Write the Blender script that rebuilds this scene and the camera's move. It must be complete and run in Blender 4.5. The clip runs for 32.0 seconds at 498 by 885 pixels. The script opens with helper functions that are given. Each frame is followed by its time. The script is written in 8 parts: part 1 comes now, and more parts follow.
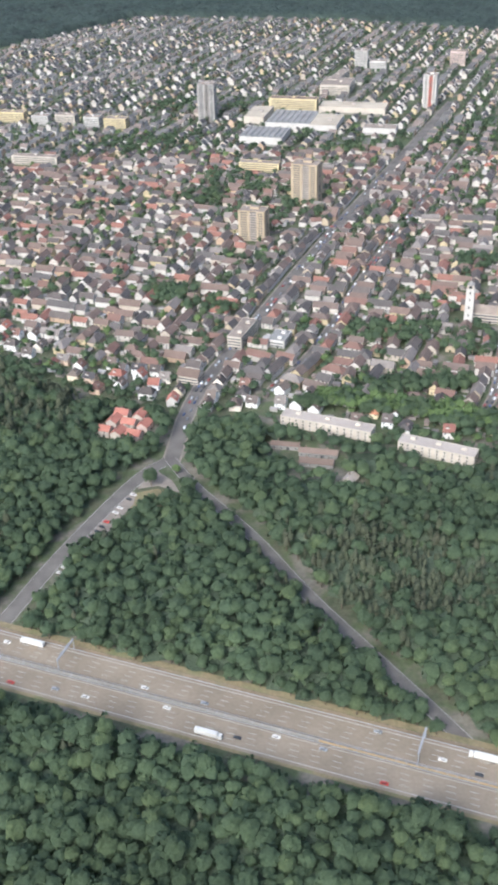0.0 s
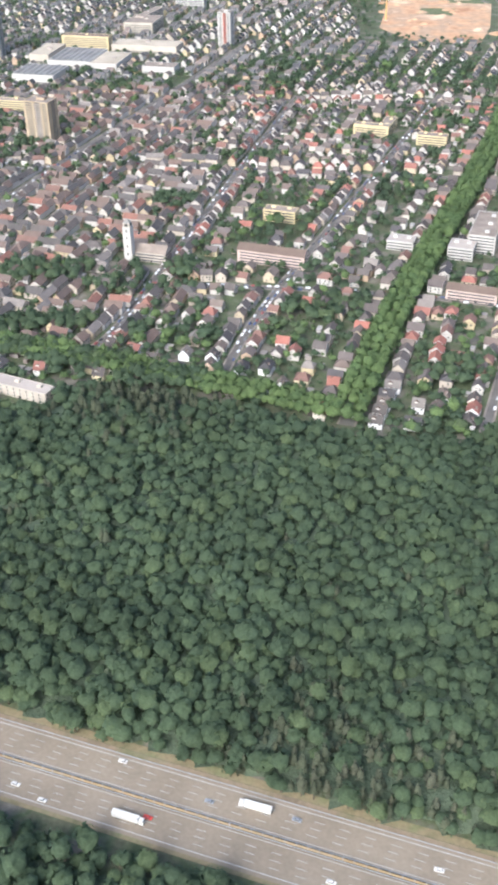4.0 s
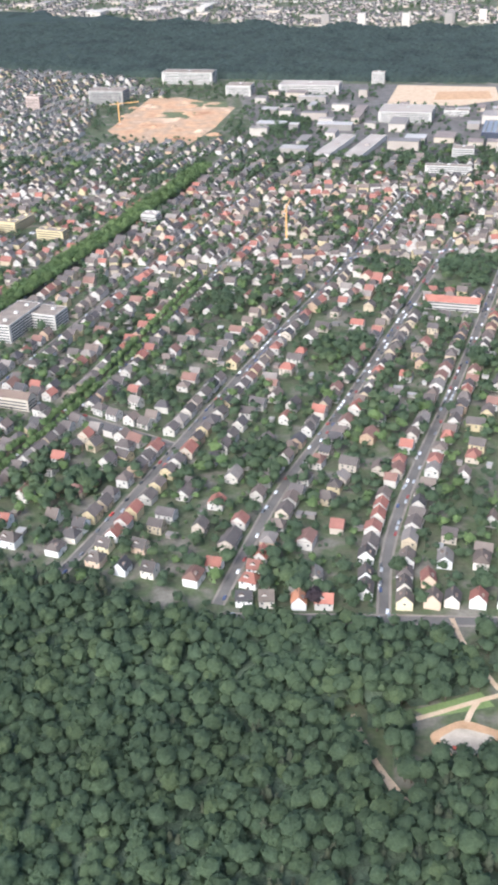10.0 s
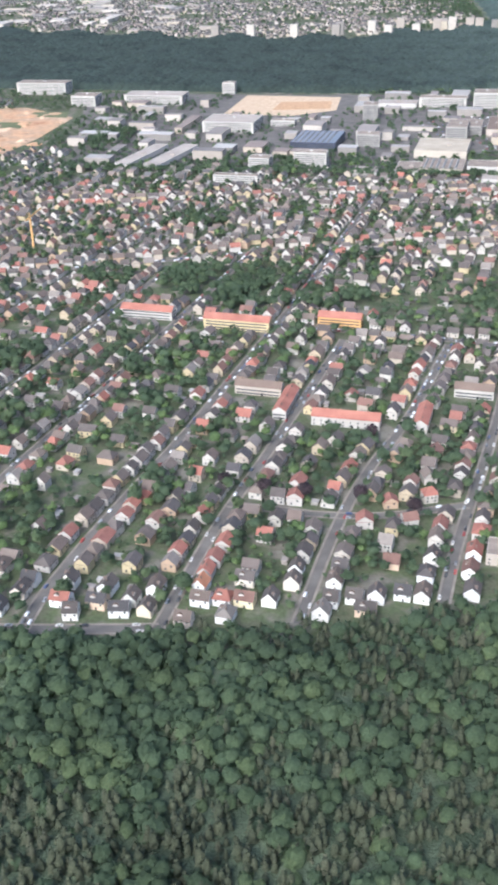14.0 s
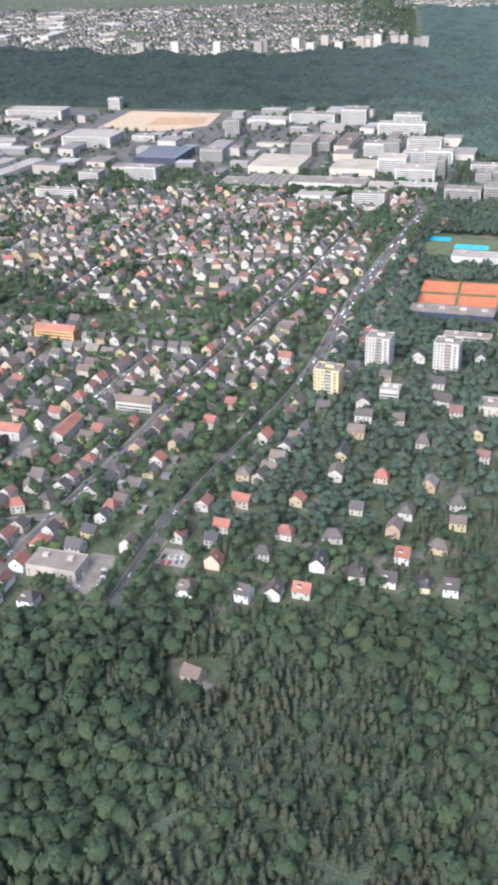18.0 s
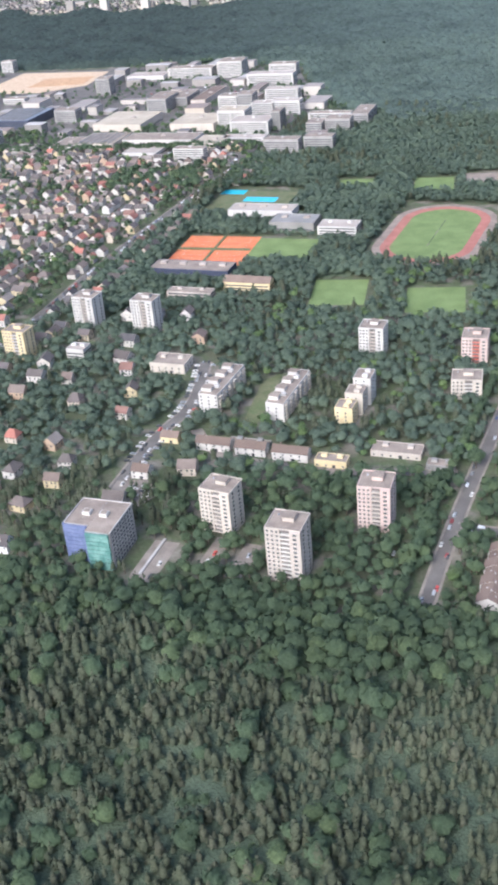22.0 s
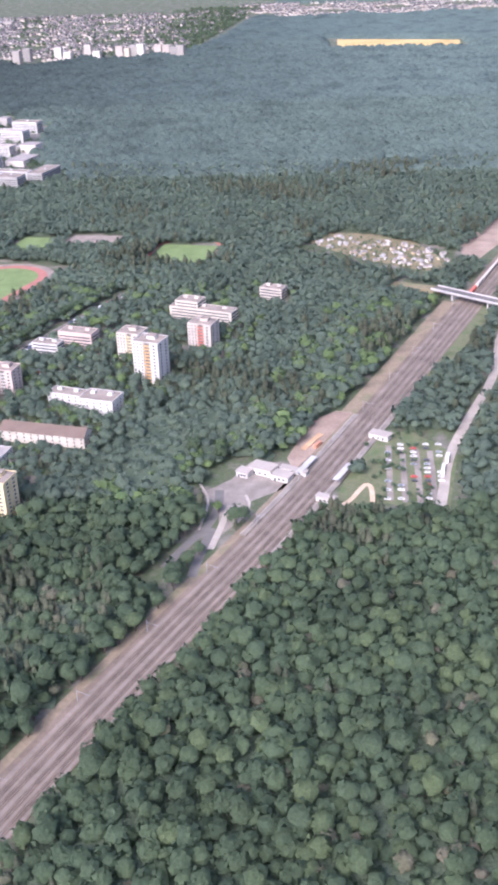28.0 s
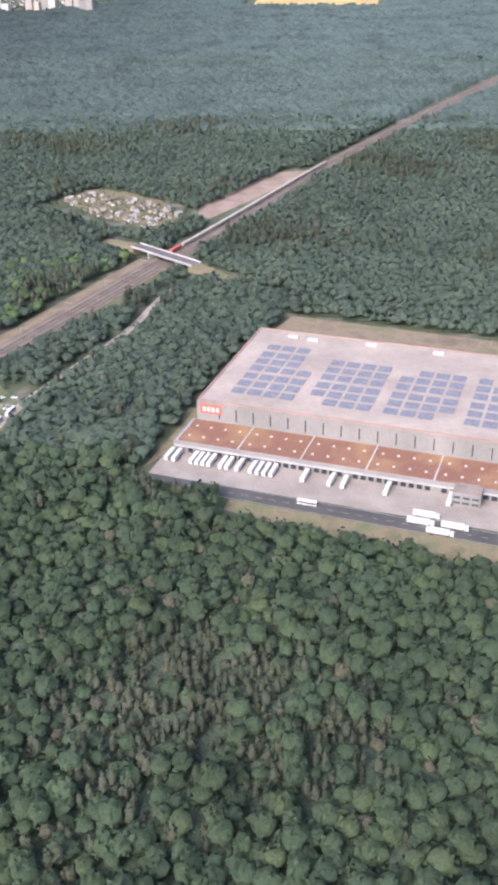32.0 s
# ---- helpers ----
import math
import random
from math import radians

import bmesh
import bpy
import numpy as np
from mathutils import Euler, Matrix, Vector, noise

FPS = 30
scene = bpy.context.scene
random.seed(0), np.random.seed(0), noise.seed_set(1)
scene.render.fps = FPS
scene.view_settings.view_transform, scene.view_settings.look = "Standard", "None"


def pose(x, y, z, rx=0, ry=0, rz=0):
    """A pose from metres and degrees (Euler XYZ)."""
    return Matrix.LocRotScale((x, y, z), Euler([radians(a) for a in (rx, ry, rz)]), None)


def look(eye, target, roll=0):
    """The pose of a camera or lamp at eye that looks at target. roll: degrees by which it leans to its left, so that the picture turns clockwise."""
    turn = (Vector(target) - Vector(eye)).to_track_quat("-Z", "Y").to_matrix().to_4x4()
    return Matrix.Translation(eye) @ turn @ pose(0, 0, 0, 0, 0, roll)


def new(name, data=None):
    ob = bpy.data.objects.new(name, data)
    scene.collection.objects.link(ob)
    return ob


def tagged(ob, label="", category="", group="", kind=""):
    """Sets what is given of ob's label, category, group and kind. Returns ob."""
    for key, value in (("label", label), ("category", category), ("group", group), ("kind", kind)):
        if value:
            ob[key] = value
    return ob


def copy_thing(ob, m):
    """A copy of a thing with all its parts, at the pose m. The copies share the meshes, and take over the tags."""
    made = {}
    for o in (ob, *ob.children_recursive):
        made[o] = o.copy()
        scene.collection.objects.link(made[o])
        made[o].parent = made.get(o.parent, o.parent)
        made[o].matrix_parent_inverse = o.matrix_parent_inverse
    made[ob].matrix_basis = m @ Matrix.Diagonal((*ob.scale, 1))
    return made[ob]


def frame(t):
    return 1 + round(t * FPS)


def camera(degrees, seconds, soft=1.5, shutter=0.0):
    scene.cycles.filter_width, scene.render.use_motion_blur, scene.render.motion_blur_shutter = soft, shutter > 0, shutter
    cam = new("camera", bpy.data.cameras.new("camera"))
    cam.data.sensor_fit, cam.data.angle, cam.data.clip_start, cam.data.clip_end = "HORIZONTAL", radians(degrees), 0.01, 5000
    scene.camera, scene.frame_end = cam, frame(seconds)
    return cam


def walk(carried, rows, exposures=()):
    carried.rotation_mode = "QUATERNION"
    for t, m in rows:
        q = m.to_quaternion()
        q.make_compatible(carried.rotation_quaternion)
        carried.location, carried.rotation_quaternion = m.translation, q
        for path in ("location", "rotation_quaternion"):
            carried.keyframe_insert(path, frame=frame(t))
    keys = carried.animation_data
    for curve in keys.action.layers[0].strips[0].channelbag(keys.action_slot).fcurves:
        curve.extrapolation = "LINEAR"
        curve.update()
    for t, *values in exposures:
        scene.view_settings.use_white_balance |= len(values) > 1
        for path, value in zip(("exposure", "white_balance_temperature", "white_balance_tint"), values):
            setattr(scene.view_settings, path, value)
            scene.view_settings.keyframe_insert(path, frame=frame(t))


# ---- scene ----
cam = camera(26.95, 32.0, soft=3.8)
# seconds, eye, then the turn: tilt, lean, heading
ROWS = [
    (0.0, 388.9, -1.2, 428.2, 58.55, 1.53, 0.43),
    (0.5, 427.7, -1.2, 425.6, 58.79, 1.33, 0.50),
    (1.0, 466.4, -1.2, 423.2, 58.84, 1.38, 0.48),
    (1.5, 505.0, -1.3, 420.8, 58.64, 1.27, 0.45),
    (2.0, 543.5, -1.5, 418.4, 58.53, 1.29, 0.26),
    (2.5, 581.9, -1.6, 416.1, 58.19, 1.19, -0.09),
    (3.0, 620.3, -1.9, 413.9, 57.60, 1.61, -0.70),
    (3.5, 658.5, -2.1, 411.7, 56.70, 0.99, -0.70),
    (5.5, 810.9, -3.5, 403.6, 54.79, 1.57, 0.85),
    (6.0, 848.9, -3.9, 401.6, 57.49, 1.01, 0.44),
    (6.5, 886.8, -4.3, 399.8, 58.48, 1.32, 0.22),
    (7.0, 924.6, -4.8, 397.9, 58.45, 1.66, 0.29),
    (7.5, 962.4, -5.3, 396.1, 58.33, 1.86, 0.26),
    (8.0, 1000.2, -5.8, 394.4, 57.87, 1.88, -0.08),
    (8.5, 1037.9, -6.3, 392.7, 58.74, 1.54, 0.29),
    (9.0, 1075.6, -6.9, 391.0, 59.91, 1.67, 0.11),
    (9.5, 1113.2, -7.5, 389.4, 59.77, 1.75, -0.81),
    (10.0, 1150.8, -8.0, 387.8, 61.28, 1.61, -0.80),
    (10.5, 1188.4, -8.6, 386.2, 61.78, 1.54, -0.74),
    (11.0, 1226.0, -9.2, 384.7, 61.52, 1.77, -0.94),
    (11.5, 1263.6, -9.8, 383.2, 61.07, 1.94, -0.72),
    (12.0, 1301.1, -10.4, 381.8, 60.91, 2.17, 0.01),
    (12.5, 1338.6, -11.0, 380.3, 61.30, 1.96, 0.46),
    (13.0, 1376.1, -11.6, 378.9, 62.07, 2.06, 0.30),
    (13.5, 1413.6, -12.2, 377.5, 62.20, 1.90, -0.45),
    (14.0, 1451.1, -12.8, 376.2, 61.87, 1.61, -0.98),
    (14.5, 1488.7, -13.3, 374.8, 61.54, 1.43, -1.27),
    (15.0, 1526.2, -13.9, 373.5, 61.41, 1.01, -1.52),
    (15.5, 1563.7, -14.5, 372.2, 61.53, 0.76, -1.46),
    (17.5, 1713.9, -16.6, 367.1, 61.84, 1.72, 0.96),
    (18.0, 1751.6, -17.1, 365.9, 62.77, 1.60, 0.62),
    (18.5, 1789.2, -17.5, 364.7, 62.73, 1.38, 0.06),
    (19.0, 1826.9, -17.9, 363.5, 62.09, 1.37, 0.30),
    (19.5, 1864.6, -18.3, 362.3, 61.60, 1.91, 0.98),
    (20.0, 1902.4, -18.7, 361.1, 61.59, 2.51, 1.46),
    (20.5, 1940.2, -19.0, 359.9, 62.54, 2.50, 0.57),
    (21.0, 1978.1, -19.3, 358.7, 62.57, 2.26, 0.58),
    (21.5, 2016.0, -19.6, 357.5, 61.54, 3.39, 1.46),
    (22.0, 2053.9, -19.8, 356.3, 60.44, 4.65, 2.17),
    (22.5, 2091.9, -20.0, 355.1, 59.59, 5.32, 2.69),
    (23.0, 2130.0, -20.2, 353.9, 59.10, 5.16, 2.90),
    (23.5, 2168.2, -20.3, 352.7, 58.36, 3.18, 3.03),
    (24.0, 2206.4, -20.3, 351.4, 58.36, 2.55, 2.54),
    (24.5, 2244.7, -20.3, 350.2, 58.73, 3.56, 2.07),
    (26.5, 2398.6, -19.8, 345.2, 59.72, 3.96, 2.72),
    (27.0, 2437.3, -19.5, 343.9, 60.28, 3.79, 2.74),
    (27.5, 2476.1, -19.2, 342.6, 62.63, 2.13, 2.72),
    (28.0, 2515.0, -18.8, 341.3, 63.32, 1.95, 2.13),
    (28.5, 2554.0, -18.4, 339.9, 61.45, 2.12, 1.86),
    (29.0, 2593.1, -17.8, 338.5, 60.88, 1.95, 2.39),
    (29.5, 2632.3, -17.2, 337.1, 60.82, 2.03, 2.58),
    (30.0, 2671.6, -16.6, 335.7, 60.68, 1.93, 2.55),
    (30.5, 2711.0, -15.8, 334.3, 60.60, 1.75, 2.68),
    (31.0, 2750.5, -15.0, 332.8, 60.91, 1.55, 2.85),
    (31.5, 2790.2, -14.1, 331.3, 61.23, 1.38, 3.00),
    (32.0, 2830.0, -13.1, 329.7, 61.39, 0.95, 3.42),
]
U = 0.5  # the plan below is drawn two units to the metre
walk(cam, [(t, pose(x * U, y * U, z * U, a, b, c)) for t, x, y, z, a, b, c in ROWS], exposures=[(0.0, 0.72, 5350.0, 6.0), (5.0, 0.90, 5400.0, 7.0), (8.0, 0.90, 5400.0, 8.0), (11.0, 0.80, 5300.0, 7.0), (15.0, 0.74, 5250.0, 7.0), (18.0, 0.75, 5250.0, 8.0), (22.0, 0.80, 5250.0, 10.0), (25.0, 0.93, 5350.0, 16.0), (27.0, 0.95, 5300.0, 20.0), (28.0, 1.08, 5250.0, 24.0), (30.0, 1.01, 5300.0, 25.0), (31.0, 0.98, 5450.0, 22.0), (32.0, 0.86, 5450.0, 18.0)])

# ---------------------------------------------------------------- light
SUN_UP, SUN_TURN = 40.0, 208.0
world = bpy.data.worlds.new("sky")
scene.world = world
world.use_nodes = True
wn = world.node_tree.nodes
sky = wn.new("ShaderNodeTexSky")
sky.sky_type, sky.sun_disc = "NISHITA", False
sky.sun_elevation, sky.sun_rotation = radians(SUN_UP), radians(SUN_TURN)
sky.air_density, sky.dust_density, sky.ozone_density = 1.0, 6.0, 1.0
world.node_tree.links.new(sky.outputs["Color"], wn["Background"].inputs["Color"])
wn["Background"].inputs["Strength"].default_value = 0.15
sun = new("sun", bpy.data.lights.new("sun", "SUN"))
sun.data.energy, sun.data.angle, sun.data.color = 1.5, radians(30.0), (1.0, 0.93, 0.83)
sun.matrix_world = look((0, 0, 0), (-math.sin(radians(SUN_TURN)) * math.cos(radians(SUN_UP)), -math.cos(radians(SUN_TURN)) * math.cos(radians(SUN_UP)), -math.sin(radians(SUN_UP))))

# ---------------------------------------------------------------- materials


def mat(name, cols, rough=0.85, by="", scale=0.05, fine=1.2, amount=0.25, bump=0.0, metal=0.0, spec=0.3, sheen=0.0, hard=True, thin=0.0):
    """A matt surface: a colour of the ramp by the piece's own chance or by broad patches, then two scales of wear."""
    m = bpy.data.materials.new(name)
    m.use_nodes = True
    nodes, link = m.node_tree.nodes, m.node_tree.links.new
    bsdf = nodes["Principled BSDF"]
    bsdf.inputs["Roughness"].default_value, bsdf.inputs["Metallic"].default_value = rough, metal
    bsdf.inputs["Specular IOR Level"].default_value = spec
    # bluish sheen on foliage, put in to imitate haze
    if sheen:
        bsdf.inputs["Sheen Weight"].default_value, bsdf.inputs["Sheen Roughness"].default_value = sheen, 0.6
        bsdf.inputs["Sheen Tint"].default_value = (0.75, 0.88, 1.0, 1)
    geo = nodes.new("ShaderNodeNewGeometry")
    big, small = nodes.new("ShaderNodeTexNoise"), nodes.new("ShaderNodeTexNoise")
    for n, s, d in ((big, scale, 3.0), (small, fine, 2.0)):
        n.inputs["Scale"].default_value, n.inputs["Detail"].default_value = s / U, d
        link(geo.outputs["Position"], n.inputs["Vector"])
    ramp = nodes.new("ShaderNodeValToRGB")
    ramp.color_ramp.interpolation = "CONSTANT" if by and hard else "LINEAR"
    el = ramp.color_ramp.elements
    while len(el) < len(cols):
        el.new(0.5)
    for i, c in enumerate(cols):
        el[i].position = i / len(cols) if by and hard else 0.3 + 0.4 * i / max(1, len(cols) - 1)
        if by and not hard:
            el[i].position = i / max(1, len(cols) - 1)
        el[i].color = (*c, 1)
    if by == "object":
        info = nodes.new("ShaderNodeObjectInfo")
        link(info.outputs["Random"], ramp.inputs["Fac"])
    elif by == "tree":
        own = nodes.new("ShaderNodeAttribute")
        own.attribute_name = "tone"
        link(own.outputs["Fac"], ramp.inputs["Fac"])
    elif by == "island":
        link(geo.outputs["Random Per Island"], ramp.inputs["Fac"])
    else:
        link(big.outputs["Fac"], ramp.inputs["Fac"])
    add = nodes.new("ShaderNodeMath")
    add.operation = "ADD"
    link(big.outputs["Fac"], add.inputs[0])
    link(small.outputs["Fac"], add.inputs[1])
    rng = nodes.new("ShaderNodeMapRange")
    rng.inputs["From Min"].default_value, rng.inputs["From Max"].default_value = 0.6, 1.4
    rng.inputs["To Min"].default_value, rng.inputs["To Max"].default_value = 1 - amount, 1 + amount
    link(add.outputs[0], rng.inputs["Value"])
    mul = nodes.new("ShaderNodeVectorMath")
    mul.operation = "SCALE"
    link(ramp.outputs["Color"], mul.inputs[0])
    link(rng.outputs["Result"], mul.inputs["Scale"])
    link(mul.outputs[0], bsdf.inputs["Base Color"])
    if thin:
        lit, mix = nodes.new("ShaderNodeBsdfTranslucent"), nodes.new("ShaderNodeMixShader")
        link(mul.outputs[0], lit.inputs["Color"])
        mix.inputs["Fac"].default_value = thin
        link(bsdf.outputs[0], mix.inputs[1])
        link(lit.outputs[0], mix.inputs[2])
        link(mix.outputs[0], nodes["Material Output"].inputs["Surface"])
    if bump:
        bp = nodes.new("ShaderNodeBump")
        bp.inputs["Strength"].default_value, bp.inputs["Distance"].default_value = 1.0, bump * U
        link(small.outputs["Fac"], bp.inputs["Height"])
        link(bp.outputs["Normal"], bsdf.inputs["Normal"])
    return m


LEAF = mat("leaves", [(0.085, 0.117, 0.068), (0.097, 0.134, 0.076), (0.110, 0.148, 0.079), (0.103, 0.141, 0.082), (0.122, 0.161, 0.082), (0.148, 0.186, 0.088)], 0.9, "tree", 0.015, 0.75, 0.36, 0.7, spec=0.2, sheen=0.03, hard=False, thin=0.45)
PINE = mat("pine_needles", [(0.096, 0.109, 0.068), (0.122, 0.131, 0.081), (0.108, 0.122, 0.076), (0.142, 0.140, 0.093)], 0.9, "tree", 0.015, 0.9, 0.42, 0.0, spec=0.2, sheen=0.03, hard=False, thin=0.45)
DRY = mat("dry_crowns", [(0.165, 0.150, 0.100), (0.145, 0.145, 0.085), (0.19, 0.165, 0.12)], 0.9, "tree", 0.05, 0.75, 0.42, 0.9, spec=0.1, sheen=0.08, hard=False, thin=0.3)
LIME = mat("lime_leaves", [(0.130, 0.182, 0.070), (0.155, 0.210, 0.079), (0.117, 0.170, 0.070)], 0.9, "tree", 0.03, 0.75, 0.42, 0.9, spec=0.2, sheen=0.03, hard=False, thin=0.35)
COPPER = mat("copper_leaves", [(0.048, 0.034, 0.038), (0.060, 0.042, 0.046)], 0.9, "island", 0.05, 0.3, 0.3, 0.0, spec=0.15, sheen=0.06, thin=0.2)
# far canopy: haze painted into the leaf colour as a bluish cast
FAR_HAZE = mat("far_woods_haze", [(0.048, 0.064, 0.055), (0.057, 0.075, 0.063), (0.052, 0.069, 0.058)], 0.9, "", 0.012, 0.14, 0.40, 2.2, spec=0.1, sheen=0.02)
# lighter copy for the back canopy, again with the haze in its colour
BACK_HAZE = mat("back_woods_haze", [(0.054, 0.072, 0.058), (0.063, 0.082, 0.066), (0.058, 0.076, 0.062)], 0.9, "", 0.012, 0.20, 0.40, 2.2, spec=0.1, sheen=0.02)
# paler, bluer copy of the leaves: haze painted onto woods beyond the near forest
HAZY_WOODS = mat("hazy_woods", [(0.108, 0.143, 0.106), (0.126, 0.161, 0.116), (0.140, 0.177, 0.120), (0.132, 0.167, 0.121), (0.154, 0.192, 0.122)], 0.9, "tree", 0.015, 0.75, 0.36, 0.7, spec=0.2, sheen=0.03, hard=False, thin=0.45)
NEAR_LEAF = mat("near_woods", [(0.080, 0.110, 0.064), (0.106, 0.142, 0.076), (0.094, 0.128, 0.070)], 0.9, "", 0.02, 0.14, 0.55, 4.0, spec=0.1, sheen=0.02)


def hazed(m, west, east):
    """Brightens the far woods' base colour from west to east, as painted haze."""
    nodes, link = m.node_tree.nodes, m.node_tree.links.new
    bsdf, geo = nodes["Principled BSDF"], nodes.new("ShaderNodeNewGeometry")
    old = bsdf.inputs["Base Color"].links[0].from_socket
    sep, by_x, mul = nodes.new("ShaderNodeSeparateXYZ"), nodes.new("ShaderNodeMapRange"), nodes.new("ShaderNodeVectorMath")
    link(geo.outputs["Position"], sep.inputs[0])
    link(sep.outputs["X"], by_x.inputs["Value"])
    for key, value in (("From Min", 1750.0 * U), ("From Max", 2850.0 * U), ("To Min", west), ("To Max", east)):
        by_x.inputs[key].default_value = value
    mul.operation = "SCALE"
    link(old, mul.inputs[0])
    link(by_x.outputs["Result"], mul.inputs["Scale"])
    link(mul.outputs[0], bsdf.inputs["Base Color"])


hazed(FAR_HAZE, 0.70, 1.66)
hazed(BACK_HAZE, 0.95, 1.46)
UNDER = mat("undergrowth", [(0.070, 0.092, 0.061), (0.094, 0.114, 0.072)], 0.95, "", 0.03, 0.7, 0.45, 0.8, spec=0.1)
BARK = mat("bark", [(0.10, 0.075, 0.055), (0.14, 0.11, 0.08)], 0.95, "", 1.0, 6.0, 0.3, 0.02)
SOIL = mat("garden_ground", [(0.070, 0.090, 0.044), (0.112, 0.112, 0.070), (0.084, 0.104, 0.050), (0.148, 0.132, 0.104), (0.180, 0.162, 0.130)], 0.95, "", 0.035, 0.4, 0.35)
LAWN = mat("lawn", [(0.150, 0.200, 0.070), (0.178, 0.228, 0.084)], 0.9, "", 0.05, 0.6, 0.18)
MEADOW = mat("dry_meadow", [(0.18, 0.16, 0.085), (0.24, 0.19, 0.11), (0.14, 0.15, 0.07)], 0.95, "", 0.06, 0.5, 0.25)
ORANGE_SAND = mat("orange_sand", [(0.44, 0.27, 0.15), (0.52, 0.33, 0.19)], 0.95, "", 0.1, 0.8, 0.2)
PALE_SAND = mat("pale_sand", [(0.44, 0.37, 0.285), (0.52, 0.44, 0.345)], 0.95, "", 0.1, 0.8, 0.15)
GRIT = mat("brown_grit", [(0.27, 0.195, 0.145), (0.34, 0.25, 0.19)], 0.95, "", 0.05, 0.5, 0.2)
SAND = mat("sand", [(0.52, 0.37, 0.24), (0.56, 0.43, 0.30)], 0.95, "", 0.1, 0.8, 0.15)
EARTH = mat("bare_earth", [(0.46, 0.25, 0.14), (0.54, 0.33, 0.19), (0.38, 0.26, 0.17), (0.52, 0.36, 0.24)], 0.95, "", 0.02, 0.1, 0.3)
CORN = mat("ripe_corn_field", [(0.50, 0.34, 0.12), (0.56, 0.40, 0.17)], 0.95, "", 0.01, 0.1, 0.15)
ASPHALT = mat("asphalt", [(0.128, 0.114, 0.102), (0.165, 0.148, 0.132)], 0.9, "", 0.06, 1.5, 0.2)
FAST_ROAD = mat("worn_motorway_asphalt", [(0.225, 0.180, 0.130), (0.27, 0.218, 0.160)], 0.85, "", 0.03, 0.5, 0.14)
NEW_ROAD = mat("dark_asphalt", [(0.085, 0.078, 0.070), (0.105, 0.097, 0.088)], 0.85, "", 0.05, 1.0, 0.15)
PAVING = mat("paving", [(0.215, 0.180, 0.148), (0.275, 0.234, 0.196)], 0.9, "", 0.1, 1.0, 0.18)
VERGE = mat("brown_verge", [(0.20, 0.155, 0.105), (0.26, 0.20, 0.135), (0.16, 0.15, 0.08)], 0.95, "", 0.04, 0.4, 0.25)
PLAZA = mat("pale_paving", [(0.34, 0.285, 0.235), (0.41, 0.35, 0.29)], 0.9, "", 0.08, 0.9, 0.18)
MEDIAN = mat("dark_median", [(0.095, 0.085, 0.055), (0.13, 0.11, 0.075)], 0.95, "", 0.05, 0.6, 0.25)
ROUGH = mat("rough_grass", [(0.105, 0.130, 0.055), (0.150, 0.150, 0.080), (0.090, 0.120, 0.050)], 0.95, "", 0.06, 0.5, 0.25)
CONCRETE = mat("concrete", [(0.40, 0.37, 0.34), (0.48, 0.45, 0.42)], 0.85, "", 0.08, 0.8, 0.15)
YARD = mat("concrete_yard", [(0.30, 0.252, 0.208), (0.36, 0.305, 0.255)], 0.9, "", 0.05, 0.6, 0.15)
MARK = mat("road_paint", [(0.38, 0.36, 0.33), (0.46, 0.44, 0.41)], 0.8, "", 0.2, 2.0, 0.15)
BALLAST = mat("ballast", [(0.170, 0.128, 0.095), (0.205, 0.156, 0.118)], 0.95, "", 0.05, 0.9, 0.25)
PALE_BALLAST = mat("pale_gravel", [(0.205, 0.165, 0.132), (0.255, 0.206, 0.168)], 0.95, "", 0.05, 0.9, 0.2)
SLEEPERS = mat("sleepers", [(0.135, 0.102, 0.078), (0.165, 0.126, 0.098)], 0.95, "", 0.1, 1.5, 0.25)
STEEL = mat("steel", [(0.26, 0.22, 0.18), (0.32, 0.27, 0.22)], 0.5, "", 0.3, 2.0, 0.2, metal=0.5)
GREY_METAL = mat("grey_metal", [(0.30, 0.30, 0.31), (0.36, 0.36, 0.37)], 0.6, "", 0.2, 1.5, 0.15)
RUST_WALL = mat("rust_barrier", [(0.42, 0.29, 0.15), (0.33, 0.25, 0.16)], 0.9, "", 0.02, 0.5, 0.25)
WALLS = [(0.74, 0.71, 0.66), (0.80, 0.77, 0.73), (0.68, 0.61, 0.53), (0.78, 0.74, 0.68), (0.82, 0.80, 0.77), (0.70, 0.60, 0.45), (0.80, 0.78, 0.75), (0.74, 0.66, 0.56), (0.82, 0.79, 0.75), (0.66, 0.50, 0.37), (0.76, 0.73, 0.70), (0.78, 0.67, 0.44)]
GREYS = [(r * 0.72, g * 0.675, b * 0.62) for r, g, b in [(0.62, 0.59, 0.56), (0.42, 0.40, 0.39), (0.70, 0.67, 0.64), (0.52, 0.48, 0.45), (0.34, 0.33, 0.33), (0.66, 0.60, 0.52)]]
SLATES = [(0.078, 0.066, 0.060), (0.105, 0.088, 0.078), (0.092, 0.080, 0.076), (0.130, 0.100, 0.084), (0.070, 0.064, 0.064), (0.215, 0.100, 0.078), (0.110, 0.092, 0.084), (0.150, 0.120, 0.100), (0.085, 0.072, 0.066), (0.170, 0.098, 0.078), (0.098, 0.084, 0.076), (0.260, 0.112, 0.084), (0.120, 0.098, 0.086), (0.190, 0.165, 0.145)]
WALL = mat("rendered_wall", WALLS, 0.9, "object", 0.15, 1.5, 0.12)
HALL_MANY = mat("hall_walls", GREYS, 0.8, "island", 0.1, 1.0, 0.12)
WALL_MANY = mat("rendered_walls", [(r * 0.68, g * 0.65, b * 0.615) for r, g, b in WALLS], 0.9, "island", 0.15, 1.5, 0.12)
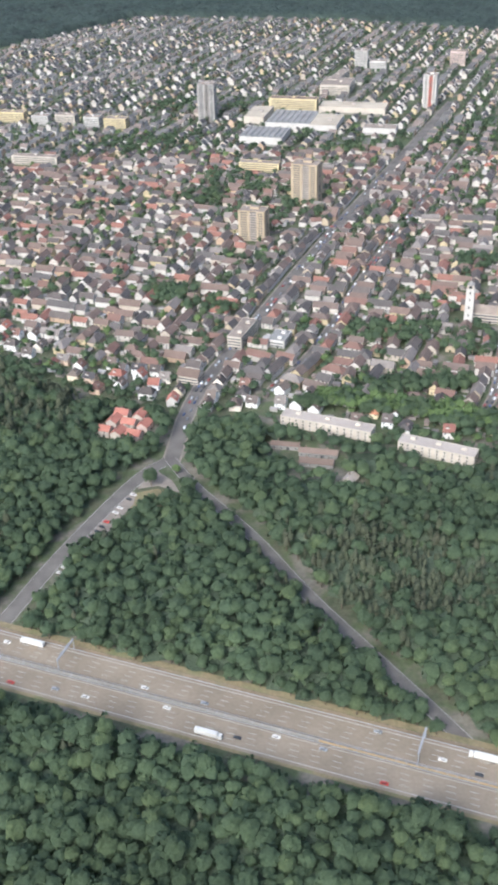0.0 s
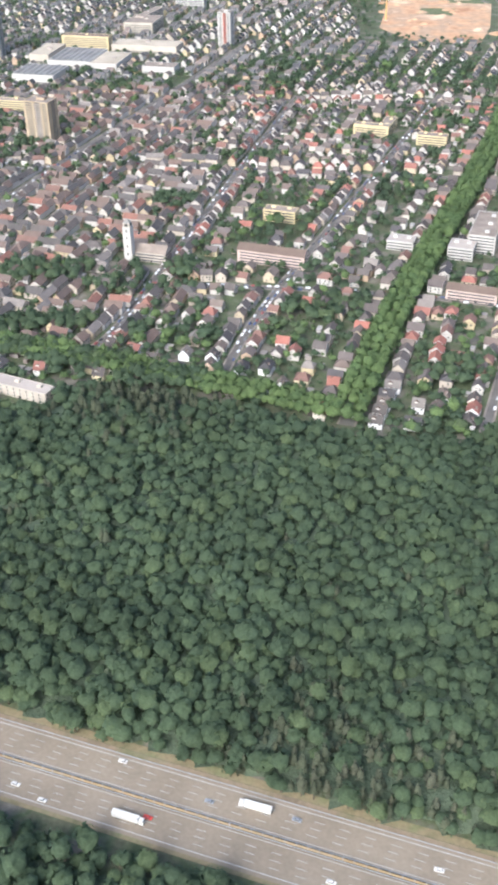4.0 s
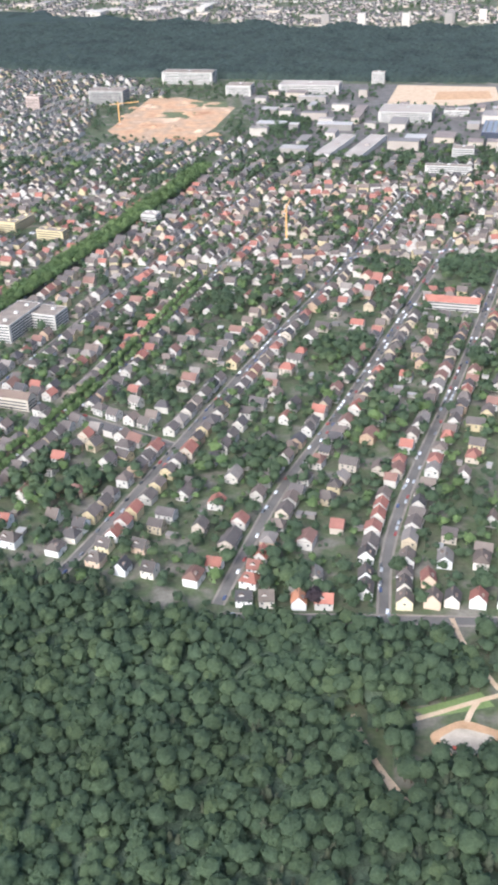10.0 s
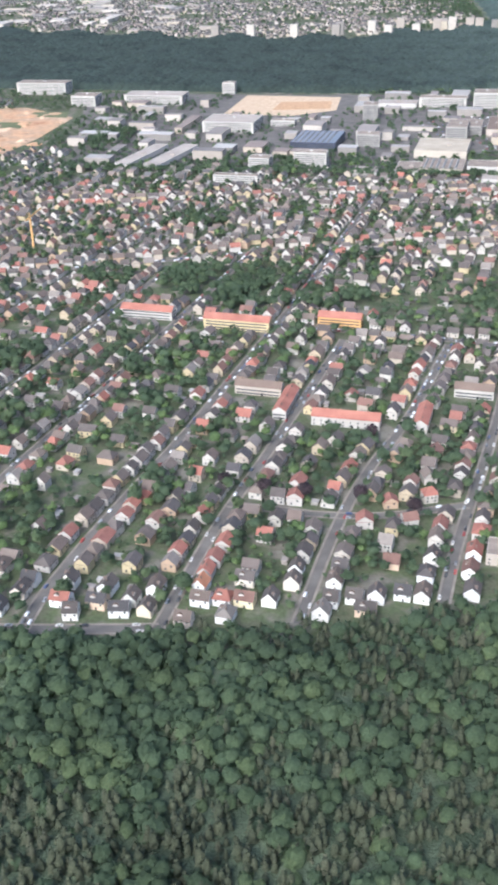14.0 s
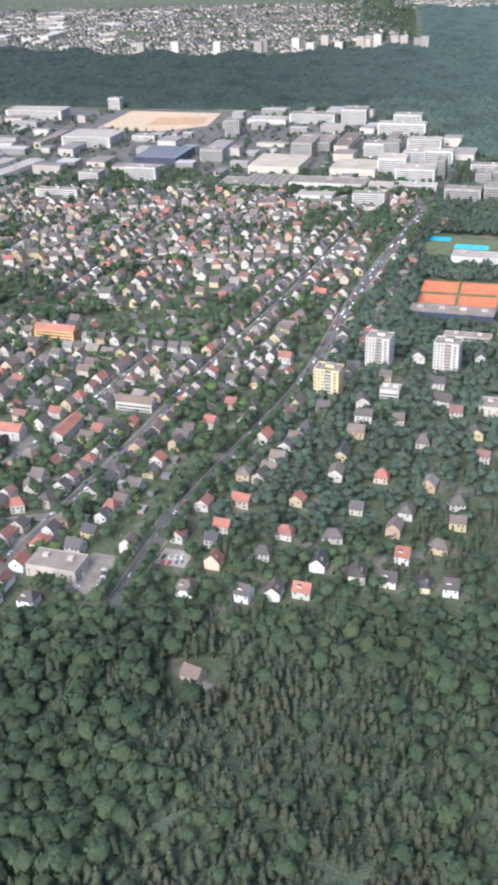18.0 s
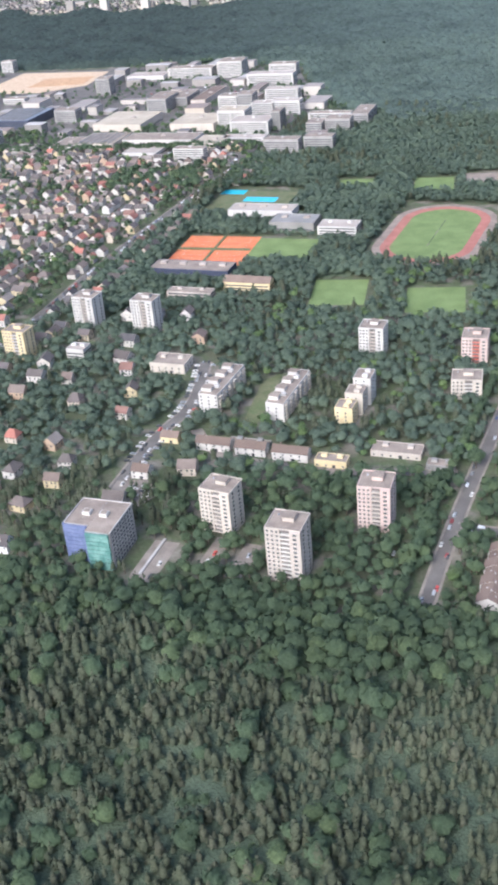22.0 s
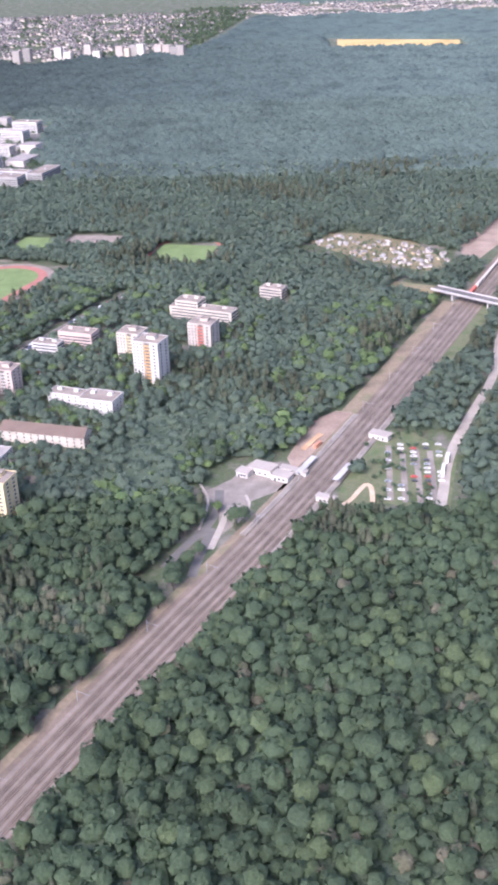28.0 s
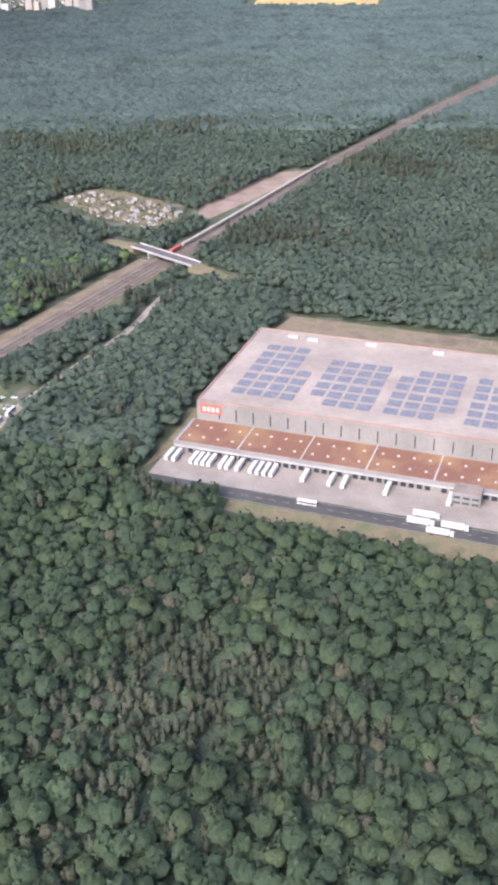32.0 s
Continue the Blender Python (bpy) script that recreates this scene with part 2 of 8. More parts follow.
TILE = mat("roof_tiles", SLATES, 0.85, "object", 0.2, 2.5, 0.22, 0.03)
SLATE_MANY = mat("dark_roofs_many", [(0.090, 0.084, 0.082), (0.120, 0.110, 0.104), (0.075, 0.072, 0.074), (0.150, 0.128, 0.114), (0.105, 0.098, 0.096), (0.190, 0.150, 0.130), (0.130, 0.122, 0.120)], 0.85, "island", 0.2, 2.5, 0.2)
TILE_MANY = mat("roof_tiles_many", [(r * 1.22, g * 1.2, b * 1.2) for r, g, b in SLATES], 0.85, "island", 0.2, 2.5, 0.22)
OLD_TILE = mat("red_tiles_many", [(0.18, 0.108, 0.086), (0.115, 0.096, 0.086), (0.15, 0.112, 0.094), (0.24, 0.120, 0.090), (0.095, 0.083, 0.077), (0.17, 0.120, 0.098), (0.13, 0.11, 0.10), (0.155, 0.112, 0.092), (0.105, 0.093, 0.087), (0.21, 0.18, 0.16)], 0.85, "island", 0.2, 2.5, 0.22)
RED_TILE = mat("red_roof_tiles", [(0.33, 0.135, 0.100), (0.38, 0.165, 0.120)], 0.85, "", 0.1, 2.0, 0.2)
BROWN_TILE = mat("brown_roof_tiles", [(0.150, 0.108, 0.086), (0.190, 0.138, 0.110)], 0.85, "object", 0.1, 1.5, 0.2)
ORANGE_TILE = mat("orange_roof_tiles", [(0.42, 0.19, 0.11), (0.48, 0.23, 0.14)], 0.85, "", 0.1, 1.5, 0.15)
CREAM_ROOF = mat("cream_gravel_roof", [(0.40, 0.335, 0.255), (0.47, 0.40, 0.31)], 0.9, "", 0.04, 0.4, 0.14)
NIGHT_BLUE = mat("dark_blue_cladding", [(0.045, 0.052, 0.085), (0.065, 0.072, 0.11)], 0.6, "", 0.05, 0.6, 0.12)
OCHRE = mat("ochre_render", [(0.40, 0.315, 0.215), (0.46, 0.365, 0.25)], 0.9, "", 0.1, 1.5, 0.1)
FELT = mat("roofing_felt", [(0.235, 0.188, 0.152), (0.29, 0.235, 0.192)], 0.95, "", 0.1, 1.0, 0.2)
FELT_MANY = mat("flat_roofs", [(0.24, 0.21, 0.19), (0.36, 0.33, 0.30), (0.30, 0.26, 0.235), (0.20, 0.18, 0.17), (0.44, 0.41, 0.38), (0.25, 0.20, 0.175)], 0.95, "island", 0.05, 0.6, 0.15)
PALE_ROOF = mat("pale_membrane_roof", [(0.36, 0.305, 0.26), (0.42, 0.36, 0.31)], 0.85, "", 0.03, 0.4, 0.1)
SEDUM = mat("sedum_roof", [(0.27, 0.145, 0.085), (0.23, 0.115, 0.078), (0.31, 0.185, 0.09)], 0.95, "", 0.03, 0.6, 0.2)
WHITE = mat("white_render", [(0.49, 0.455, 0.415), (0.55, 0.515, 0.47)], 0.88, "", 0.1, 1.5, 0.1)
BEIGE = mat("beige_render", [(0.43, 0.37, 0.315), (0.48, 0.415, 0.355)], 0.9, "", 0.1, 1.5, 0.1)
PINK = mat("pinkish_render", [(0.50, 0.385, 0.335), (0.55, 0.425, 0.37)], 0.9, "", 0.1, 1.5, 0.1)
ORANGE = mat("orange_render", [(0.62, 0.36, 0.14), (0.68, 0.41, 0.17)], 0.9, "", 0.1, 1.5, 0.1)
YELLOW = mat("yellow_render", [(0.58, 0.47, 0.27), (0.64, 0.52, 0.31)], 0.9, "", 0.1, 1.5, 0.1)
CREAM = mat("cream_render", [(0.47, 0.41, 0.34), (0.53, 0.465, 0.385)], 0.9, "", 0.1, 1.5, 0.1)
RED = mat("red_panel", [(0.55, 0.13, 0.09), (0.60, 0.16, 0.11)], 0.7, "", 0.2, 2.0, 0.12)
BLUE_NET = mat("blue_scaffold_net", [(0.12, 0.145, 0.26), (0.16, 0.185, 0.30)], 0.7, "", 0.2, 1.0, 0.2)
TEAL_NET = mat("teal_scaffold_net", [(0.085, 0.21, 0.18), (0.19, 0.31, 0.27)], 0.7, "", 0.2, 1.0, 0.25)
GREY_WALL = mat("grey_facade", [(0.31, 0.285, 0.265), (0.37, 0.345, 0.32)], 0.8, "", 0.1, 1.0, 0.12)
CLAD = mat("grey_cladding", [(0.235, 0.22, 0.20), (0.285, 0.265, 0.245)], 0.6, "", 0.05, 0.6, 0.12)
PANE = mat("window_pane", [(0.070, 0.074, 0.080), (0.10, 0.105, 0.11)], 0.15, "", 0.4, 3.0, 0.3, spec=0.6)
# darker colour for balcony back panels, the recess's shade painted in
SHADY = mat("balcony_shade", [(0.16, 0.14, 0.13), (0.20, 0.18, 0.165)], 0.8, "", 0.5, 2.0, 0.2)
DARK = mat("dark_opening", [(0.03, 0.03, 0.032), (0.045, 0.045, 0.048)], 0.8, "", 0.5, 2.0, 0.2)
SOLAR = mat("solar_cells", [(0.165, 0.165, 0.190), (0.205, 0.205, 0.225)], 0.3, "", 0.3, 2.0, 0.15, spec=0.6)
CLAY = mat("clay_court", [(0.54, 0.165, 0.072), (0.61, 0.21, 0.095)], 0.95, "", 0.1, 1.0, 0.12)
TARTAN = mat("running_track", [(0.33, 0.135, 0.105), (0.39, 0.165, 0.13)], 0.9, "", 0.1, 1.0, 0.1)
WATER = mat("pool_water", [(0.06, 0.45, 0.58), (0.10, 0.52, 0.64)], 0.1, "", 0.3, 2.0, 0.1, spec=0.5)
BODY_WHITE = mat("white_car_paint", [(0.62, 0.59, 0.54), (0.68, 0.65, 0.60)], 0.4, "", 0.5, 3.0, 0.05, spec=0.5)
BODY_DARK = mat("dark_car_paint", [(0.035, 0.037, 0.042), (0.05, 0.05, 0.055)], 0.3, "", 0.5, 3.0, 0.1, spec=0.5)
BODY_GREY = mat("silver_car_paint", [(0.32, 0.33, 0.34), (0.40, 0.41, 0.42)], 0.35, "", 0.5, 3.0, 0.1, metal=0.4)
BODY_RED = mat("red_car_paint", [(0.45, 0.05, 0.04), (0.50, 0.07, 0.05)], 0.3, "", 0.5, 3.0, 0.1, spec=0.5)
RUBBER = mat("rubber", [(0.03, 0.03, 0.03), (0.04, 0.04, 0.04)], 0.9, "", 1.0, 4.0, 0.2)
CARS_MANY = mat("car_paints", [(0.75, 0.75, 0.75), (0.05, 0.05, 0.055), (0.36, 0.37, 0.38), (0.24, 0.05, 0.045), (0.80, 0.80, 0.80), (0.06, 0.08, 0.16), (0.16, 0.16, 0.17)], 0.35, "island", 0.5, 3.0, 0.08, spec=0.5)

# ---------------------------------------------------------------- helpers of this scene
rng = np.random.default_rng(7)


def mesh_of(name, verts, faces, material, smooth=False):
    """A mesh from an array of points and an array of equal faces."""
    verts, faces = np.ascontiguousarray(verts, dtype=np.float32), np.ascontiguousarray(faces, dtype=np.int32)
    me = bpy.data.meshes.new(name)
    m, k = faces.shape
    me.vertices.add(len(verts))
    me.vertices.foreach_set("co", verts.ravel() * np.float32(U))
    me.loops.add(m * k)
    me.loops.foreach_set("vertex_index", faces.ravel())
    me.polygons.add(m)
    me.polygons.foreach_set("loop_start", np.arange(m, dtype=np.int32) * k)
    me.polygons.foreach_set("use_smooth", np.full(m, smooth))
    me.materials.append(material)
    me.update(calc_edges=True)
    return me


class Shape:
    """Collects boxes, prisms and rings into one mesh."""

    def __init__(self):
        self.v, self.f, self.m, self.mats = [], [], [], []

    def slot(self, material):
        if material not in self.mats:
            self.mats.append(material)
        return self.mats.index(material)

    def poly(self, points, faces, material):
        n, s = len(self.v), self.slot(material)
        self.v += [tuple(p) for p in points]
        self.f += [tuple(n + i for i in f) for f in faces]
        self.m += [s] * len(faces)
        return self

    def box(self, x, y, z, sx, sy, sz, material, turn=0.0, taper=1.0):
        """x, y: the middle; z: the foot."""
        c, s = math.cos(radians(turn)), math.sin(radians(turn))
        pts = []
        for k, h in ((1.0, 0.0), (taper, sz)):
            for a, b in ((-1, -1), (1, -1), (1, 1), (-1, 1)):
                px, py = a * sx / 2 * k, b * sy / 2 * k
                pts.append((x + c * px - s * py, y + s * px + c * py, z + h))
        return self.poly(pts, [(3, 2, 1, 0), (4, 5, 6, 7), (0, 1, 5, 4), (1, 2, 6, 5), (2, 3, 7, 6), (3, 0, 4, 7)], material)

    def prism(self, points, z, h, material):
        """An upright prism on a flat outline that runs anticlockwise."""
        n = len(points)
        pts = [(x, y, z) for x, y in points] + [(x, y, z + h) for x, y in points]
        return self.poly(pts, [tuple(range(n - 1, -1, -1)), tuple(range(n, 2 * n))] + [(i, (i + 1) % n, n + (i + 1) % n, n + i) for i in range(n)], material)

    def rod(self, x, y, z, r, h, material, top=1.0, sides=8):
        pts = [(x + r * k * math.cos(2 * math.pi * i / sides), y + r * k * math.sin(2 * math.pi * i / sides), z + q) for k, q in ((1, 0), (top, h)) for i in range(sides)]
        return self.poly(pts, [tuple(range(sides - 1, -1, -1)), tuple(range(sides, 2 * sides))] + [(i, (i + 1) % sides, sides + (i + 1) % sides, sides + i) for i in range(sides)], material)

    def gable(self, w, d, e, r, material, x=0.0, y=0.0, z=0.0, hip=0.5):
        """Walls below a pitched roof, ridge along x."""
        pts = [(-w / 2, -d / 2, 0), (w / 2, -d / 2, 0), (w / 2, d / 2, 0), (-w / 2, d / 2, 0), (-w / 2, -d / 2, e), (w / 2, -d / 2, e), (w / 2, d / 2, e), (-w / 2, d / 2, e), (-w * hip, 0, e + r), (w * hip, 0, e + r)]
        pts = [(a + x, b + y, c + z - (0.06 if i > 3 else 0)) for i, (a, b, c) in enumerate(pts)]
        ends = [(1, 2, 6, 9, 5), (3, 0, 4, 8, 7)] if hip > 0.45 else [(1, 2, 6, 5), (3, 0, 4, 7), (5, 6, 9), (7, 4, 8)]
        return self.poly(pts, [(3, 2, 1, 0), (0, 1, 5, 4), (2, 3, 7, 6), (4, 5, 9, 8), (6, 7, 8, 9)] + ends, material)

    def roof(self, w, d, e, r, material, x=0.0, y=0.0, z=0.0, hip=0.5, over=0.5, thick=0.22):
        k = r / (d / 2)
        W, D, drop = w / 2 + over * 0.8, d / 2 + over, over * k
        R = w * hip + (over * 0.8 if hip > 0.45 else 0)
        pts = []
        for q in (0.0, -thick):
            pts += [(-W, -D, e - drop + thick + q), (W, -D, e - drop + thick + q), (W, D, e - drop + thick + q), (-W, D, e - drop + thick + q), (-R, 0, e + r + thick + q), (R, 0, e + r + thick + q)]
        pts = [(a + x, b + y, c + z) for a, b, c in pts]
        ends = [(1, 7, 11, 5), (5, 11, 8, 2), (3, 9, 10, 4), (4, 10, 6, 0)] if hip > 0.45 else [(1, 2, 5), (3, 0, 4), (7, 11, 8), (9, 10, 6), (1, 7, 8, 2), (3, 9, 6, 0)]
        return self.poly(pts, [(0, 1, 5, 4), (2, 3, 4, 5), (6, 10, 11, 7), (8, 11, 10, 9), (0, 6, 7, 1), (2, 8, 9, 3)] + ends, material)

    def mesh(self, name):
        me = bpy.data.meshes.new(name)
        me.from_pydata([(x * U, y * U, z * U) for x, y, z in self.v], [], self.f)
        for m in self.mats:
            me.materials.append(m)
        me.polygons.foreach_set("material_index", self.m)
        me.update()
        return me


def scaled(m):
    """A pose of the plan, in the units of the scene."""
    m = m.copy()
    m.translation = m.translation * U
    return m


def part(name, shape, parent, label="", m=None):
    """One mesh object under a thing or a part."""
    ob = new(name, shape if isinstance(shape, bpy.types.Mesh) else shape.mesh(name))
    ob.parent = parent
    if m is not None:
        ob.matrix_basis = scaled(m)
    if label:
        ob["label"] = label
    return ob


def thing(name, label, category, x=0.0, y=0.0, z=0.0, turn=0.0, group="", kind=""):
    ob = new(name)
    ob.matrix_basis = scaled(pose(x, y, z, 0, 0, turn))
    ob.empty_display_size = 1.0
    return tagged(ob, label, category, group, kind)


def structure(name, shape, label, category="ground"):
    ob = new(name, shape if isinstance(shape, bpy.types.Mesh) else shape.mesh(name))
    return tagged(ob, label, category, kind="structure")


# which ground is taken: a raster of 2 m cells
X0, Y0, CELL = -700.0, 100.0, 2.0
TAKEN = np.zeros((2150, 1350), dtype=np.uint8)


def cells(x, y, w, d, turn):
    r = math.hypot(w, d) / 2 + CELL
    i0, i1 = max(0, int((x - r - X0) / CELL)), min(TAKEN.shape[0], int((x + r - X0) / CELL) + 2)
    j0, j1 = max(0, int((y - r - Y0) / CELL)), min(TAKEN.shape[1], int((y + r - Y0) / CELL) + 2)
    if i1 <= i0 or j1 <= j0:
        return None
    gx, gy = np.meshgrid(X0 + CELL * np.arange(i0, i1) - x, Y0 + CELL * np.arange(j0, j1) - y, indexing="ij")
    c, s = math.cos(radians(turn)), math.sin(radians(turn))
    return (slice(i0, i1), slice(j0, j1)), (abs(c * gx + s * gy) <= w / 2 + 0.5) & (abs(-s * gx + c * gy) <= d / 2 + 0.5)


def take(x, y, w, d, turn, value=1):
    got = cells(x, y, w, d, turn)
    if got:
        view = TAKEN[got[0]]
        view[got[1] & (view < value)] = value


def is_free(x, y, w, d, turn):
    got = cells(x, y, w, d, turn)
    return got is not None and not (TAKEN[got[0]][got[1]]).any()


def taken_at(x, y):
    i, j = ((x - X0) / CELL).astype(int), ((y - Y0) / CELL).astype(int)
    ok = (i >= 0) & (j >= 0) & (i < TAKEN.shape[0]) & (j < TAKEN.shape[1])
    out = np.zeros(len(x), dtype=np.uint8)
    out[ok] = TAKEN[i[ok], j[ok]]
    return out


def along(line, step, start=0.0):
    """Points every step metres along a line of corners: x, y, heading in degrees."""
    left = start
    for (ax, ay), (bx, by) in zip(line, line[1:]):
        n = math.hypot(bx - ax, by - ay)
        while left < n:
            yield ax + (bx - ax) * left / n, ay + (by - ay) * left / n, math.degrees(math.atan2(by - ay, bx - ax))
            left += step
        left -= n


def smooth_line(line, rounds=2):
    for _ in range(rounds):
        out = [line[0]]
        for a, b in zip(line, line[1:]):
            out += [(a[0] * 0.75 + b[0] * 0.25, a[1] * 0.75 + b[1] * 0.25), (a[0] * 0.25 + b[0] * 0.75, a[1] * 0.25 + b[1] * 0.75)]
        line = out + [line[-1]]
    return line


def ribbon(shape, line, width, z, material, shift=0.0, thick=0.0):
    """A band along a line, shifted to its left."""
    sides = []
    for i, (x, y) in enumerate(line):
        ax, ay = line[max(0, i - 1)]
        bx, by = line[min(len(line) - 1, i + 1)]
        n = math.hypot(bx - ax, by - ay)
        nx, ny = -(by - ay) / n, (bx - ax) / n
        sides.append(((x + nx * (shift + width / 2), y + ny * (shift + width / 2)), (x + nx * (shift - width / 2), y + ny * (shift - width / 2))))
    for (l0, r0), (l1, r1) in zip(sides, sides[1:]):
        if thick:
            shape.prism([r0, r1, l1, l0], z - thick, thick, material)
        else:
            shape.poly([(*r0, z), (*r1, z), (*l1, z), (*l0, z)], [(0, 1, 2, 3)], material)
    return shape


def take_line(line, width, value=1):
    for (ax, ay), (bx, by) in zip(line, line[1:]):
        take((ax + bx) / 2, (ay + by) / 2, math.hypot(bx - ax, by - ay) + width * 0.5, width, math.degrees(math.atan2(by - ay, bx - ax)), value)


# ---------------------------------------------------------------- plan
EDGE = np.array([(-700, 960), (139, 868), (230, 782), (376, 738), (464, 709), (642, 676), (764, 616), (859, 606), (1030, 533), (1131, 494), (1212, 485), (1366, 466), (1500, 463), (1591, 479), (1718, 479), (1868, 473), (1957, 460), (2026, 434), (2100, 422), (2262, 397), (2292, 430), (2310, 540), (2330, 600)])


def edge(x):
    return np.interp(x, EDGE[:, 0], EDGE[:, 1])


STREETS = {}


def street(name, *corners):
    STREETS[name] = smooth_line(list(corners))


street("main", (312, 668), (323, 778), (360, 875), (445, 1117), (570, 1434), (703, 1777))
street("side", (390, 785), (433, 860), (489, 1032), (558, 1204), (690, 1538))
street("church", (560, 731), (582, 775), (605, 866), (652, 1043), (763, 1456))
street("west", (673, 700), (699, 795), (749, 922), (829, 1117), (960, 1450))
street("avenue", (762, 622), (819, 796), (906, 1010), (996, 1243), (1135, 1656))
street("a", (859, 609), (901, 728), (951, 866), (1035, 1101), (1127, 1327), (1230, 1590))
street("b", (940, 585), (962, 668), (994, 732), (1046, 870), (1097, 1042), (1200, 1300))
street("c", (1028, 536), (1063, 616), (1108, 733), (1180, 914), (1271, 1118), (1380, 1400))
street("d", (1128, 497), (1142, 542), (1172, 632), (1222, 738), (1310, 960), (1400, 1190))
street("e", (1226, 478), (1236, 548), (1267, 640), (1323, 779), (1382, 940), (1470, 1180))
street("f", (1317, 470), (1325, 509), (1358, 600), (1400, 700), (1442, 818), (1507, 995), (1572, 1201), (1640, 1400))
street("g", (1396, 467), (1426, 567), (1461, 658), (1497, 758), (1545, 890))
street("h", (1477, 467), (1508, 569), (1541, 650), (1577, 713), (1640, 870))
street("i", (1564, 482), (1584, 545), (1641, 691), (1683, 816), (1779, 1049), (1888, 1361))
street("j", (1655, 483), (1680, 575), (1724, 680), (1782, 805), (1826, 975), (1888, 1165), (1965, 1370))
street("k", (1914, 556), (1927, 601), (1938, 634), (1957, 668), (1961, 745))
street("l", (2102, 420), (2129, 501), (2178, 628), (2229, 761), (2279, 883), (2340, 1010))
street("front", (1131, 484), (1226, 478), (1317, 470), (1396, 467))
street("cross", (1322, 980), (1450, 940), (1592, 897), (1768, 836))
street("cross2", (1437, 602), (1526, 576), (1600, 590))
street("row", (2129, 494), (2220, 466), (2300, 441))
street("cross3", (600, 862), (720, 850), (840, 830), (960, 790), (1090, 700))
street("cross4", (350, 1165), (560, 1200), (760, 1140), (1040, 1110), (1270, 1120), (1560, 1180), (1870, 1160))
street("cross5", (640, 1440), (780, 1430), (1000, 1420), (1250, 1395), (1640, 1400), (1960, 1380))
FORK_L = smooth_line([(312, 676), (290, 655), (244, 554), (220, 486), (190, 420), (150, 330)])
FORK_R = smooth_line([(312, 676), (330, 640), (377, 575), (409, 514), (447, 456), (484, 399), (534, 318), (600, 212)])
RAIL = smooth_line([(1640, -1250), (2250, 40), (2347, 230), (2418, 382), (2507, 555), (2584, 728), (2676, 940), (2740, 1085), (2846, 1340), (3000, 1660), (3160, 1975), (3700, 3050)])


def motorway_y(x):
    return 461.0 - 0.3665 * (x - 220.0)


# ---------------------------------------------------------------- ground, roads
g = Shape()
g.poly([(-9000, -6000, 0), (12000, -6000, 0), (12000, 9000, 0), (-9000, 9000, 0)], [(0, 1, 2, 3)], SOIL)
structure("ground", g, "flat ground of gardens, grass and bare soil")
for n, (name, line) in enumerate(STREETS.items()):
    wide = {"main": 12.0, "avenue": 11.0, "l": 7.6, "j": 10.0, "front": 7.0, "row": 8.0, "k": 8.0}.get(name, 5.8)
    s = Shape()
    ribbon(s, line, wide, 0.04 + 0.004 * n, ASPHALT)
    road = structure("road", s, "grey asphalt town street", "road")
    for side in (-1, 1):
        s = Shape()
        ribbon(s, line, 1.6, 0.17 + 0.004 * n + 0.002 * side, PAVING, side * (wide / 2 + 0.8), 0.12)
        structure("pavement", s, "pale paved footway along the street", "pavement")
    take_line(line, wide + (14 if name == "k" else 7 if name == "l" else 5), 2)
for line, wide, label in ((FORK_L, 11.5, "wide asphalt road through the forest"), (FORK_R, 9.8, "straight asphalt road through the forest")):
    s = Shape()
    z = 0.20 if wide > 10 else 0.26
    ribbon(s, line, wide, z, ASPHALT)
    ribbon(s, line, 0.25, z + 0.02, MARK, wide / 2 - 0.5)
    ribbon(s, line, 0.25, z + 0.02, MARK, -wide / 2 + 0.5)
    structure("road", s, label, "road")
    take_line(line, wide + (13 if wide > 10 else 6), 2)
    if wide > 10:
        take_line([(x + 12, y) for x, y in line[1:10]], 12, 2)

# the motorway, ten lanes and hard shoulders between low banks
MW = [(x, motorway_y(x)) for x in range(-900, 4300, 100)]
s = Shape()
ribbon(s, MW, 41, 0.30, FAST_ROAD)
structure("road", s, "wide brownish-grey motorway with several lanes each way", "road")
take_line([(x, y - 6) for x, y in MW], 56, 2)
for shift, w, m in ((18.2, 0.45, MARK), (2.6, 0.3, MARK), (-2.6, 0.3, MARK), (-18.2, 0.45, MARK)):
    s = Shape()
    ribbon(s, MW, w, 0.33, m, shift)
    structure("edge_line", s, "white painted edge line of the motorway", "road marking")
s = Shape()
for shift in (-14.4, -10.6, -6.8, 6.8, 10.6, 14.4):
    for x, y, h in along(MW, 12.0, 5.0 + abs(shift) % 3):
        c, q = math.cos(radians(h)), math.sin(radians(h))
        s.box(x - q * shift, y + c * shift, 0.31, 5.0, 0.24, 0.02, MARK, h)
tagged(new("lane_dashes", s.mesh("lane_dashes")), "white dashed lane markings on the motorway", "road marking", kind="stuff")
s = Shape()
ribbon(s, MW, 3.4, 0.36, MEDIAN, 0.0)
structure("median", s, "dry grass median strip of the motorway", "verge")
for shift in (-1.3, 1.3, 20.2):
    rail = thing("guard_rail", "grey steel guard rail along the motorway", "guard rail")
    s = Shape()
    ribbon(s, MW, 0.25, 0.8, GREY_METAL, shift, 0.35)
    part("beam", s, rail)
    s = Shape()
    for x, y, h in along(MW, 8.0):
        s.box(x - math.sin(radians(h)) * shift, y + math.cos(radians(h)) * shift, 0, 0.15, 0.15, 0.6, GREY_METAL, h)
    posts = part("posts", s, rail)
    posts["kind"] = "stuff"
s = Shape()
ribbon(s, MW, 3.0, 0.34, VERGE, 21.8)
ribbon(s, MW, 4.6, 0.35, MEADOW, 25.8)
ribbon(s, MW, 2.2, 0.35, MEADOW, -21.6)
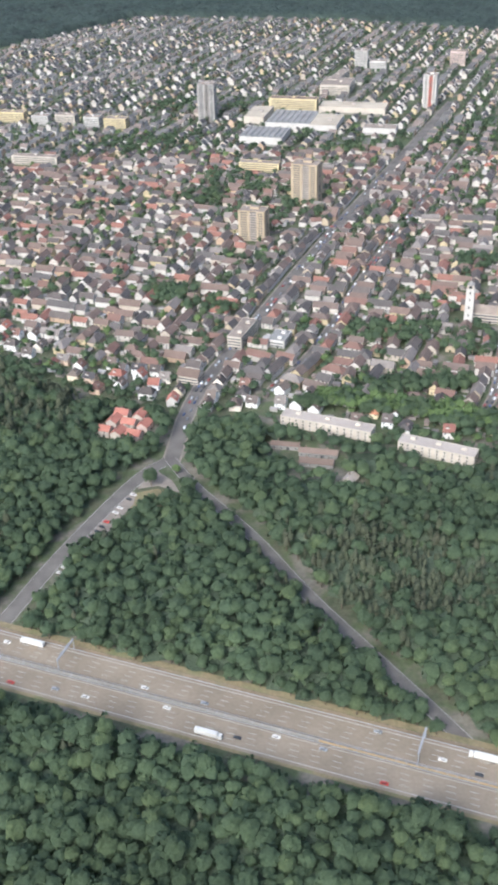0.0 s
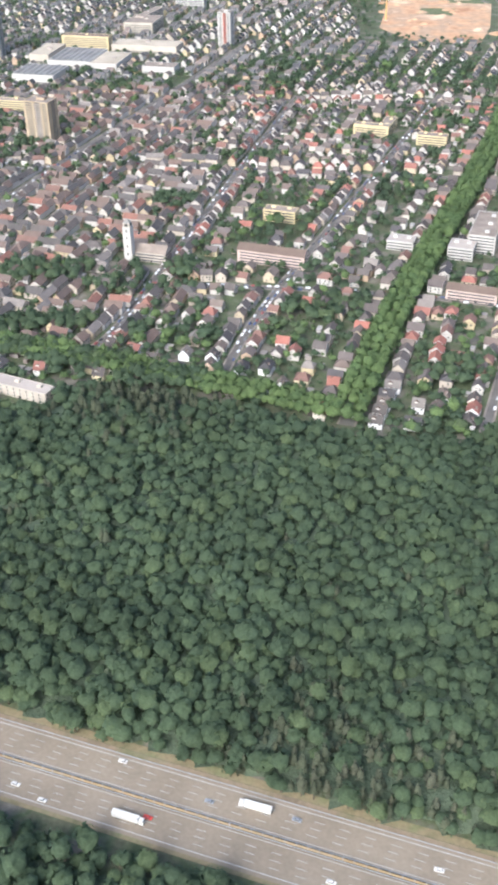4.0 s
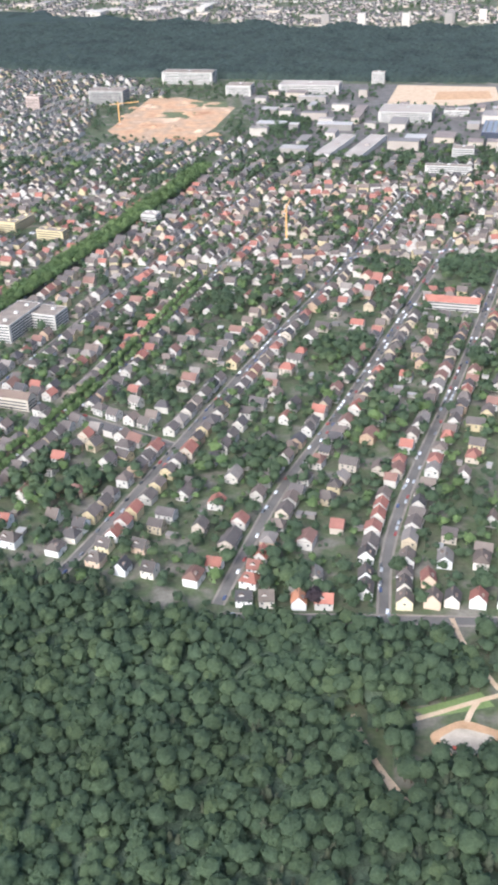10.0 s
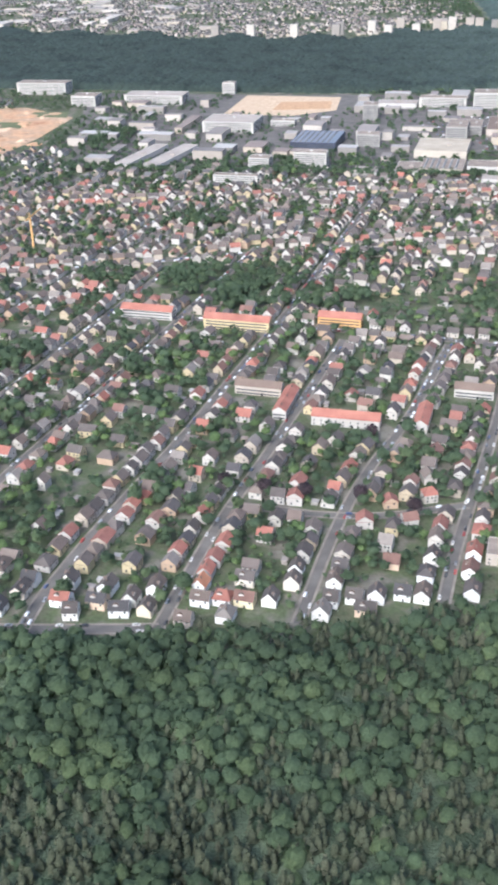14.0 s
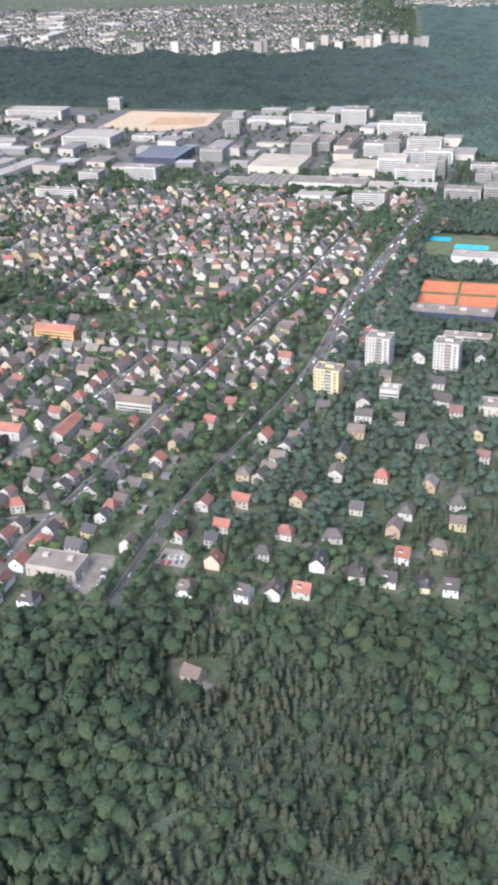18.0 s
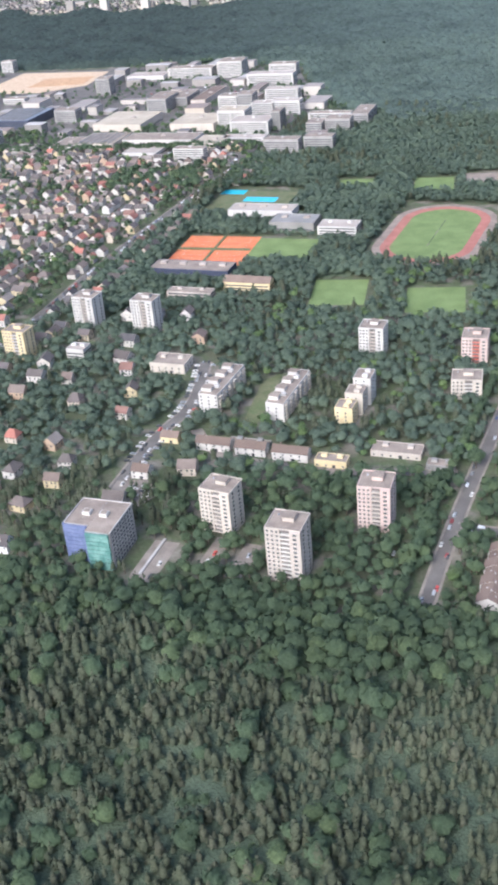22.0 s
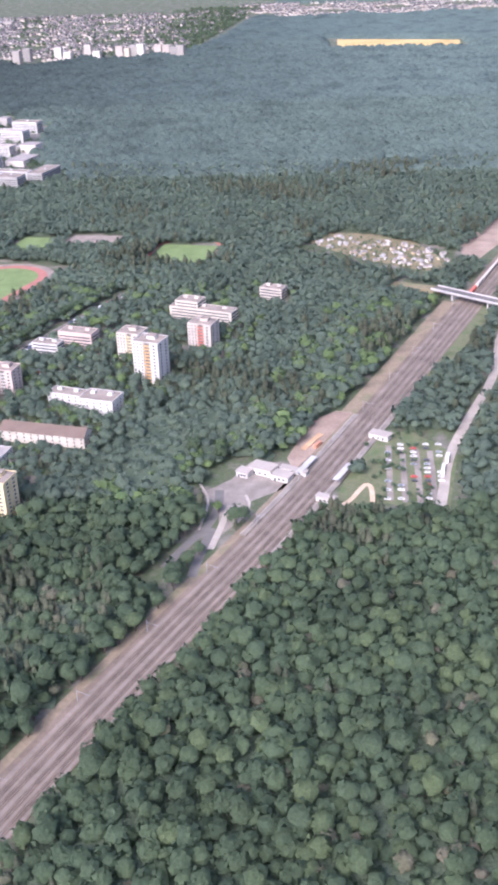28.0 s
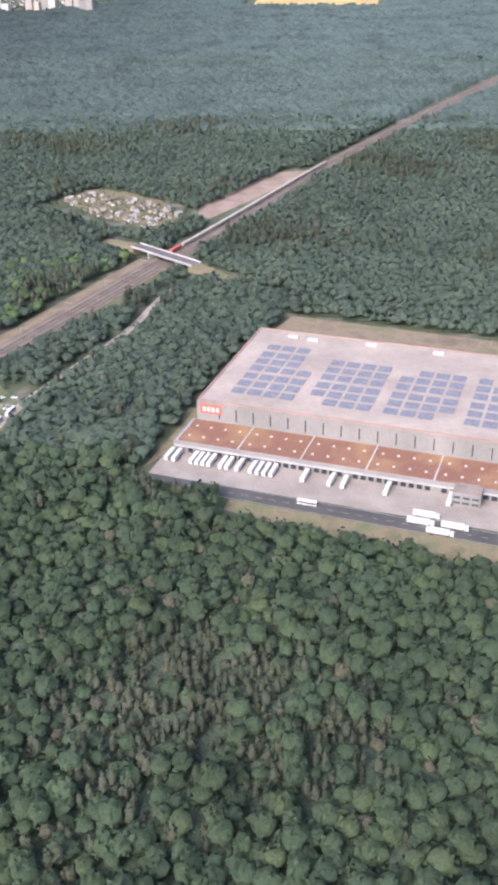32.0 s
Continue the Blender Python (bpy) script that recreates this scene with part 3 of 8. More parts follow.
structure("verge", s, "dry grass verge beside the motorway", "verge")
wall = thing("noise_barrier", "low rust-brown and grey barrier behind the motorway verge", "noise barrier")
n = 0
for x, y, h in along([(120, motorway_y(120)), (900, motorway_y(900))], 16.0):
    c, q = math.cos(radians(h)), math.sin(radians(h))
    s = Shape()
    bright = (x < 235) or (x > 470)
    s.box(0, 0, 0, 15.9, 0.3, 1.6 if bright else 2.6, RUST_WALL if bright else CLAD)
    for q in (-7.9, -2.6, 2.6):
        s.box(q, 0, 0, 0.3, 0.4, 2.8, GREY_METAL)
    part("panel", s, wall, m=pose(x - q * 23.6, y + c * 23.6, 0, 0, 0, h))
s = Shape()
ribbon(s, [(534, 318), (600, 212)], 5, 0.34, PAVING)
structure("path", s, "pale track south of the motorway", "path")


def gantry(x, label):
    """A sign bridge over one carriageway."""
    y, h = motorway_y(x), -20.1
    g = thing("sign_gantry", label, "sign gantry", x, y, 0, h)
    for q in (2.0, 20.6):
        part("post", Shape().rod(0, q, 0, 0.28, 8.2, GREY_METAL), g)
    part("beam", Shape().box(0, 11.3, 7.6, 1.0, 19.4, 0.8, GREY_METAL), g)
    for q in (7.0, 14.5):
        part("sign", Shape().box(-0.6, q, 6.4, 0.15, 4.6, 2.6, CLAD), g, "grey back of a road sign")


gantry(262, "grey steel sign gantry over the motorway lanes")
gantry(462, "grey steel sign gantry above the far carriageway")

# ---------------------------------------------------------------- railway
s = Shape()
ribbon(s, RAIL, 28, 0.35, BALLAST, 0, 0.33)
structure("track_bed", s, "brown ballast bed of a four-track railway", "railway")
take_line(RAIL, 35, 2)
WIDE = [p for p in RAIL if 590 < p[1] < 960]
take_line([(x - 20, y + 8) for x, y in WIDE], 14, 2)
take_line([(x + 19, y - 8) for x, y in WIDE if y > 780], 16, 2)
for shift, w, z, kind, first_y, label in ((19.5, 14, 0.09, VERGE, 590, "bare brown verge beside the railway"), (-19.5, 12, 0.08, ROUGH, 740, "rough grass verge beside the railway")):
    s = Shape()
    ribbon(s, [p for p in WIDE if p[1] > first_y], w, z, kind, shift)
    structure("verge", s, label, "verge")
for n, shift in enumerate((-9.6, -4.6, 1.2, 6.0)):
    s = Shape()
    ribbon(s, RAIL, 2.6, 0.42, SLEEPERS, shift, 0.06)
    ribbon(s, RAIL, 0.09, 0.58, STEEL, shift - 0.72, 0.14)
    ribbon(s, RAIL, 0.09, 0.58, STEEL, shift + 0.72, 0.14)
    structure("rail_track", s, "rust-brown railway track on sleepers", "railway track")
for shift, w in ((-12.2, 1.6), (-7.1, 1.3), (-1.8, 2.2), (3.6, 1.2), (9.3, 2.6)):
    s = Shape()
    ribbon(s, RAIL, w, 0.40, PALE_BALLAST, shift)
    structure("gravel_strip", s, "pale gravel strip beside the tracks", "railway")
s = Shape()
ribbon(s, [p for p in RAIL if 60 < p[1] < 760], 6, 0.05, VERGE, 16.5)
structure("verge", s, "dry grass strip beside the railway", "verge")
for x, y, h in along(RAIL, 62.0):
    if 230 < y < 960:
        c, q = math.cos(radians(h)), math.sin(radians(h))
        m = thing("catenary_mast", "thin grey catenary mast beside the tracks", "mast", x - q * 11.4, y + c * 11.4, 0.3, h)
        part("pole", Shape().rod(0, 0, 0, 0.16, 8.0, GREY_METAL, 0.7, 6), m)
        part("cantilever", Shape().box(0, -4.0, 6.6, 0.12, 8.0, 0.14, GREY_METAL), m)
# the long train past the bridge
train = thing("train", "long white passenger train with a red locomotive", "train")
spot = [(x, y, h) for x, y, h in along(RAIL, 26.6) if 985 < y < 1345]
for i, (x, y, h) in enumerate(spot):
    s = Shape()
    c, q = math.cos(radians(h)), math.sin(radians(h))
    m = RED if i == 0 else CREAM
    L = 19.0 if i == 0 else 25.6
    s.box(0, 0, 1.1, L, 2.9, 2.5, m)
    s.box(0, 0, 3.6, L - 0.6, 2.5, 0.45, m, 0, 0.97)
    s.box(0, 0, 2.3, L - 2.0, 2.94, 0.6, PANE)
    s.box(0, 0, 0.3, L - 4, 2.3, 0.8, DARK)
    part("locomotive" if i == 0 else "coach", s, train, "red locomotive" if i == 0 else "", pose(x - q * 6.0, y + c * 6.0, 0.3, 0, 0, h))
# the road bridge
h = math.degrees(math.atan2(931 - 982, 2714 - 2655))
br = thing("road_bridge", "pale concrete road bridge over the railway", "bridge", 2685, 955, 0, h)
part("deck", Shape().box(0, 0, 6.6, 88, 13, 1.2, GREY_WALL).box(0, 0, 7.8, 88, 10, 0.05, ASPHALT), br)
for q in (-7.2, 7.2):
    part("parapet", Shape().box(0, q * 0.88, 7.8, 88, 0.4, 1.1, CONCRETE), br)
for q in (-20, 20):
    part("pier", Shape().box(q, 0, 0, 1.6, 9.5, 6.6, CONCRETE), br)
for q in (-42, 42):
    part("ramp", Shape().poly([(q * 0.95, -8, 0), (q * 0.95, 8, 0), (q * 2.6, 9, 0), (q * 2.6, -9, 0), (q * 0.95, -6, 7.8), (q * 0.95, 6, 7.8)], [(0, 1, 5, 4), (4, 5, 2, 3), (1, 2, 5), (0, 4, 3)], MEADOW), br)
take(2685, 955, 190, 30, h, 2)
ROAD_E = smooth_line([(2735, 915), (2790, 870), (2860, 840), (2960, 815)])
s = Shape()
ribbon(s, ROAD_E, 7, 0.06, ASPHALT)
structure("road", s, "narrow asphalt road beyond the bridge", "road")
take_line(ROAD_E, 8, 2)

# station forecourt, platforms and car park
s = Shape()
s.prism([(2464, 530), (2474, 545), (2483, 574), (2504, 590), (2517, 621), (2503, 628), (2481, 630), (2468, 604), (2450, 586), (2462, 569)], -0.2, 0.25, PAVING)
ribbon(s, smooth_line([(2434, 496), (2445, 522), (2456, 540), (2462, 567), (2461, 589)]), 6, 0.07, ASPHALT)
ribbon(s, smooth_line([(2451, 486), (2455, 517), (2460, 540)]), 6, 0.09, ASPHALT)
ribbon(s, smooth_line([(2469, 568), (2465, 542), (2460, 516)]), 4.2, 0.24, PLAZA, 0, 0.2)
ribbon(s, smooth_line([(2447, 598), (2456, 576), (2451, 538)]), 1.6, 0.22, PLAZA, 0, 0.2)
ribbon(s, smooth_line([(2479, 582), (2483, 566), (2474, 544)]), 1.8, 0.23, PLAZA, 0, 0.2)
structure("forecourt", s, "pale paved station forecourt with a turning lane", "pavement")
structure("works_ground", Shape().prism([(2506, 634), (2511, 615), (2523, 638), (2541, 676), (2556, 708), (2544, 712), (2524, 694)], 0, 0.42, GRIT), "pale gravel works strip beside the tracks", "bare ground")
structure("earth_strip", Shape().prism([(2516, 648), (2519, 645), (2533, 670), (2529, 673)], 0, 0.9, ORANGE_SAND), "heap of orange earth beside the tracks", "bare ground")
take_line([(2510, 625), (2530, 665), (2548, 706)], 22, 2)
take_line([(2425, 475), (2447, 519), (2458, 542), (2465, 580)], 16, 2)
take_line([(2448, 478), (2462, 512), (2467, 540)], 14, 2)
take(2478, 592, 56, 70, -20, 2)
for k, (shift, y0, y1) in enumerate(((-13.6, 500, 720), (13.4, 520, 700))):
    line = [(x - math.sin(radians(a)) * shift, y + math.cos(radians(a)) * shift) for x, y, a in along(RAIL, 12.0) if y0 < y < y1]
    s = Shape()
    ribbon(s, line, 4.2, 0.95, PAVING, 0, 0.9)
    ribbon(s, line, 0.5, 0.97, PLAZA, 1.6)
    structure("platform", s, "pale paved station platform", "platform")
    can = thing("platform_canopy", "grey canopy on posts over the platform", "canopy", *line[len(line) // 2], 0.95, 65)
    part("canopy_roof", Shape().box(0, 0, 3.2, 26, 4.4, 0.3, CONCRETE), can)
    for q in (-10, -3, 4, 11):
        part("post", Shape().rod(q, 0, 0, 0.14, 3.2, GREY_METAL, 1, 6), can)
lot = Shape()
lot.prism([(2554, 632), (2568, 571), (2596, 557), (2610, 557), (2626, 636), (2598, 674), (2576, 674)], -0.2, 0.26, ROUGH)
for q in range(4):
    ribbon(lot, [(2574 + q * 9.5, 573 - q * 3), (2579 + q * 9.5, 652 - q * 3)], 4.2, 0.08, PAVING)
ribbon(lot, smooth_line([(2602, 552), (2609, 580), (2618, 630), (2641, 692), (2679, 781), (2695, 869), (2725, 920)]), 7, 0.10, PLAZA)
structure("car_park", lot, "paved commuter car park beside the railway", "car park")
take(2590, 612, 66, 122, -8, 2)
take_line([(2602, 552), (2618, 630), (2641, 692), (2679, 781), (2695, 869), (2725, 920)], 12, 2)
take(2550, 578, 34, 44, -20, 2)
structure("grass_bank", Shape().prism([(2534, 560), (2566, 566), (2566, 600), (2553, 630), (2545, 600)], 0, 0.07, ROUGH), "rough grass bank round the ramp", "verge")
s = Shape()
ribbon(s, smooth_line([(2532, 563), (2546, 569), (2556, 590), (2560, 596), (2563, 590), (2562, 571)]), 3.4, 0.3, SAND, 0, 0.25)
structure("path", s, "sandy ramp path to the platform", "path")
for x, y, w, d, hh in ((2490, 614, 17, 11, 5), (2503, 604, 13, 9, 4), (2511, 612, 20, 4.5, 3.4), (2477, 610, 9, 8, 4), (2574, 664, 15, 8, 4), (2532, 572, 13, 5, 4)):
    b = thing("station_building", "small white station building with a flat roof", "building", x, y, 0, -28, "station buildings")
    part("wall", Shape().box(0, 0, 0, w, d, hh, WHITE), b)
    part("roof", Shape().box(0, 0, hh, w + 1, d + 1, 0.4, PALE_ROOF), b)
    part("door", Shape().box(-w / 4, -d / 2 - 0.04, 0, 1.4, 0.1, 2.2, DARK), b)
    for q in (0, w / 4):
        part("window", Shape().box(q, -d / 2 - 0.04, 1.2, 1.8, 0.1, 1.4, PANE), b)
cont = thing("work_container", "orange works container beside the tracks", "container", 2528, 652, 0, 62)
part("box", Shape().box(0, 0, 0, 9, 2.5, 2.8, ORANGE_TILE), cont)
part("door", Shape().box(4.55, 0, 0.1, 0.1, 2.2, 2.5, RED), cont)

# ---------------------------------------------------------------- houses and blocks
WINDOW = Shape().box(0, -0.03, 0, 1.5, 0.12, 1.5, WHITE).box(0, -0.07, 0.1, 1.3, 0.08, 1.3, PANE).mesh("window")
WIDE_WINDOW = Shape().box(0, -0.03, 0, 2.4, 0.12, 1.6, WHITE).box(0, -0.07, 0.1, 2.2, 0.08, 1.4, PANE).mesh("window")


def tower(x, y, turn, w, d, storeys, walls, balconies, label):
    """High-rise: body with a recessed corner, parapet, lift house, windows floor by floor and a stack of balconies."""
    e, near = 2.85, y < 1000
    H = storeys * e + 1.2
    t = thing("high_rise", label, "high-rise", x, y, 0, turn)
    s = Shape()
    s.prism([(-w / 2, -d / 2), (-w * 0.08, -d / 2), (-w * 0.08, -d / 2 + 1.6), (w * 0.2, -d / 2 + 1.6), (w * 0.2, -d / 2 - 1.2), (w / 2, -d / 2 - 1.2), (w / 2, d / 2 - 1.5), (w * 0.15, d / 2 - 1.5), (w * 0.15, d / 2), (-w / 2, d / 2)], 0, H, walls)
    part("wall", s, t)
    part("roof", Shape().box(0, 0, H, w * 0.94, d * 0.9, 0.12, FELT), t, "grey felt flat roof")
    s = Shape()
    for bx, by, bw, bd in ((0, -d / 2 + 0.2, w, 0.4), (0, d / 2 - 0.2, w, 0.4), (-w / 2 + 0.2, 0, 0.4, d), (w / 2 - 0.2, 0, 0.4, d)):
        s.box(bx, by, H, bw, bd, 0.7, walls)
    part("parapet", s, t)
    part("lift_house", Shape().box(w * 0.04, d * 0.1, H, w * 0.32, d * 0.34, 2.8, walls).box(w * 0.04, d * 0.1, H + 2.8, w * 0.34, d * 0.36, 0.25, FELT), t)
    part("vent", Shape().rod(-w * 0.3, d * 0.2, H, 0.5, 1.4, GREY_METAL), t)
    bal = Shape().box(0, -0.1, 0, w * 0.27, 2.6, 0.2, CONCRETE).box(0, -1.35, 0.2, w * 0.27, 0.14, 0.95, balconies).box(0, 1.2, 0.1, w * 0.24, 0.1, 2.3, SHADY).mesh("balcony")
    band = Shape().box(0, -0.05, 0, w * 0.26, 0.12, 1.3, PANE).mesh("window")
    for i in range(storeys):
        z = 1.0 + i * e
        part("balcony", bal, t, m=pose(w * 0.06, -d / 2 + 0.4, z))
        if near:
            for q in (-0.42, -0.29, -0.16):
                part("window", WINDOW, t, m=pose(q * w, -d / 2, z + 0.6))
            for q in (0.35,):
                part("window", WIDE_WINDOW, t, m=pose(q * w, -d / 2 - 1.2, z + 0.6))
            for q in (-0.28, 0.16):
                part("window", WIDE_WINDOW, t, m=pose(w / 2, q * d, z + 0.6, 0, 0, 90))
            for q in (0.0,):
                part("window", WIDE_WINDOW, t, m=pose(-w / 2, q * d, z + 0.6, 0, 0, -90))
        else:
            part("window", band, t, m=pose(-w * 0.28, -d / 2, z + 0.7))
            part("window", band, t, m=pose(w * 0.35, -d / 2 - 1.2, z + 0.7) @ Matrix.Diagonal((0.7, 1, 1, 1)))
            part("window", band, t, m=pose(w / 2, 0, z + 0.7, 0, 0, 90) @ Matrix.Diagonal((1.2, 1, 1, 1)))
    take(x, y, w + 9, d + 9, turn, 2)


KEEP = []


def block(x, y, turn, w, d, h, walls, cover, kind, label):
    """A slab of flats, an office or a hall, under a flat, pitched or saw-toothed roof."""
    hall = h < 12.5 and min(w, d) > 24
    cat = "hall" if hall or "hall" in label else "office block" if "office" in label or "clinic" in label else "stable" if "stable" in label else "apartment block"
    b = thing(cat.replace(" ", "_"), label, cat, x, y, 0, turn)
    part("wall", Shape().box(0, 0, 0, w, d, h, walls) if kind != "gable" else (Shape().gable(w, d, h, d * 0.32, walls) if w >= d else Shape().gable(d, w, h, w * 0.32, walls)), b, m=pose(0, 0, 0, 0, 0, 0 if kind != "gable" or w >= d else 90))
    if kind == "gable":
        part("roof", Shape().roof(max(w, d), min(w, d), h, min(w, d) * 0.32, cover), b, m=pose(0, 0, 0, 0, 0, 0 if w >= d else 90))
        for q in np.arange(-max(w, d) / 2 + 5, max(w, d) / 2 - 3, 17.0):
            a, bb = (q, 1.0) if w >= d else (1.0, q)
            part("chimney", Shape().box(a, bb, h + min(w, d) * 0.24, 0.8, 0.8, 2.0, BROWN_TILE), b)
    else:
        part("roof", Shape().box(0, 0, h, w - 1.0, d - 1.0, 0.15, cover), b)
        s = Shape()
        for bx, by, bw, bd in ((0, -d / 2 + 0.2, w, 0.4), (0, d / 2 - 0.2, w, 0.4), (-w / 2 + 0.2, 0, 0.4, d), (w / 2 - 0.2, 0, 0.4, d)):
            s.box(bx, by, h, bw, bd, 0.5, walls)
        part("parapet", s, b)
        if kind == "saw":
            for q in np.arange(-w / 2 + 6, w / 2 - 4, 9.0):
                part("rooflight", Shape().gable(d - 8, 3.5, 0.6, 1.2, CLAD), b, m=pose(q, 0, h + 0.15, 0, 0, 90))
        else:
            n = max(2, int(max(w, d) / 20)) if y < 1300 else 1
            for i in range(n):
                q = (i + 0.5) / n - 0.5
                px, py = (q * w, d * 0.12) if w >= d else (w * 0.12, q * d)
                k = 1.6 if hall else 1.0
                part("roof_plant", Shape().box(px, py, h + 0.15, 4.2 * k, 3.4 * k, 2.0, walls if not hall else PALE_ROOF, 0, 0.9), b)
    e = 2.9
    rows = max(1, int(h / e))
    near = y < 745
    for i in range(rows if not hall else 1):
        z = 0.9 + i * e
        if near and not hall:
            for q in np.arange(-w / 2 + 2.2, w / 2 - 1.0, 5.8):
                part("window", WINDOW, b, m=pose(q, -d / 2, z))
            for q in np.arange(-d / 2 + 2.2, d / 2 - 1.0, 5.6):
                part("window", WINDOW, b, m=pose(w / 2, q, z, 0, 0, 90))
        else:
            part("window", Shape().box(0, -d / 2 - 0.05, z, w * 0.92, 0.12, 1.2, PANE), b)
            part("window", Shape().box(w / 2 + 0.05, 0, z, 0.12, d * 0.9, 1.3, PANE), b)
            if x < 500:
                part("window", Shape().box(-w / 2 - 0.05, 0, z, 0.12, d * 0.9, 1.3, PANE), b)
    part("door", Shape().box(w * 0.1, -d / 2 - 0.06, 0, 2.0, 0.12, 2.4, DARK), b)
    KEEP.append(b)
    take(x, y - (5 if h < 12.5 else 3), w + 5, d + (16 if h < 12.5 else 10), turn, 2)


def field(x, y, turn, w, d, cover, label):
    s = Shape()
    s.box(x, y, 0.0, w, d, 0.10 + 0.0005 * (int(x) % 20), cover, turn)
    structure("sports_field", s, label, "sports field")
    take(x, y - 7, w + 5, d + 17, turn, 2)


tower(2031, 457, -18, 21, 19, 12, BEIGE, WHITE, "beige rendered high-rise flats beside the forest edge")
tower(2083, 504, -15, 20, 19, 10, PINK, BEIGE, "pinkish rendered high-rise flats among trees")
tower(1990, 508, -24, 21, 18, 10, CREAM, BEIGE, "cream rendered high-rise flats with a stepped roof")
tower(1849, 844, -22, 22, 18, 9, WHITE, BEIGE, "pale rendered point block of flats")
tower(1905, 820, -20, 22, 17, 10, WHITE, BEIGE, "white rendered point block with balcony stacks")
tower(1800, 782, -20, 22, 16, 8, YELLOW, WHITE, "pale yellow point block beside the shopping street")
tower(2097, 746, -18, 20, 18, 8, WHITE, BEIGE, "pale point block beside the woods")
tower(2174, 723, -14, 20, 20, 7, PINK, RED, "pinkish point block with red balconies")
tower(2159, 664, -10, 22, 18, 5, CREAM, WHITE, "cream terrace block of flats with stepped floors")
tower(2205, 594, -18, 19, 18, 10, ORANGE, YELLOW, "bright orange rendered high-rise flats")
tower(2268, 597, -14, 23, 17, 13, BEIGE, WHITE, "tall pale pinkish high-rise flats")
tower(2321, 558, -16, 21, 17, 10, YELLOW, ORANGE, "yellow and white high-rise flats at the forest edge")
tower(2370, 834, -20, 22, 19, 8, CREAM, YELLOW, "cream high-rise flats with a flat roof")
tower(2393, 783, -20, 24, 20, 12, WHITE, ORANGE, "white high-rise flats with yellow balconies")
tower(2431, 854, -20, 23, 19, 8, BEIGE, RED, "pale high-rise flats with red balconies")
tower(2275, 762, -14, 20, 17, 7, PINK, WHITE, "pale pink point block with a flat roof")
tower(441, 1282, -20, 34, 24, 17, OCHRE, BEIGE, "tall beige apartment tower over the town")
tower(375, 1154, -17, 32, 20, 12, OCHRE, BEIGE, "beige apartment slab among the town trees")
tower(299, 1694, -8, 27, 24, 20, GREY_WALL, GREY_WALL, "tall dark grey office tower beside the shopping centre")
tower(661, 1744, -20, 22, 18, 18, WHITE, RED, "slim white apartment tower with a red edge")
block(1979, 681, -20, 15, 53, 15, WHITE, FELT, "flat", "white slab of flats with a stepped roofline")
block(2029, 665, -20, 14, 57, 14, WHITE, FELT, "flat", "white slab of flats beside a lawn")
for slab, w, d, h in ((KEEP[0], 15, 53, 15), (KEEP[1], 14, 57, 14)):
    for q in (-0.36, -0.12, 0.12, 0.36):
        part("stair_head", Shape().box(-w * 0.2, q * d, h, w * 0.5, 5.5, 3.0, WHITE).box(-w * 0.2, q * d, h + 3.0, w * 0.54, 6.0, 0.25, FELT), slab)
    for q in (-0.42, -0.25, -0.08, 0.09, 0.26, 0.43):
        for z in range(5):
            part("balcony", Shape().box(w / 2 + 0.7, q * d, 1.0 + 2.8 * z, 1.5, 4.2, 1.1, CREAM), slab)
block(2085, 664, -18, 13, 16, 21, WHITE, FELT, "flat", "white stepped flats, highest step")
block(2078, 648, -18, 13, 14, 17, CREAM, FELT, "flat", "cream stepped flats, middle step")
block(2070, 632, -18, 13, 14, 14, YELLOW, FELT, "flat", "yellow stepped flats, lowest step")
block(2425, 926, -22, 66, 16, 12, CREAM, FELT, "flat", "long cream block of flats in the woods")
block(2412, 934, -22, 24, 18, 18, CREAM, FELT, "flat", "cream block of flats with a raised middle")
block(2491, 984, -24, 24, 15, 12, BEIGE, FELT, "flat", "beige block of flats at the wood's edge")
block(2327, 668, -14, 68, 15, 9, CREAM, BROWN_TILE, "gable", "long three-storey flats with a dark roof")
block(2360, 720, -18, 30, 20, 13, WHITE, FELT, "flat", "white flats with a red stair tower")
block(2330, 738, -18, 30, 14, 9, WHITE, FELT, "flat", "low white flats with flat roofs")
block(2261, 736, -12, 14, 20, 12, CREAM, FELT, "flat", "cream block of flats on the estate road")
block(2314, 872, -18, 34, 16, 11, PINK, FELT, "flat", "pale pink flats with a flat roof")
block(2290, 850, -18, 26, 13, 9, WHITE, FELT, "flat", "white flats with a flat roof")
block(2285, 640, -14, 40, 22, 6, WHITE, PALE_ROOF, "flat", "low white school hall with pale roof")
block(1530, 717, -15, 54, 13, 8, WHITE, RED_TILE, "gable", "long white terrace under a red tiled roof")
block(1484, 750, -17, 11, 46, 8, WHITE, RED_TILE, "gable", "white terrace under a red tiled roof")
block(1590, 714, -17, 11, 36, 8, WHITE, RED_TILE, "gable", "white terrace with red roof tiles")
block(1463, 780, -17, 40, 12, 8, BEIGE, BROWN_TILE, "gable", "beige terrace under a brown tiled roof")
block(1357, 966, -17, 54, 13, 9, WHITE, RED_TILE, "gable", "pale flats with a red roof on the cross street")
block(1446, 928, -17, 66, 13, 10, YELLOW, RED_TILE, "gable", "ochre flats with a red roof on the cross street")
block(1545, 925, -17, 42, 13, 10, ORANGE, RED_TILE, "gable", "orange flats with a red roof on the cross street")
block(1640, 760, -17, 32, 12, 8, WHITE, BROWN_TILE, "gable", "pale terrace with a brown roof")
block(600, 918, -17, 36, 16, 10, BEIGE, FELT, "gable", "church nave with a dark roof")
block(924, 945, -20, 26, 62, 18, WHITE, FELT, "flat", "pale clinic wing with a flat roof")
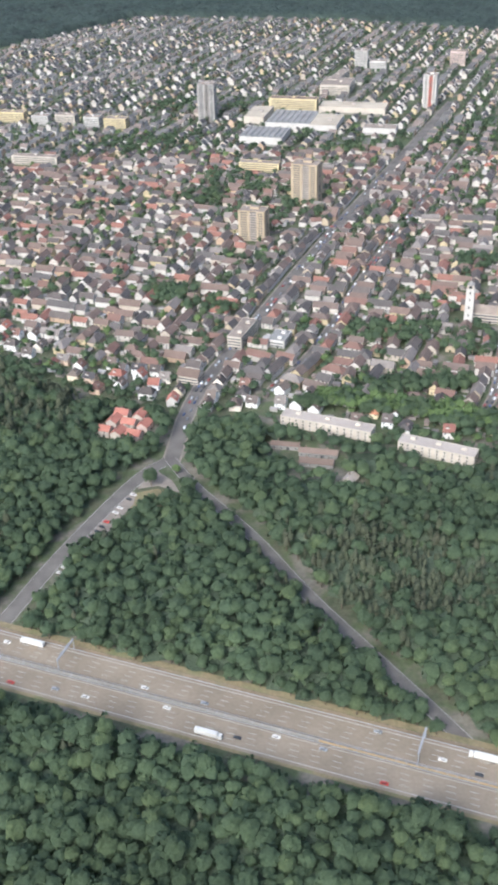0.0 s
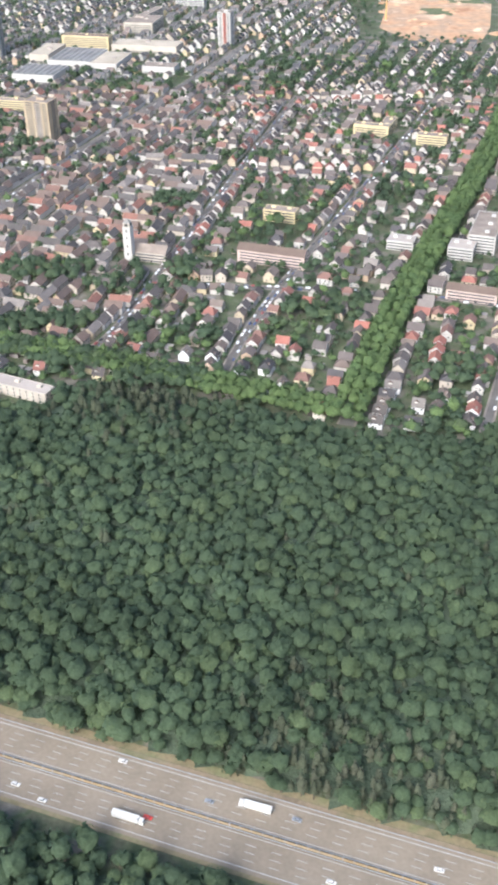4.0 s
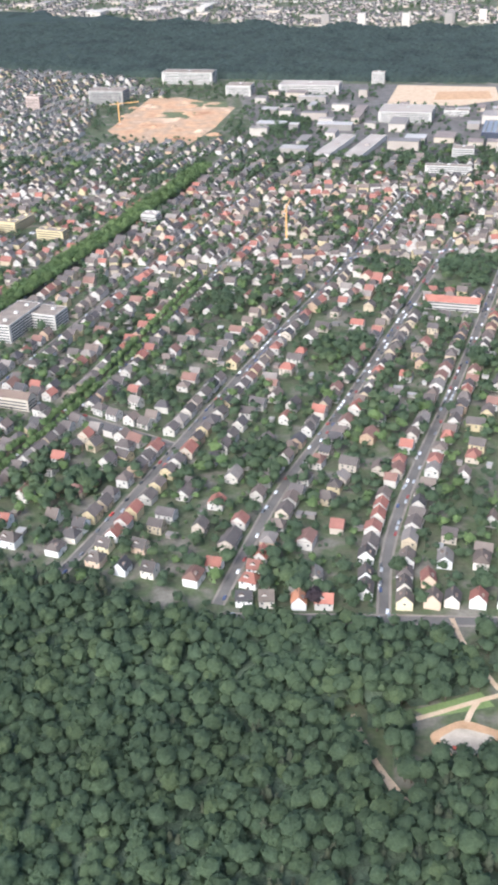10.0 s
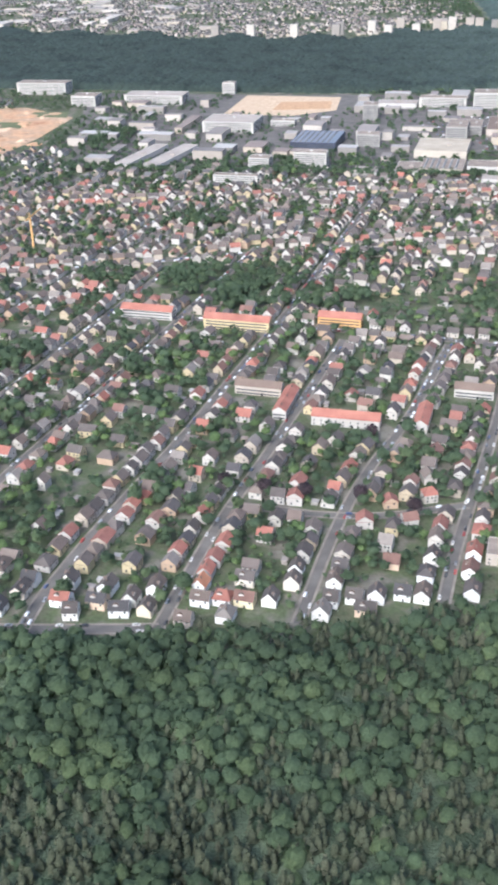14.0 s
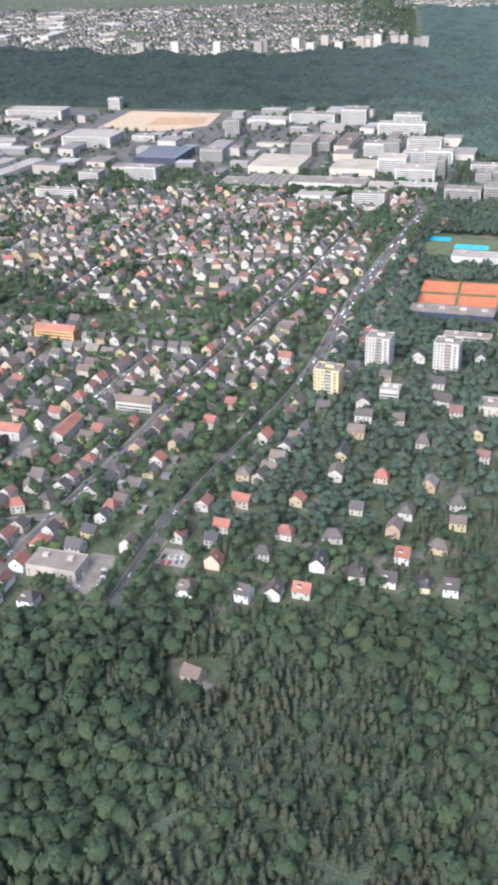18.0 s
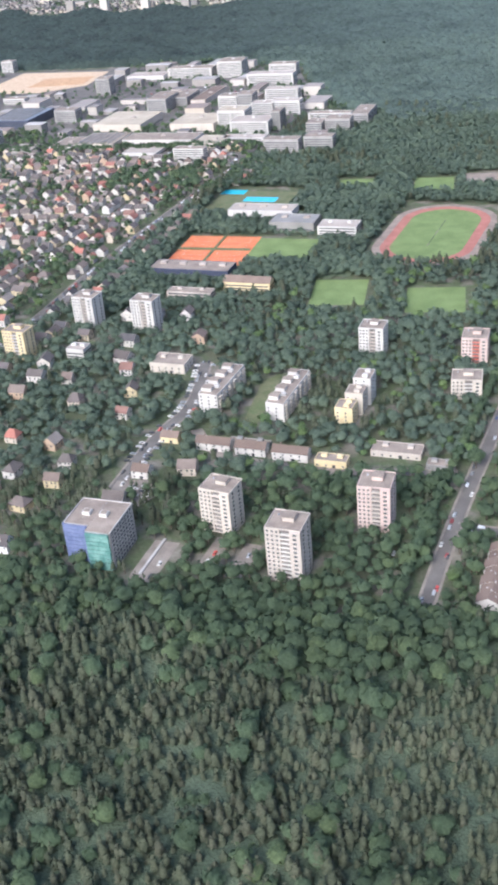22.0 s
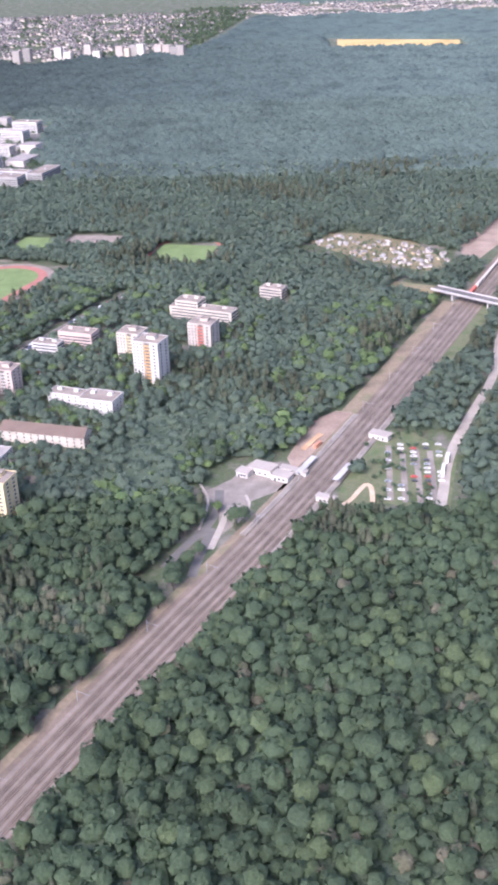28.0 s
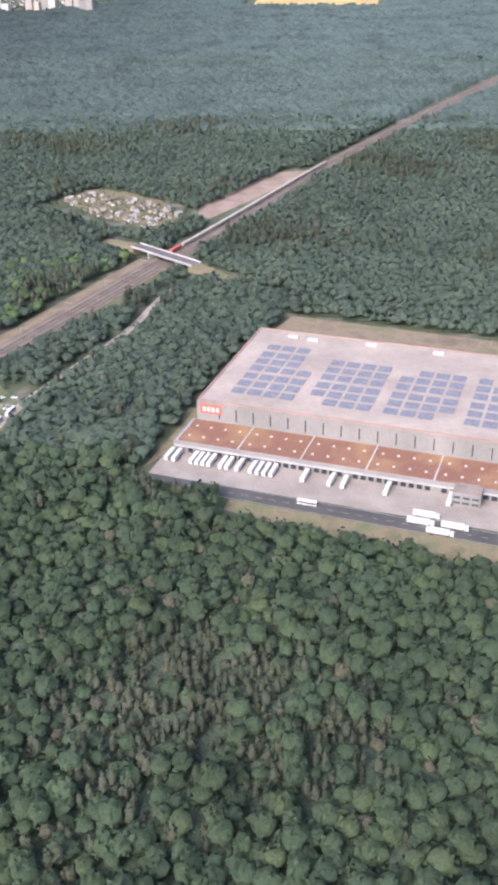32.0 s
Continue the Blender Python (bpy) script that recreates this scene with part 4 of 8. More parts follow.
block(895, 912, -20, 24, 22, 12, WHITE, PALE_ROOF, "flat", "white clinic pavilion with a bright roof")
block(950, 960, -20, 40, 26, 15, WHITE, FELT, "flat", "pale clinic wing beside the avenue")
block(847, 1276, -20, 44, 12, 14, YELLOW, FELT, "flat", "yellow slab of flats")
block(868, 1290, -20, 14, 46, 12, YELLOW, FELT, "flat", "pale yellow slab of flats")
block(916, 1238, -20, 36, 14, 12, YELLOW, FELT, "flat", "yellow flats by the tree avenue")
block(727, 1009, -20, 34, 14, 12, YELLOW, FELT, "flat", "yellow flats with a flat roof")
block(716, 903, -20, 66, 14, 13, PINK, BROWN_TILE, "gable", "salmon-coloured flats with a brown roof")
block(841, 935, -20, 26, 18, 9, WHITE, PALE_ROOF, "flat", "white hall with a bright roof")
block(888, 820, -20, 44, 12, 10, PINK, BROWN_TILE, "gable", "pale pink flats in the garden quarter")
block(950, 778, -20, 42, 12, 11, CREAM, BROWN_TILE, "gable", "cream flats with a brown roof")
block(1034, 1288, -20, 20, 18, 14, WHITE, PALE_ROOF, "flat", "white cube-shaped house with a bright roof")
block(-20, 1720, -14, 44, 16, 16, YELLOW, FELT, "flat", "yellow slab of flats far in the town")
block(31, 1697, -14, 28, 16, 15, WHITE, FELT, "flat", "white slab of flats far in the town")
block(72, 1693, -14, 34, 16, 16, CREAM, FELT, "flat", "cream slab of flats far in the town")
block(117, 1675, -14, 26, 16, 16, WHITE, FELT, "flat", "pale slab of flats far in the town")
block(157, 1655, -14, 36, 18, 18, YELLOW, FELT, "flat", "ochre slab of flats far in the town")
block(62, 1476, -14, 70, 14, 12, CREAM, FELT, "flat", "long cream flats far in the town")
block(382, 1418, -14, 56, 14, 12, YELLOW, FELT, "flat", "pale yellow flats behind the trees")
block(576, 2056, -14, 24, 18, 32, WHITE, FELT, "flat", "white point block at the far edge of town")
block(604, 2020, -14, 30, 18, 20, WHITE, FELT, "flat", "pale point block at the far edge of town")
block(524, 1921, 70, 84, 16, 18, CREAM, FELT, "flat", "long cream slab of flats")
block(758, 2059, -14, 28, 20, 26, PINK, FELT, "flat", "salmon point block at the far edge of town")
block(896, 2105, -14, 70, 40, 26, GREY_WALL, FELT, "flat", "dark grey office block beside the building site")
block(365, 886, -20, 14, 44, 12, CREAM, FELT, "flat", "long flats on the main street")
block(400, 878, -20, 16, 24, 7, WHITE, CLAD, "flat", "low hall with a pale blue roof")
block(1998, 1128, -17, 76, 26, 9, WHITE, PALE_ROOF, "flat", "long white swimming hall")
block(2034, 1080, -17, 50, 30, 9, CLAD, CLAD, "flat", "grey sports hall beside the running track")
block(2081, 1052, -17, 42, 24, 9, WHITE, PALE_ROOF, "flat", "white sports hall among the trees")
block(1932, 958, -17, 84, 26, 7, NIGHT_BLUE, FELT, "flat", "dark tennis clubhouse with a long roof")
block(1990, 905, -17, 46, 13, 8, YELLOW, BROWN_TILE, "gable", "yellow terrace beside the sports ground")
block(1842, 1504, -16, 111, 42, 10, WHITE, FELT, "flat", "long white hall with a grey arched roof")
block(1823, 1455, -16, 52, 50, 6, WHITE, PALE_ROOF, "flat", "low hall under a bright white roof")
block(1891, 1405, -16, 44, 16, 15, WHITE, FELT, "flat", "white office with square black windows")
block(1916, 1469, -16, 43, 46, 9, BEIGE, CREAM_ROOF, "flat", "hall under a tan flat roof")
block(1889, 1595, -16, 70, 70, 12, CREAM, CREAM_ROOF, "flat", "factory hall under a cream stepped roof")
block(1944, 1581, -16, 43, 36, 26, WHITE, CREAM_ROOF, "flat", "tall cream factory building with flat roof")
block(1973, 1536, -16, 58, 40, 19, WHITE, PALE_ROOF, "flat", "white factory office with strip windows")
block(2011, 1543, -16, 13, 30, 28, CLAD, FELT, "flat", "narrow dark-sided factory block")
block(1963, 1473, -16, 62, 22, 9, WHITE, PALE_ROOF, "flat", "low white factory wing with flat roof")
block(2018, 1400, -16, 49, 20, 20, GREY_WALL, FELT, "flat", "banded grey office slab at the wood edge")
block(2068, 1402, -16, 40, 20, 20, GREY_WALL, FELT, "flat", "grey office slab with light window bands")
block(2065, 1496, -16, 23, 30, 18, GREY_WALL, FELT, "flat", "grey office wing with roof plant")
block(2098, 1500, -16, 36, 26, 20, GREY_WALL, FELT, "flat", "grey office wing in front of the woods")
block(2087, 1545, -16, 64, 16, 18, WHITE, FELT, "flat", "long pale office with many windows")
block(2136, 1552, -16, 25, 60, 17, GREY_WALL, FELT, "flat", "grey office with a brown roof")
block(1986, 1652, -16, 35, 24, 18, WHITE, PALE_ROOF, "flat", "white office with dark window bands")
block(2023, 1646, -16, 45, 22, 20, WHITE, PALE_ROOF, "flat", "stepped white office with flat roofs")
block(2015, 1749, -16, 56, 22, 18, WHITE, PALE_ROOF, "flat", "long white office with window bands")
block(1994, 1883, -16, 85, 26, 20, WHITE, PALE_ROOF, "flat", "white office with arched windows")
block(2015, 1969, -16, 51, 24, 20, WHITE, FELT, "flat", "white office far behind the estate")
block(1929, 1718, -16, 32, 26, 20, WHITE, FELT, "flat", "pale cube-shaped office with flat roof")
block(1958, 1715, -16, 25, 30, 22, GREY_WALL, FELT, "flat", "grey cube-shaped office with flat roof")
block(1817, 1743, -16, 34, 60, 22, GREY_WALL, FELT, "flat", "dark office with facade ribs")
block(1851, 1775, -16, 28, 60, 16, GREY_WALL, FELT, "flat", "dark office wing with ribs")
block(1890, 1787, -16, 25, 110, 12, BEIGE, BROWN_TILE, "flat", "long low building with a brown roof")
block(1842, 2012, -16, 87, 30, 18, WHITE, FELT, "flat", "long pale office block near the woods")
block(1758, 2025, -16, 75, 40, 9, WHITE, PALE_ROOF, "flat", "low white storage hall with pale roof")
block(1584, 1720, -16, 73, 92, 13, NIGHT_BLUE, SOLAR, "saw", "dark blue warehouse with pale roof strips")
block(1773, 1636, -16, 80, 90, 12, CREAM, CREAM_ROOF, "flat", "wide cream hall with a gravel roof")
block(1701, 1516, -16, 35, 60, 9, WHITE, FELT, "flat", "low white hall with rooflights")
block(1752, 1519, -16, 62, 66, 10, CREAM, FELT, "saw", "long workshop hall with rows of rooflights")
block(1665, 1703, -16, 38, 24, 20, GREY_WALL, FELT, "flat", "brown-grey office with window bands")
block(1562, 1574, -16, 50, 18, 22, WHITE, FELT, "flat", "white office with dark window bands")
block(1638, 1511, -16, 35, 30, 8, GREY_WALL, PALE_ROOF, "flat", "low hall with a pale edge")
block(1485, 1569, -16, 32, 24, 18, WHITE, FELT, "flat", "white office with black window fields")
block(1535, 1885, -16, 43, 20, 10, WHITE, FELT, "flat", "low white workshop beside the earthworks")
block(486, 1639, -14, 43, 70, 10, WHITE, CREAM_ROOF, "flat", "shopping hall with a cream roof")
block(433, 1660, -14, 68, 80, 11, WHITE, CLAD, "saw", "shopping hall with long striped rooflights")
block(535, 1729, -14, 108, 40, 10, CREAM, CREAM_ROOF, "flat", "wide shopping hall with a pale tan roof")
block(381, 1694, -14, 32, 70, 12, CREAM, CREAM_ROOF, "flat", "cream shopping hall with a flat roof")
block(390, 1570, -14, 65, 60, 12, WHITE, CLAD, "saw", "grey market hall with ribbed roof")
block(438, 1738, -14, 79, 18, 22, YELLOW, BROWN_TILE, "flat", "long ochre flats behind the shopping hall")
block(518, 1869, -14, 51, 60, 17, CREAM, FELT, "flat", "stepped cream flats near the shopping hall")
block(565, 1594, -14, 50, 26, 10, WHITE, FELT, "flat", "white pavilion among the town trees")
block(1300, 1655, -23, 25, 140, 9, WHITE, PALE_ROOF, "flat", "long hall with a white roof")
block(1346, 1642, -23, 27, 150, 9, WHITE, PALE_ROOF, "flat", "long white-roofed hall beside another")
block(1445, 1870, -16, 92, 70, 18, WHITE, PALE_ROOF, "flat", "pale banded office and hall")
block(1693, 1914, -10, 26, 30, 28, GREY_WALL, FELT, "flat", "grey office tower in the trading estate")
block(1920, 1997, -14, 46, 44, 28, WHITE, FELT, "flat", "white office block in front of the woods")
block(1046, 2300, -14, 110, 40, 24, WHITE, FELT, "flat", "white stepped office block in front of the woods")
block(1153, 2150, -14, 50, 40, 20, WHITE, FELT, "flat", "round-edged white office block")
block(1293, 2149, -14, 120, 50, 18, WHITE, PALE_ROOF, "flat", "wide white office halls")
block(1439, 2230, -14, 26, 20, 22, WHITE, FELT, "flat", "white block standing before the woods")
block(1448, 1488, -16, 66, 14, 12, WHITE, FELT, "flat", "pale slab of flats at the end of the gardens")
block(435, 716, -23, 76, 13, 9, CREAM, PALE_ROOF, "flat", "long cream slab with a flat pinkish roof")
block(517, 675, -25, 60, 13, 9, CREAM, PALE_ROOF, "flat", "cream slab with a stepped flat roof")
block(424, 664, -12, 26, 8, 4, CLAD, BROWN_TILE, "gable", "low stable with a dark roof")
block(426, 678, -12, 30, 7, 4, CLAD, BROWN_TILE, "gable", "low stable with brown roof")
block(401, 690, -12, 22, 6, 4, CLAD, BROWN_TILE, "gable", "small stable with brown roof")
block(448, 640, 60, 10, 9, 4, CREAM, PALE_ROOF, "gable", "small pale pavilion in a clearing")
block(1978, 604, -17, 25, 10, 6, WHITE, BROWN_TILE, "gable", "white terrace of shops and flats")
block(2004, 595, -17, 22, 10, 6, WHITE, BROWN_TILE, "gable", "white terrace with a brown roof")
block(2031, 585, -17, 25, 10, 6.5, WHITE, BROWN_TILE, "gable", "white three-storey terrace with a brown roof")
block(2058, 574, -17, 22, 10, 5, YELLOW, FELT, "flat", "low yellow terrace with a flat roof")
block(2102, 584, -17, 34, 14, 4, BEIGE, FELT, "flat", "low brown-roofed garages on the estate")
block(2128, 562, -17, 18, 9, 4, CLAD, FELT, "flat", "low shed with a greenish roof")
block(1946, 618, -17, 13, 9, 5, YELLOW, BROWN_TILE, "gable", "small yellow house beside the car park")
block(1931, 572, -17, 12, 10, 6, WHITE, BROWN_TILE, "gable", "white corner house beside the estate road")
block(1934, 738, -17, 30, 20, 8, CREAM, FELT, "flat", "cream office building with a terrace roof")
block(1851, 774, -17, 16, 14, 8, WHITE, PALE_ROOF, "flat", "white cube-like villa with a flat roof")
block(1936, 893, -17, 44, 13, 6, BEIGE, FELT, "flat", "low beige clubhouse beside the courts")
block(2002, 606, -17, 30, 6, 3, CLAD, FELT, "flat", "row of grey garages behind the terrace")
field(1949, 1020, -14, 80, 86, CLAY, "orange clay tennis courts")
field(2021, 1012, -14, 66, 58, LAWN, "mown grass sports field")
field(2074, 880, -8, 50, 62, LAWN, "mown grass pitch among trees")
field(2158, 848, -8, 52, 58, LAWN, "mown grass pitch beside the trees")
field(2384, 1150, -10, 66, 66, LAWN, "green pitch with a red running track")
field(2198, 1205, -8, 46, 52, LAWN, "small green pitch in the woods")
field(2108, 1230, -8, 42, 34, LAWN, "small clearing with mown grass")
field(2268, 1215, -8, 62, 40, FELT, "grey gravel pitch in the woods")

structure("forecourt", Shape().prism([(290, 636), (305, 640), (322, 630), (315, 647), (299, 664)][::-1], 0, 0.16, PAVING), "paved corner with parked cars between the forking roads", "pavement")
structure("grass_island", Shape().prism([(287, 610), (306, 608), (322, 619), (321, 628), (305, 636), (290, 631)][::-1], 0, 0.12, MEADOW), "dry grass island between the forking roads", "verge")
structure("forecourt", Shape().prism([(244, 545), (260, 571), (273, 579), (289, 616), (290, 631), (278, 637), (251, 577)], 0, 0.15, PAVING), "paved parking strip beside the forest road", "pavement")
take(305, 640, 36, 46, 0, 2)
take_line([(260, 571), (273, 579), (289, 616), (290, 631)], 14, 2)
block(320, 806, -20, 20, 14, 7, CREAM, BROWN_TILE, "gable", "cream hall under a brown tiled roof")
for i, (px, py) in enumerate(((256, 716), (268, 711), (281, 708), (262, 730), (275, 726), (288, 722), (268, 742), (283, 738))):
    block(px, py, -20 + 90 * (i % 2), 12, 9, 6, (BEIGE, CREAM, PINK)[i % 3], RED_TILE, "gable", "small old house under a red tiled roof")
block(1616, 524, -17, 34, 20, 8, BEIGE, FELT, "flat", "low grey-beige care home with flat roofs")
structure("forecourt", Shape().box(1638, 520, 0, 20, 44, 0.13, PAVING, -17), "paved square with parked cars beside the street", "pavement")
take(1638, 516, 22, 50, -17, 2)
structure("car_park", Shape().box(1688, 536, 0, 20, 18, 0.13, PLAZA, -17), "pale gravel car park between the villas", "car park")
take(1688, 530, 22, 28, -17, 2)

# the slab under renovation, wrapped in blue and teal nets
bl = thing("apartment_block", "grey slab of flats wrapped in blue and teal scaffold netting", "apartment block", 1918, 488, 0, -16)
part("wall", Shape().box(-8, 1, 0, 16, 26, 25.5, GREY_WALL).box(8, -2, 0, 16, 32, 25.5, GREY_WALL), bl)
part("roof", Shape().box(-8, 1, 25.5, 15.6, 25.6, 0.2, FELT).box(8, -2, 25.505, 15.6, 31.6, 0.2, FELT), bl, "brownish flat roof")
part("parapet", Shape().box(0, 14, 25.5, 32, 0.5, 0.8, CONCRETE).box(16, -2, 25.5, 0.5, 32, 0.8, CONCRETE).box(-16, 1, 25.5, 0.5, 26, 0.8, CONCRETE), bl)
for q in (-6, 5):
    part("lift_house", Shape().box(q, -1, 25.5, 5, 4.5, 2.4, WHITE).box(q, -1, 27.9, 3.4, 3, 0.4, FELT), bl)
for i in range(9):
    z = 0.4 + i * 2.8
    part("net", Shape().box(-8.3, -13.2, z, 14.2, 1.2, 2.45, BLUE_NET).box(-16.6, 0.6, z, 1.2, 26.5, 2.45, BLUE_NET), bl, "blue scaffold net")
    part("net", Shape().box(8.2, -19.2, z, 14.6, 1.2, 2.45, TEAL_NET).box(0.2, -16.4, z, 1.0, 5.2, 2.45, BLUE_NET), bl, "teal scaffold net")
    for q in np.arange(-15, 13, 3.6):
        part("window", WIDE_WINDOW, bl, m=pose(16, q, z + 0.7, 0, 0, 90))
take(1923, 491, 44, 44, -16, 2)
gar = Shape().box(1950, 474, 0, 16, 40, 0.12, PAVING, -18).box(1949, 478, 0, 1.6, 36, 1.1, CONCRETE, -18)
structure("parking_deck", gar, "paved parking court beside the slab of flats", "car park")
take(1950, 470, 20, 42, -20, 2)
for px, py in ((1985, 478), (2003, 470)):
    structure("parking_court", Shape().box(px, py, 0, 10, 34, 0.1, PAVING, -20), "paved parking court among trees", "car park")
    take(px, py, 12, 36, -20, 2)
structure("tenant_car_park", Shape().prism([(1910, 545), (1932, 533), (1946, 548), (1936, 566), (1914, 566)], 0, 0.18, PAVING), "paved car park behind the slab of flats", "car park")
structure("estate_lane", ribbon(Shape(), smooth_line([(1962, 632), (1975, 600), (1996, 585), (2049, 566), (2082, 562), (2138, 556)]), 9, 0.08, PAVING), "paved lane in front of the white terraces", "road")
take_line([(1962, 632), (1975, 600), (1996, 585), (2049, 566), (2082, 562), (2138, 556)], 12, 2)
structure("dry_lawn", Shape().prism([(1994, 630), (2004, 628), (2020, 690), (2022, 715), (2008, 705)], 0, 0.07, ROUGH), "worn grass between the white slabs", "lawn")
take(2008, 668, 20, 80, -20, 2)

# church tower
ch = thing("church_tower", "slim pale church tower with a pointed cap", "church tower", 581, 912, 0, -17)
part("wall", Shape().box(0, 0, 0, 8, 8, 36, WHITE, 0, 0.94), ch)
part("belfry", Shape().box(0, 0, 36, 6.6, 6.6, 3.6, CREAM).box(0, -3.3, 36.6, 3.4, 0.2, 2.4, DARK).box(3.3, 0, 36.6, 0.2, 3.4, 2.4, DARK), ch)
part("cap", Shape().rod(0, 0, 39.6, 4.0, 3.6, CLAD, 0.15, 8), ch)
for z in (8, 16, 24, 31):
    part("window", Shape().box(0, -4.0 + z * 0.006, z, 1.2, 0.3, 2.6, DARK), ch)
take(581, 912, 14, 14, -17, 2)

# running track
def ring(cx, cy, turn, straight, r0, r1, z, material):
    s = Shape()
    pts = []
    for r in (r0, r1):
        line = []
        for k in range(48):
            a = 2 * math.pi * k / 48
            line.append((r * math.cos(a), r * math.sin(a) + (straight / 2 if math.sin(a) >= 0 else -straight / 2)))
        pts.append(line)
    c, q = math.cos(radians(turn)), math.sin(radians(turn))
    w = lambda p: (cx + c * p[0] - q * p[1], cy + q * p[0] + c * p[1], z)
    for k in range(48):
        j = (k + 1) % 48
        s.poly([w(pts[0][k]), w(pts[1][k]), w(pts[1][j]), w(pts[0][j])], [(0, 1, 2, 3)], material)
    return s


structure("running_track", ring(2180, 1028, -20, 84, 37, 47, 0.12, TARTAN), "brick-red oval running track", "running track")
structure("infield", ring(2180, 1028, -20, 84, 0.5, 37, 0.13, LAWN), "green infield of the running track", "lawn")
structure("stand", ring(2180, 1028, -20, 84, 47, 55, 0.10, FELT), "grey spectator ring round the track", "pavement")
take(2180, 1028, 114, 196, -20, 2)
structure("running_track", ring(2384, 1150, -10, 40, 36, 43, 0.14, TARTAN), "partly hidden red running track", "running track")
for i in range(2):
    for j in range(4):
        s = Shape().box(1949 + math.cos(radians(-14)) * (i * 38 - 19) - math.sin(radians(-14)) * (j * 20.5 - 30.7), 1020 + math.sin(radians(-14)) * (i * 38 - 19) + math.cos(radians(-14)) * (j * 20.5 - 30.7), 0.1, 24, 11, 0.03, MARK, -14)
        c0, s0 = math.cos(radians(-14)), math.sin(radians(-14))
        px, py = i * 38 - 19, j * 20.5 - 30.7
        s.box(1949 + c0 * px - s0 * py, 1020 + s0 * px + c0 * py, 0.1, 23.5, 10.6, 0.04, CLAY, -14)
        structure("tennis_court", s, "orange clay tennis court with white lines", "tennis court")
structure("tennis_hedge", Shape().box(1949, 1022, 0, 78, 5, 0.9, ROUGH, -14).box(1949, 1022, 0.0, 3, 84, 0.8, ROUGH, -14), "green strip between the tennis courts", "verge")
structure("swimming_pool", Shape().box(1993, 1190, 0, 40, 18, 0.15, WATER, -17).box(1960, 1228, 0, 30, 18, 0.15, WATER, -17), "bright blue open-air swimming pool", "swimming pool")
take(1985, 1182, 100, 110, -17, 2)
structure("pool_lawn", Shape().box(1985, 1190, 0, 96, 70, 0.06, ROUGH, -17), "sunbathing lawn round the open-air pools", "lawn")

# playground clearing and its paths
s = Shape()
s.prism([(1256 + (18 + 1.6 * math.sin(3 * a)) * math.cos(a), 379 + (13 + 1.2 * math.cos(4 * a)) * math.sin(a)) for a in np.linspace(0, 2 * math.pi, 32, False)], 0, 0.10, ORANGE_SAND)
s.prism([(1256 + (13 + 1.8 * math.sin(5 * a)) * math.cos(a), 378 + (9.2 + math.cos(3 * a)) * math.sin(a)) for a in np.linspace(0, 2 * math.pi, 32, False)], 0, 0.14, PALE_SAND)
structure("playground", s, "pale sandy playground in a forest clearing", "playground")
s = Shape()
for n, line in enumerate(([(1228, 394), (1238, 397), (1275, 410), (1309, 419)], [(1258, 392), (1262, 400), (1268, 408)], [(1220, 340), (1206, 369), (1200, 400)], [(1266, 477), (1268, 455), (1275, 430), (1280, 415)], [(1290, 415), (1296, 395), (1300, 385)], [(1210, 361), (1213, 351), (1216, 338)], [(1258, 304), (1263, 313), (1272, 322)])):
    line = smooth_line(line)
    ribbon(s, line, 3.0, 0.22 + 0.01 * n, SAND)
    take_line(line, 8, 3)
structure("path", s, "sandy footpath through the trees", "path")
take(1252, 382, 48, 34, 0, 3)
structure("clearing", Shape().prism([(1240, 396), (1275, 403), (1270, 414), (1232, 402)], 0, 0.06, LAWN), "grass beside the playground", "lawn")
shelter = thing("shelter", "small white-roofed shelter beside a sandy clearing", "shelter", 1307, 420, 0, -20)
part("roof", Shape().gable(4.5, 4.0, 0.3, 0.8, WHITE), shelter, m=pose(0, 0, 2.4))
for a, b in ((-1.8, -1.6), (1.8, -1.6), (1.8, 1.6), (-1.8, 1.6)):
    part("post", Shape().rod(a, b, 0, 0.12, 2.5, BARK, 1, 6), shelter)
structure("sand_patch", Shape().prism([(1310 + (4 + math.sin(3 * a)) * math.cos(a), 410 + (5 + math.cos(2 * a)) * math.sin(a)) for a in np.linspace(0, 2 * math.pi, 20, False)], 0, 0.13, PALE_SAND), "pale sandy patch in a small clearing", "playground")
take(1309, 411, 9, 15, 0, 3)
hut = thing("play_tower", "small wooden play tower in the clearing", "play tower", 1248, 372, 0.1, 20)
part("platform", Shape().box(0, 0, 1.4, 2, 2, 0.15, BARK), hut)
for a, b in ((-0.9, -0.9), (0.9, -0.9), (0.9, 0.9), (-0.9, 0.9)):
    part("post", Shape().rod(a, b, 0, 0.09, 2.6, BARK, 1, 6), hut)
part("roof", Shape().rod(0, 0, 2.6, 1.7, 1.1, RED, 0.05, 4), hut)
shed = thing("forest_house", "small house with a brown roof among the trees", "house", 1707, 420, 0, -30)
part("wall", Shape().gable(11, 9, 4, 4.4, CREAM), shed)
part("roof", Shape().roof(11, 9, 4, 4.4, BROWN_TILE), shed)
part("terrace", Shape().box(9, -3, 0, 7, 6, 0.3, PAVING), shed)
take(1707, 417, 30, 30, 0, 3)

structure("trading_ground", Shape().prism([(1190, 1600), (1500, 1535), (1840, 1430), (1985, 1360), (2150, 1480), (2070, 1700), (2040, 2025), (1850, 2140), (1560, 2190), (1180, 2280), (1150, 2120)], 0, 0.08, ASPHALT), "paved yards and car parks of the trading estate", "pavement")
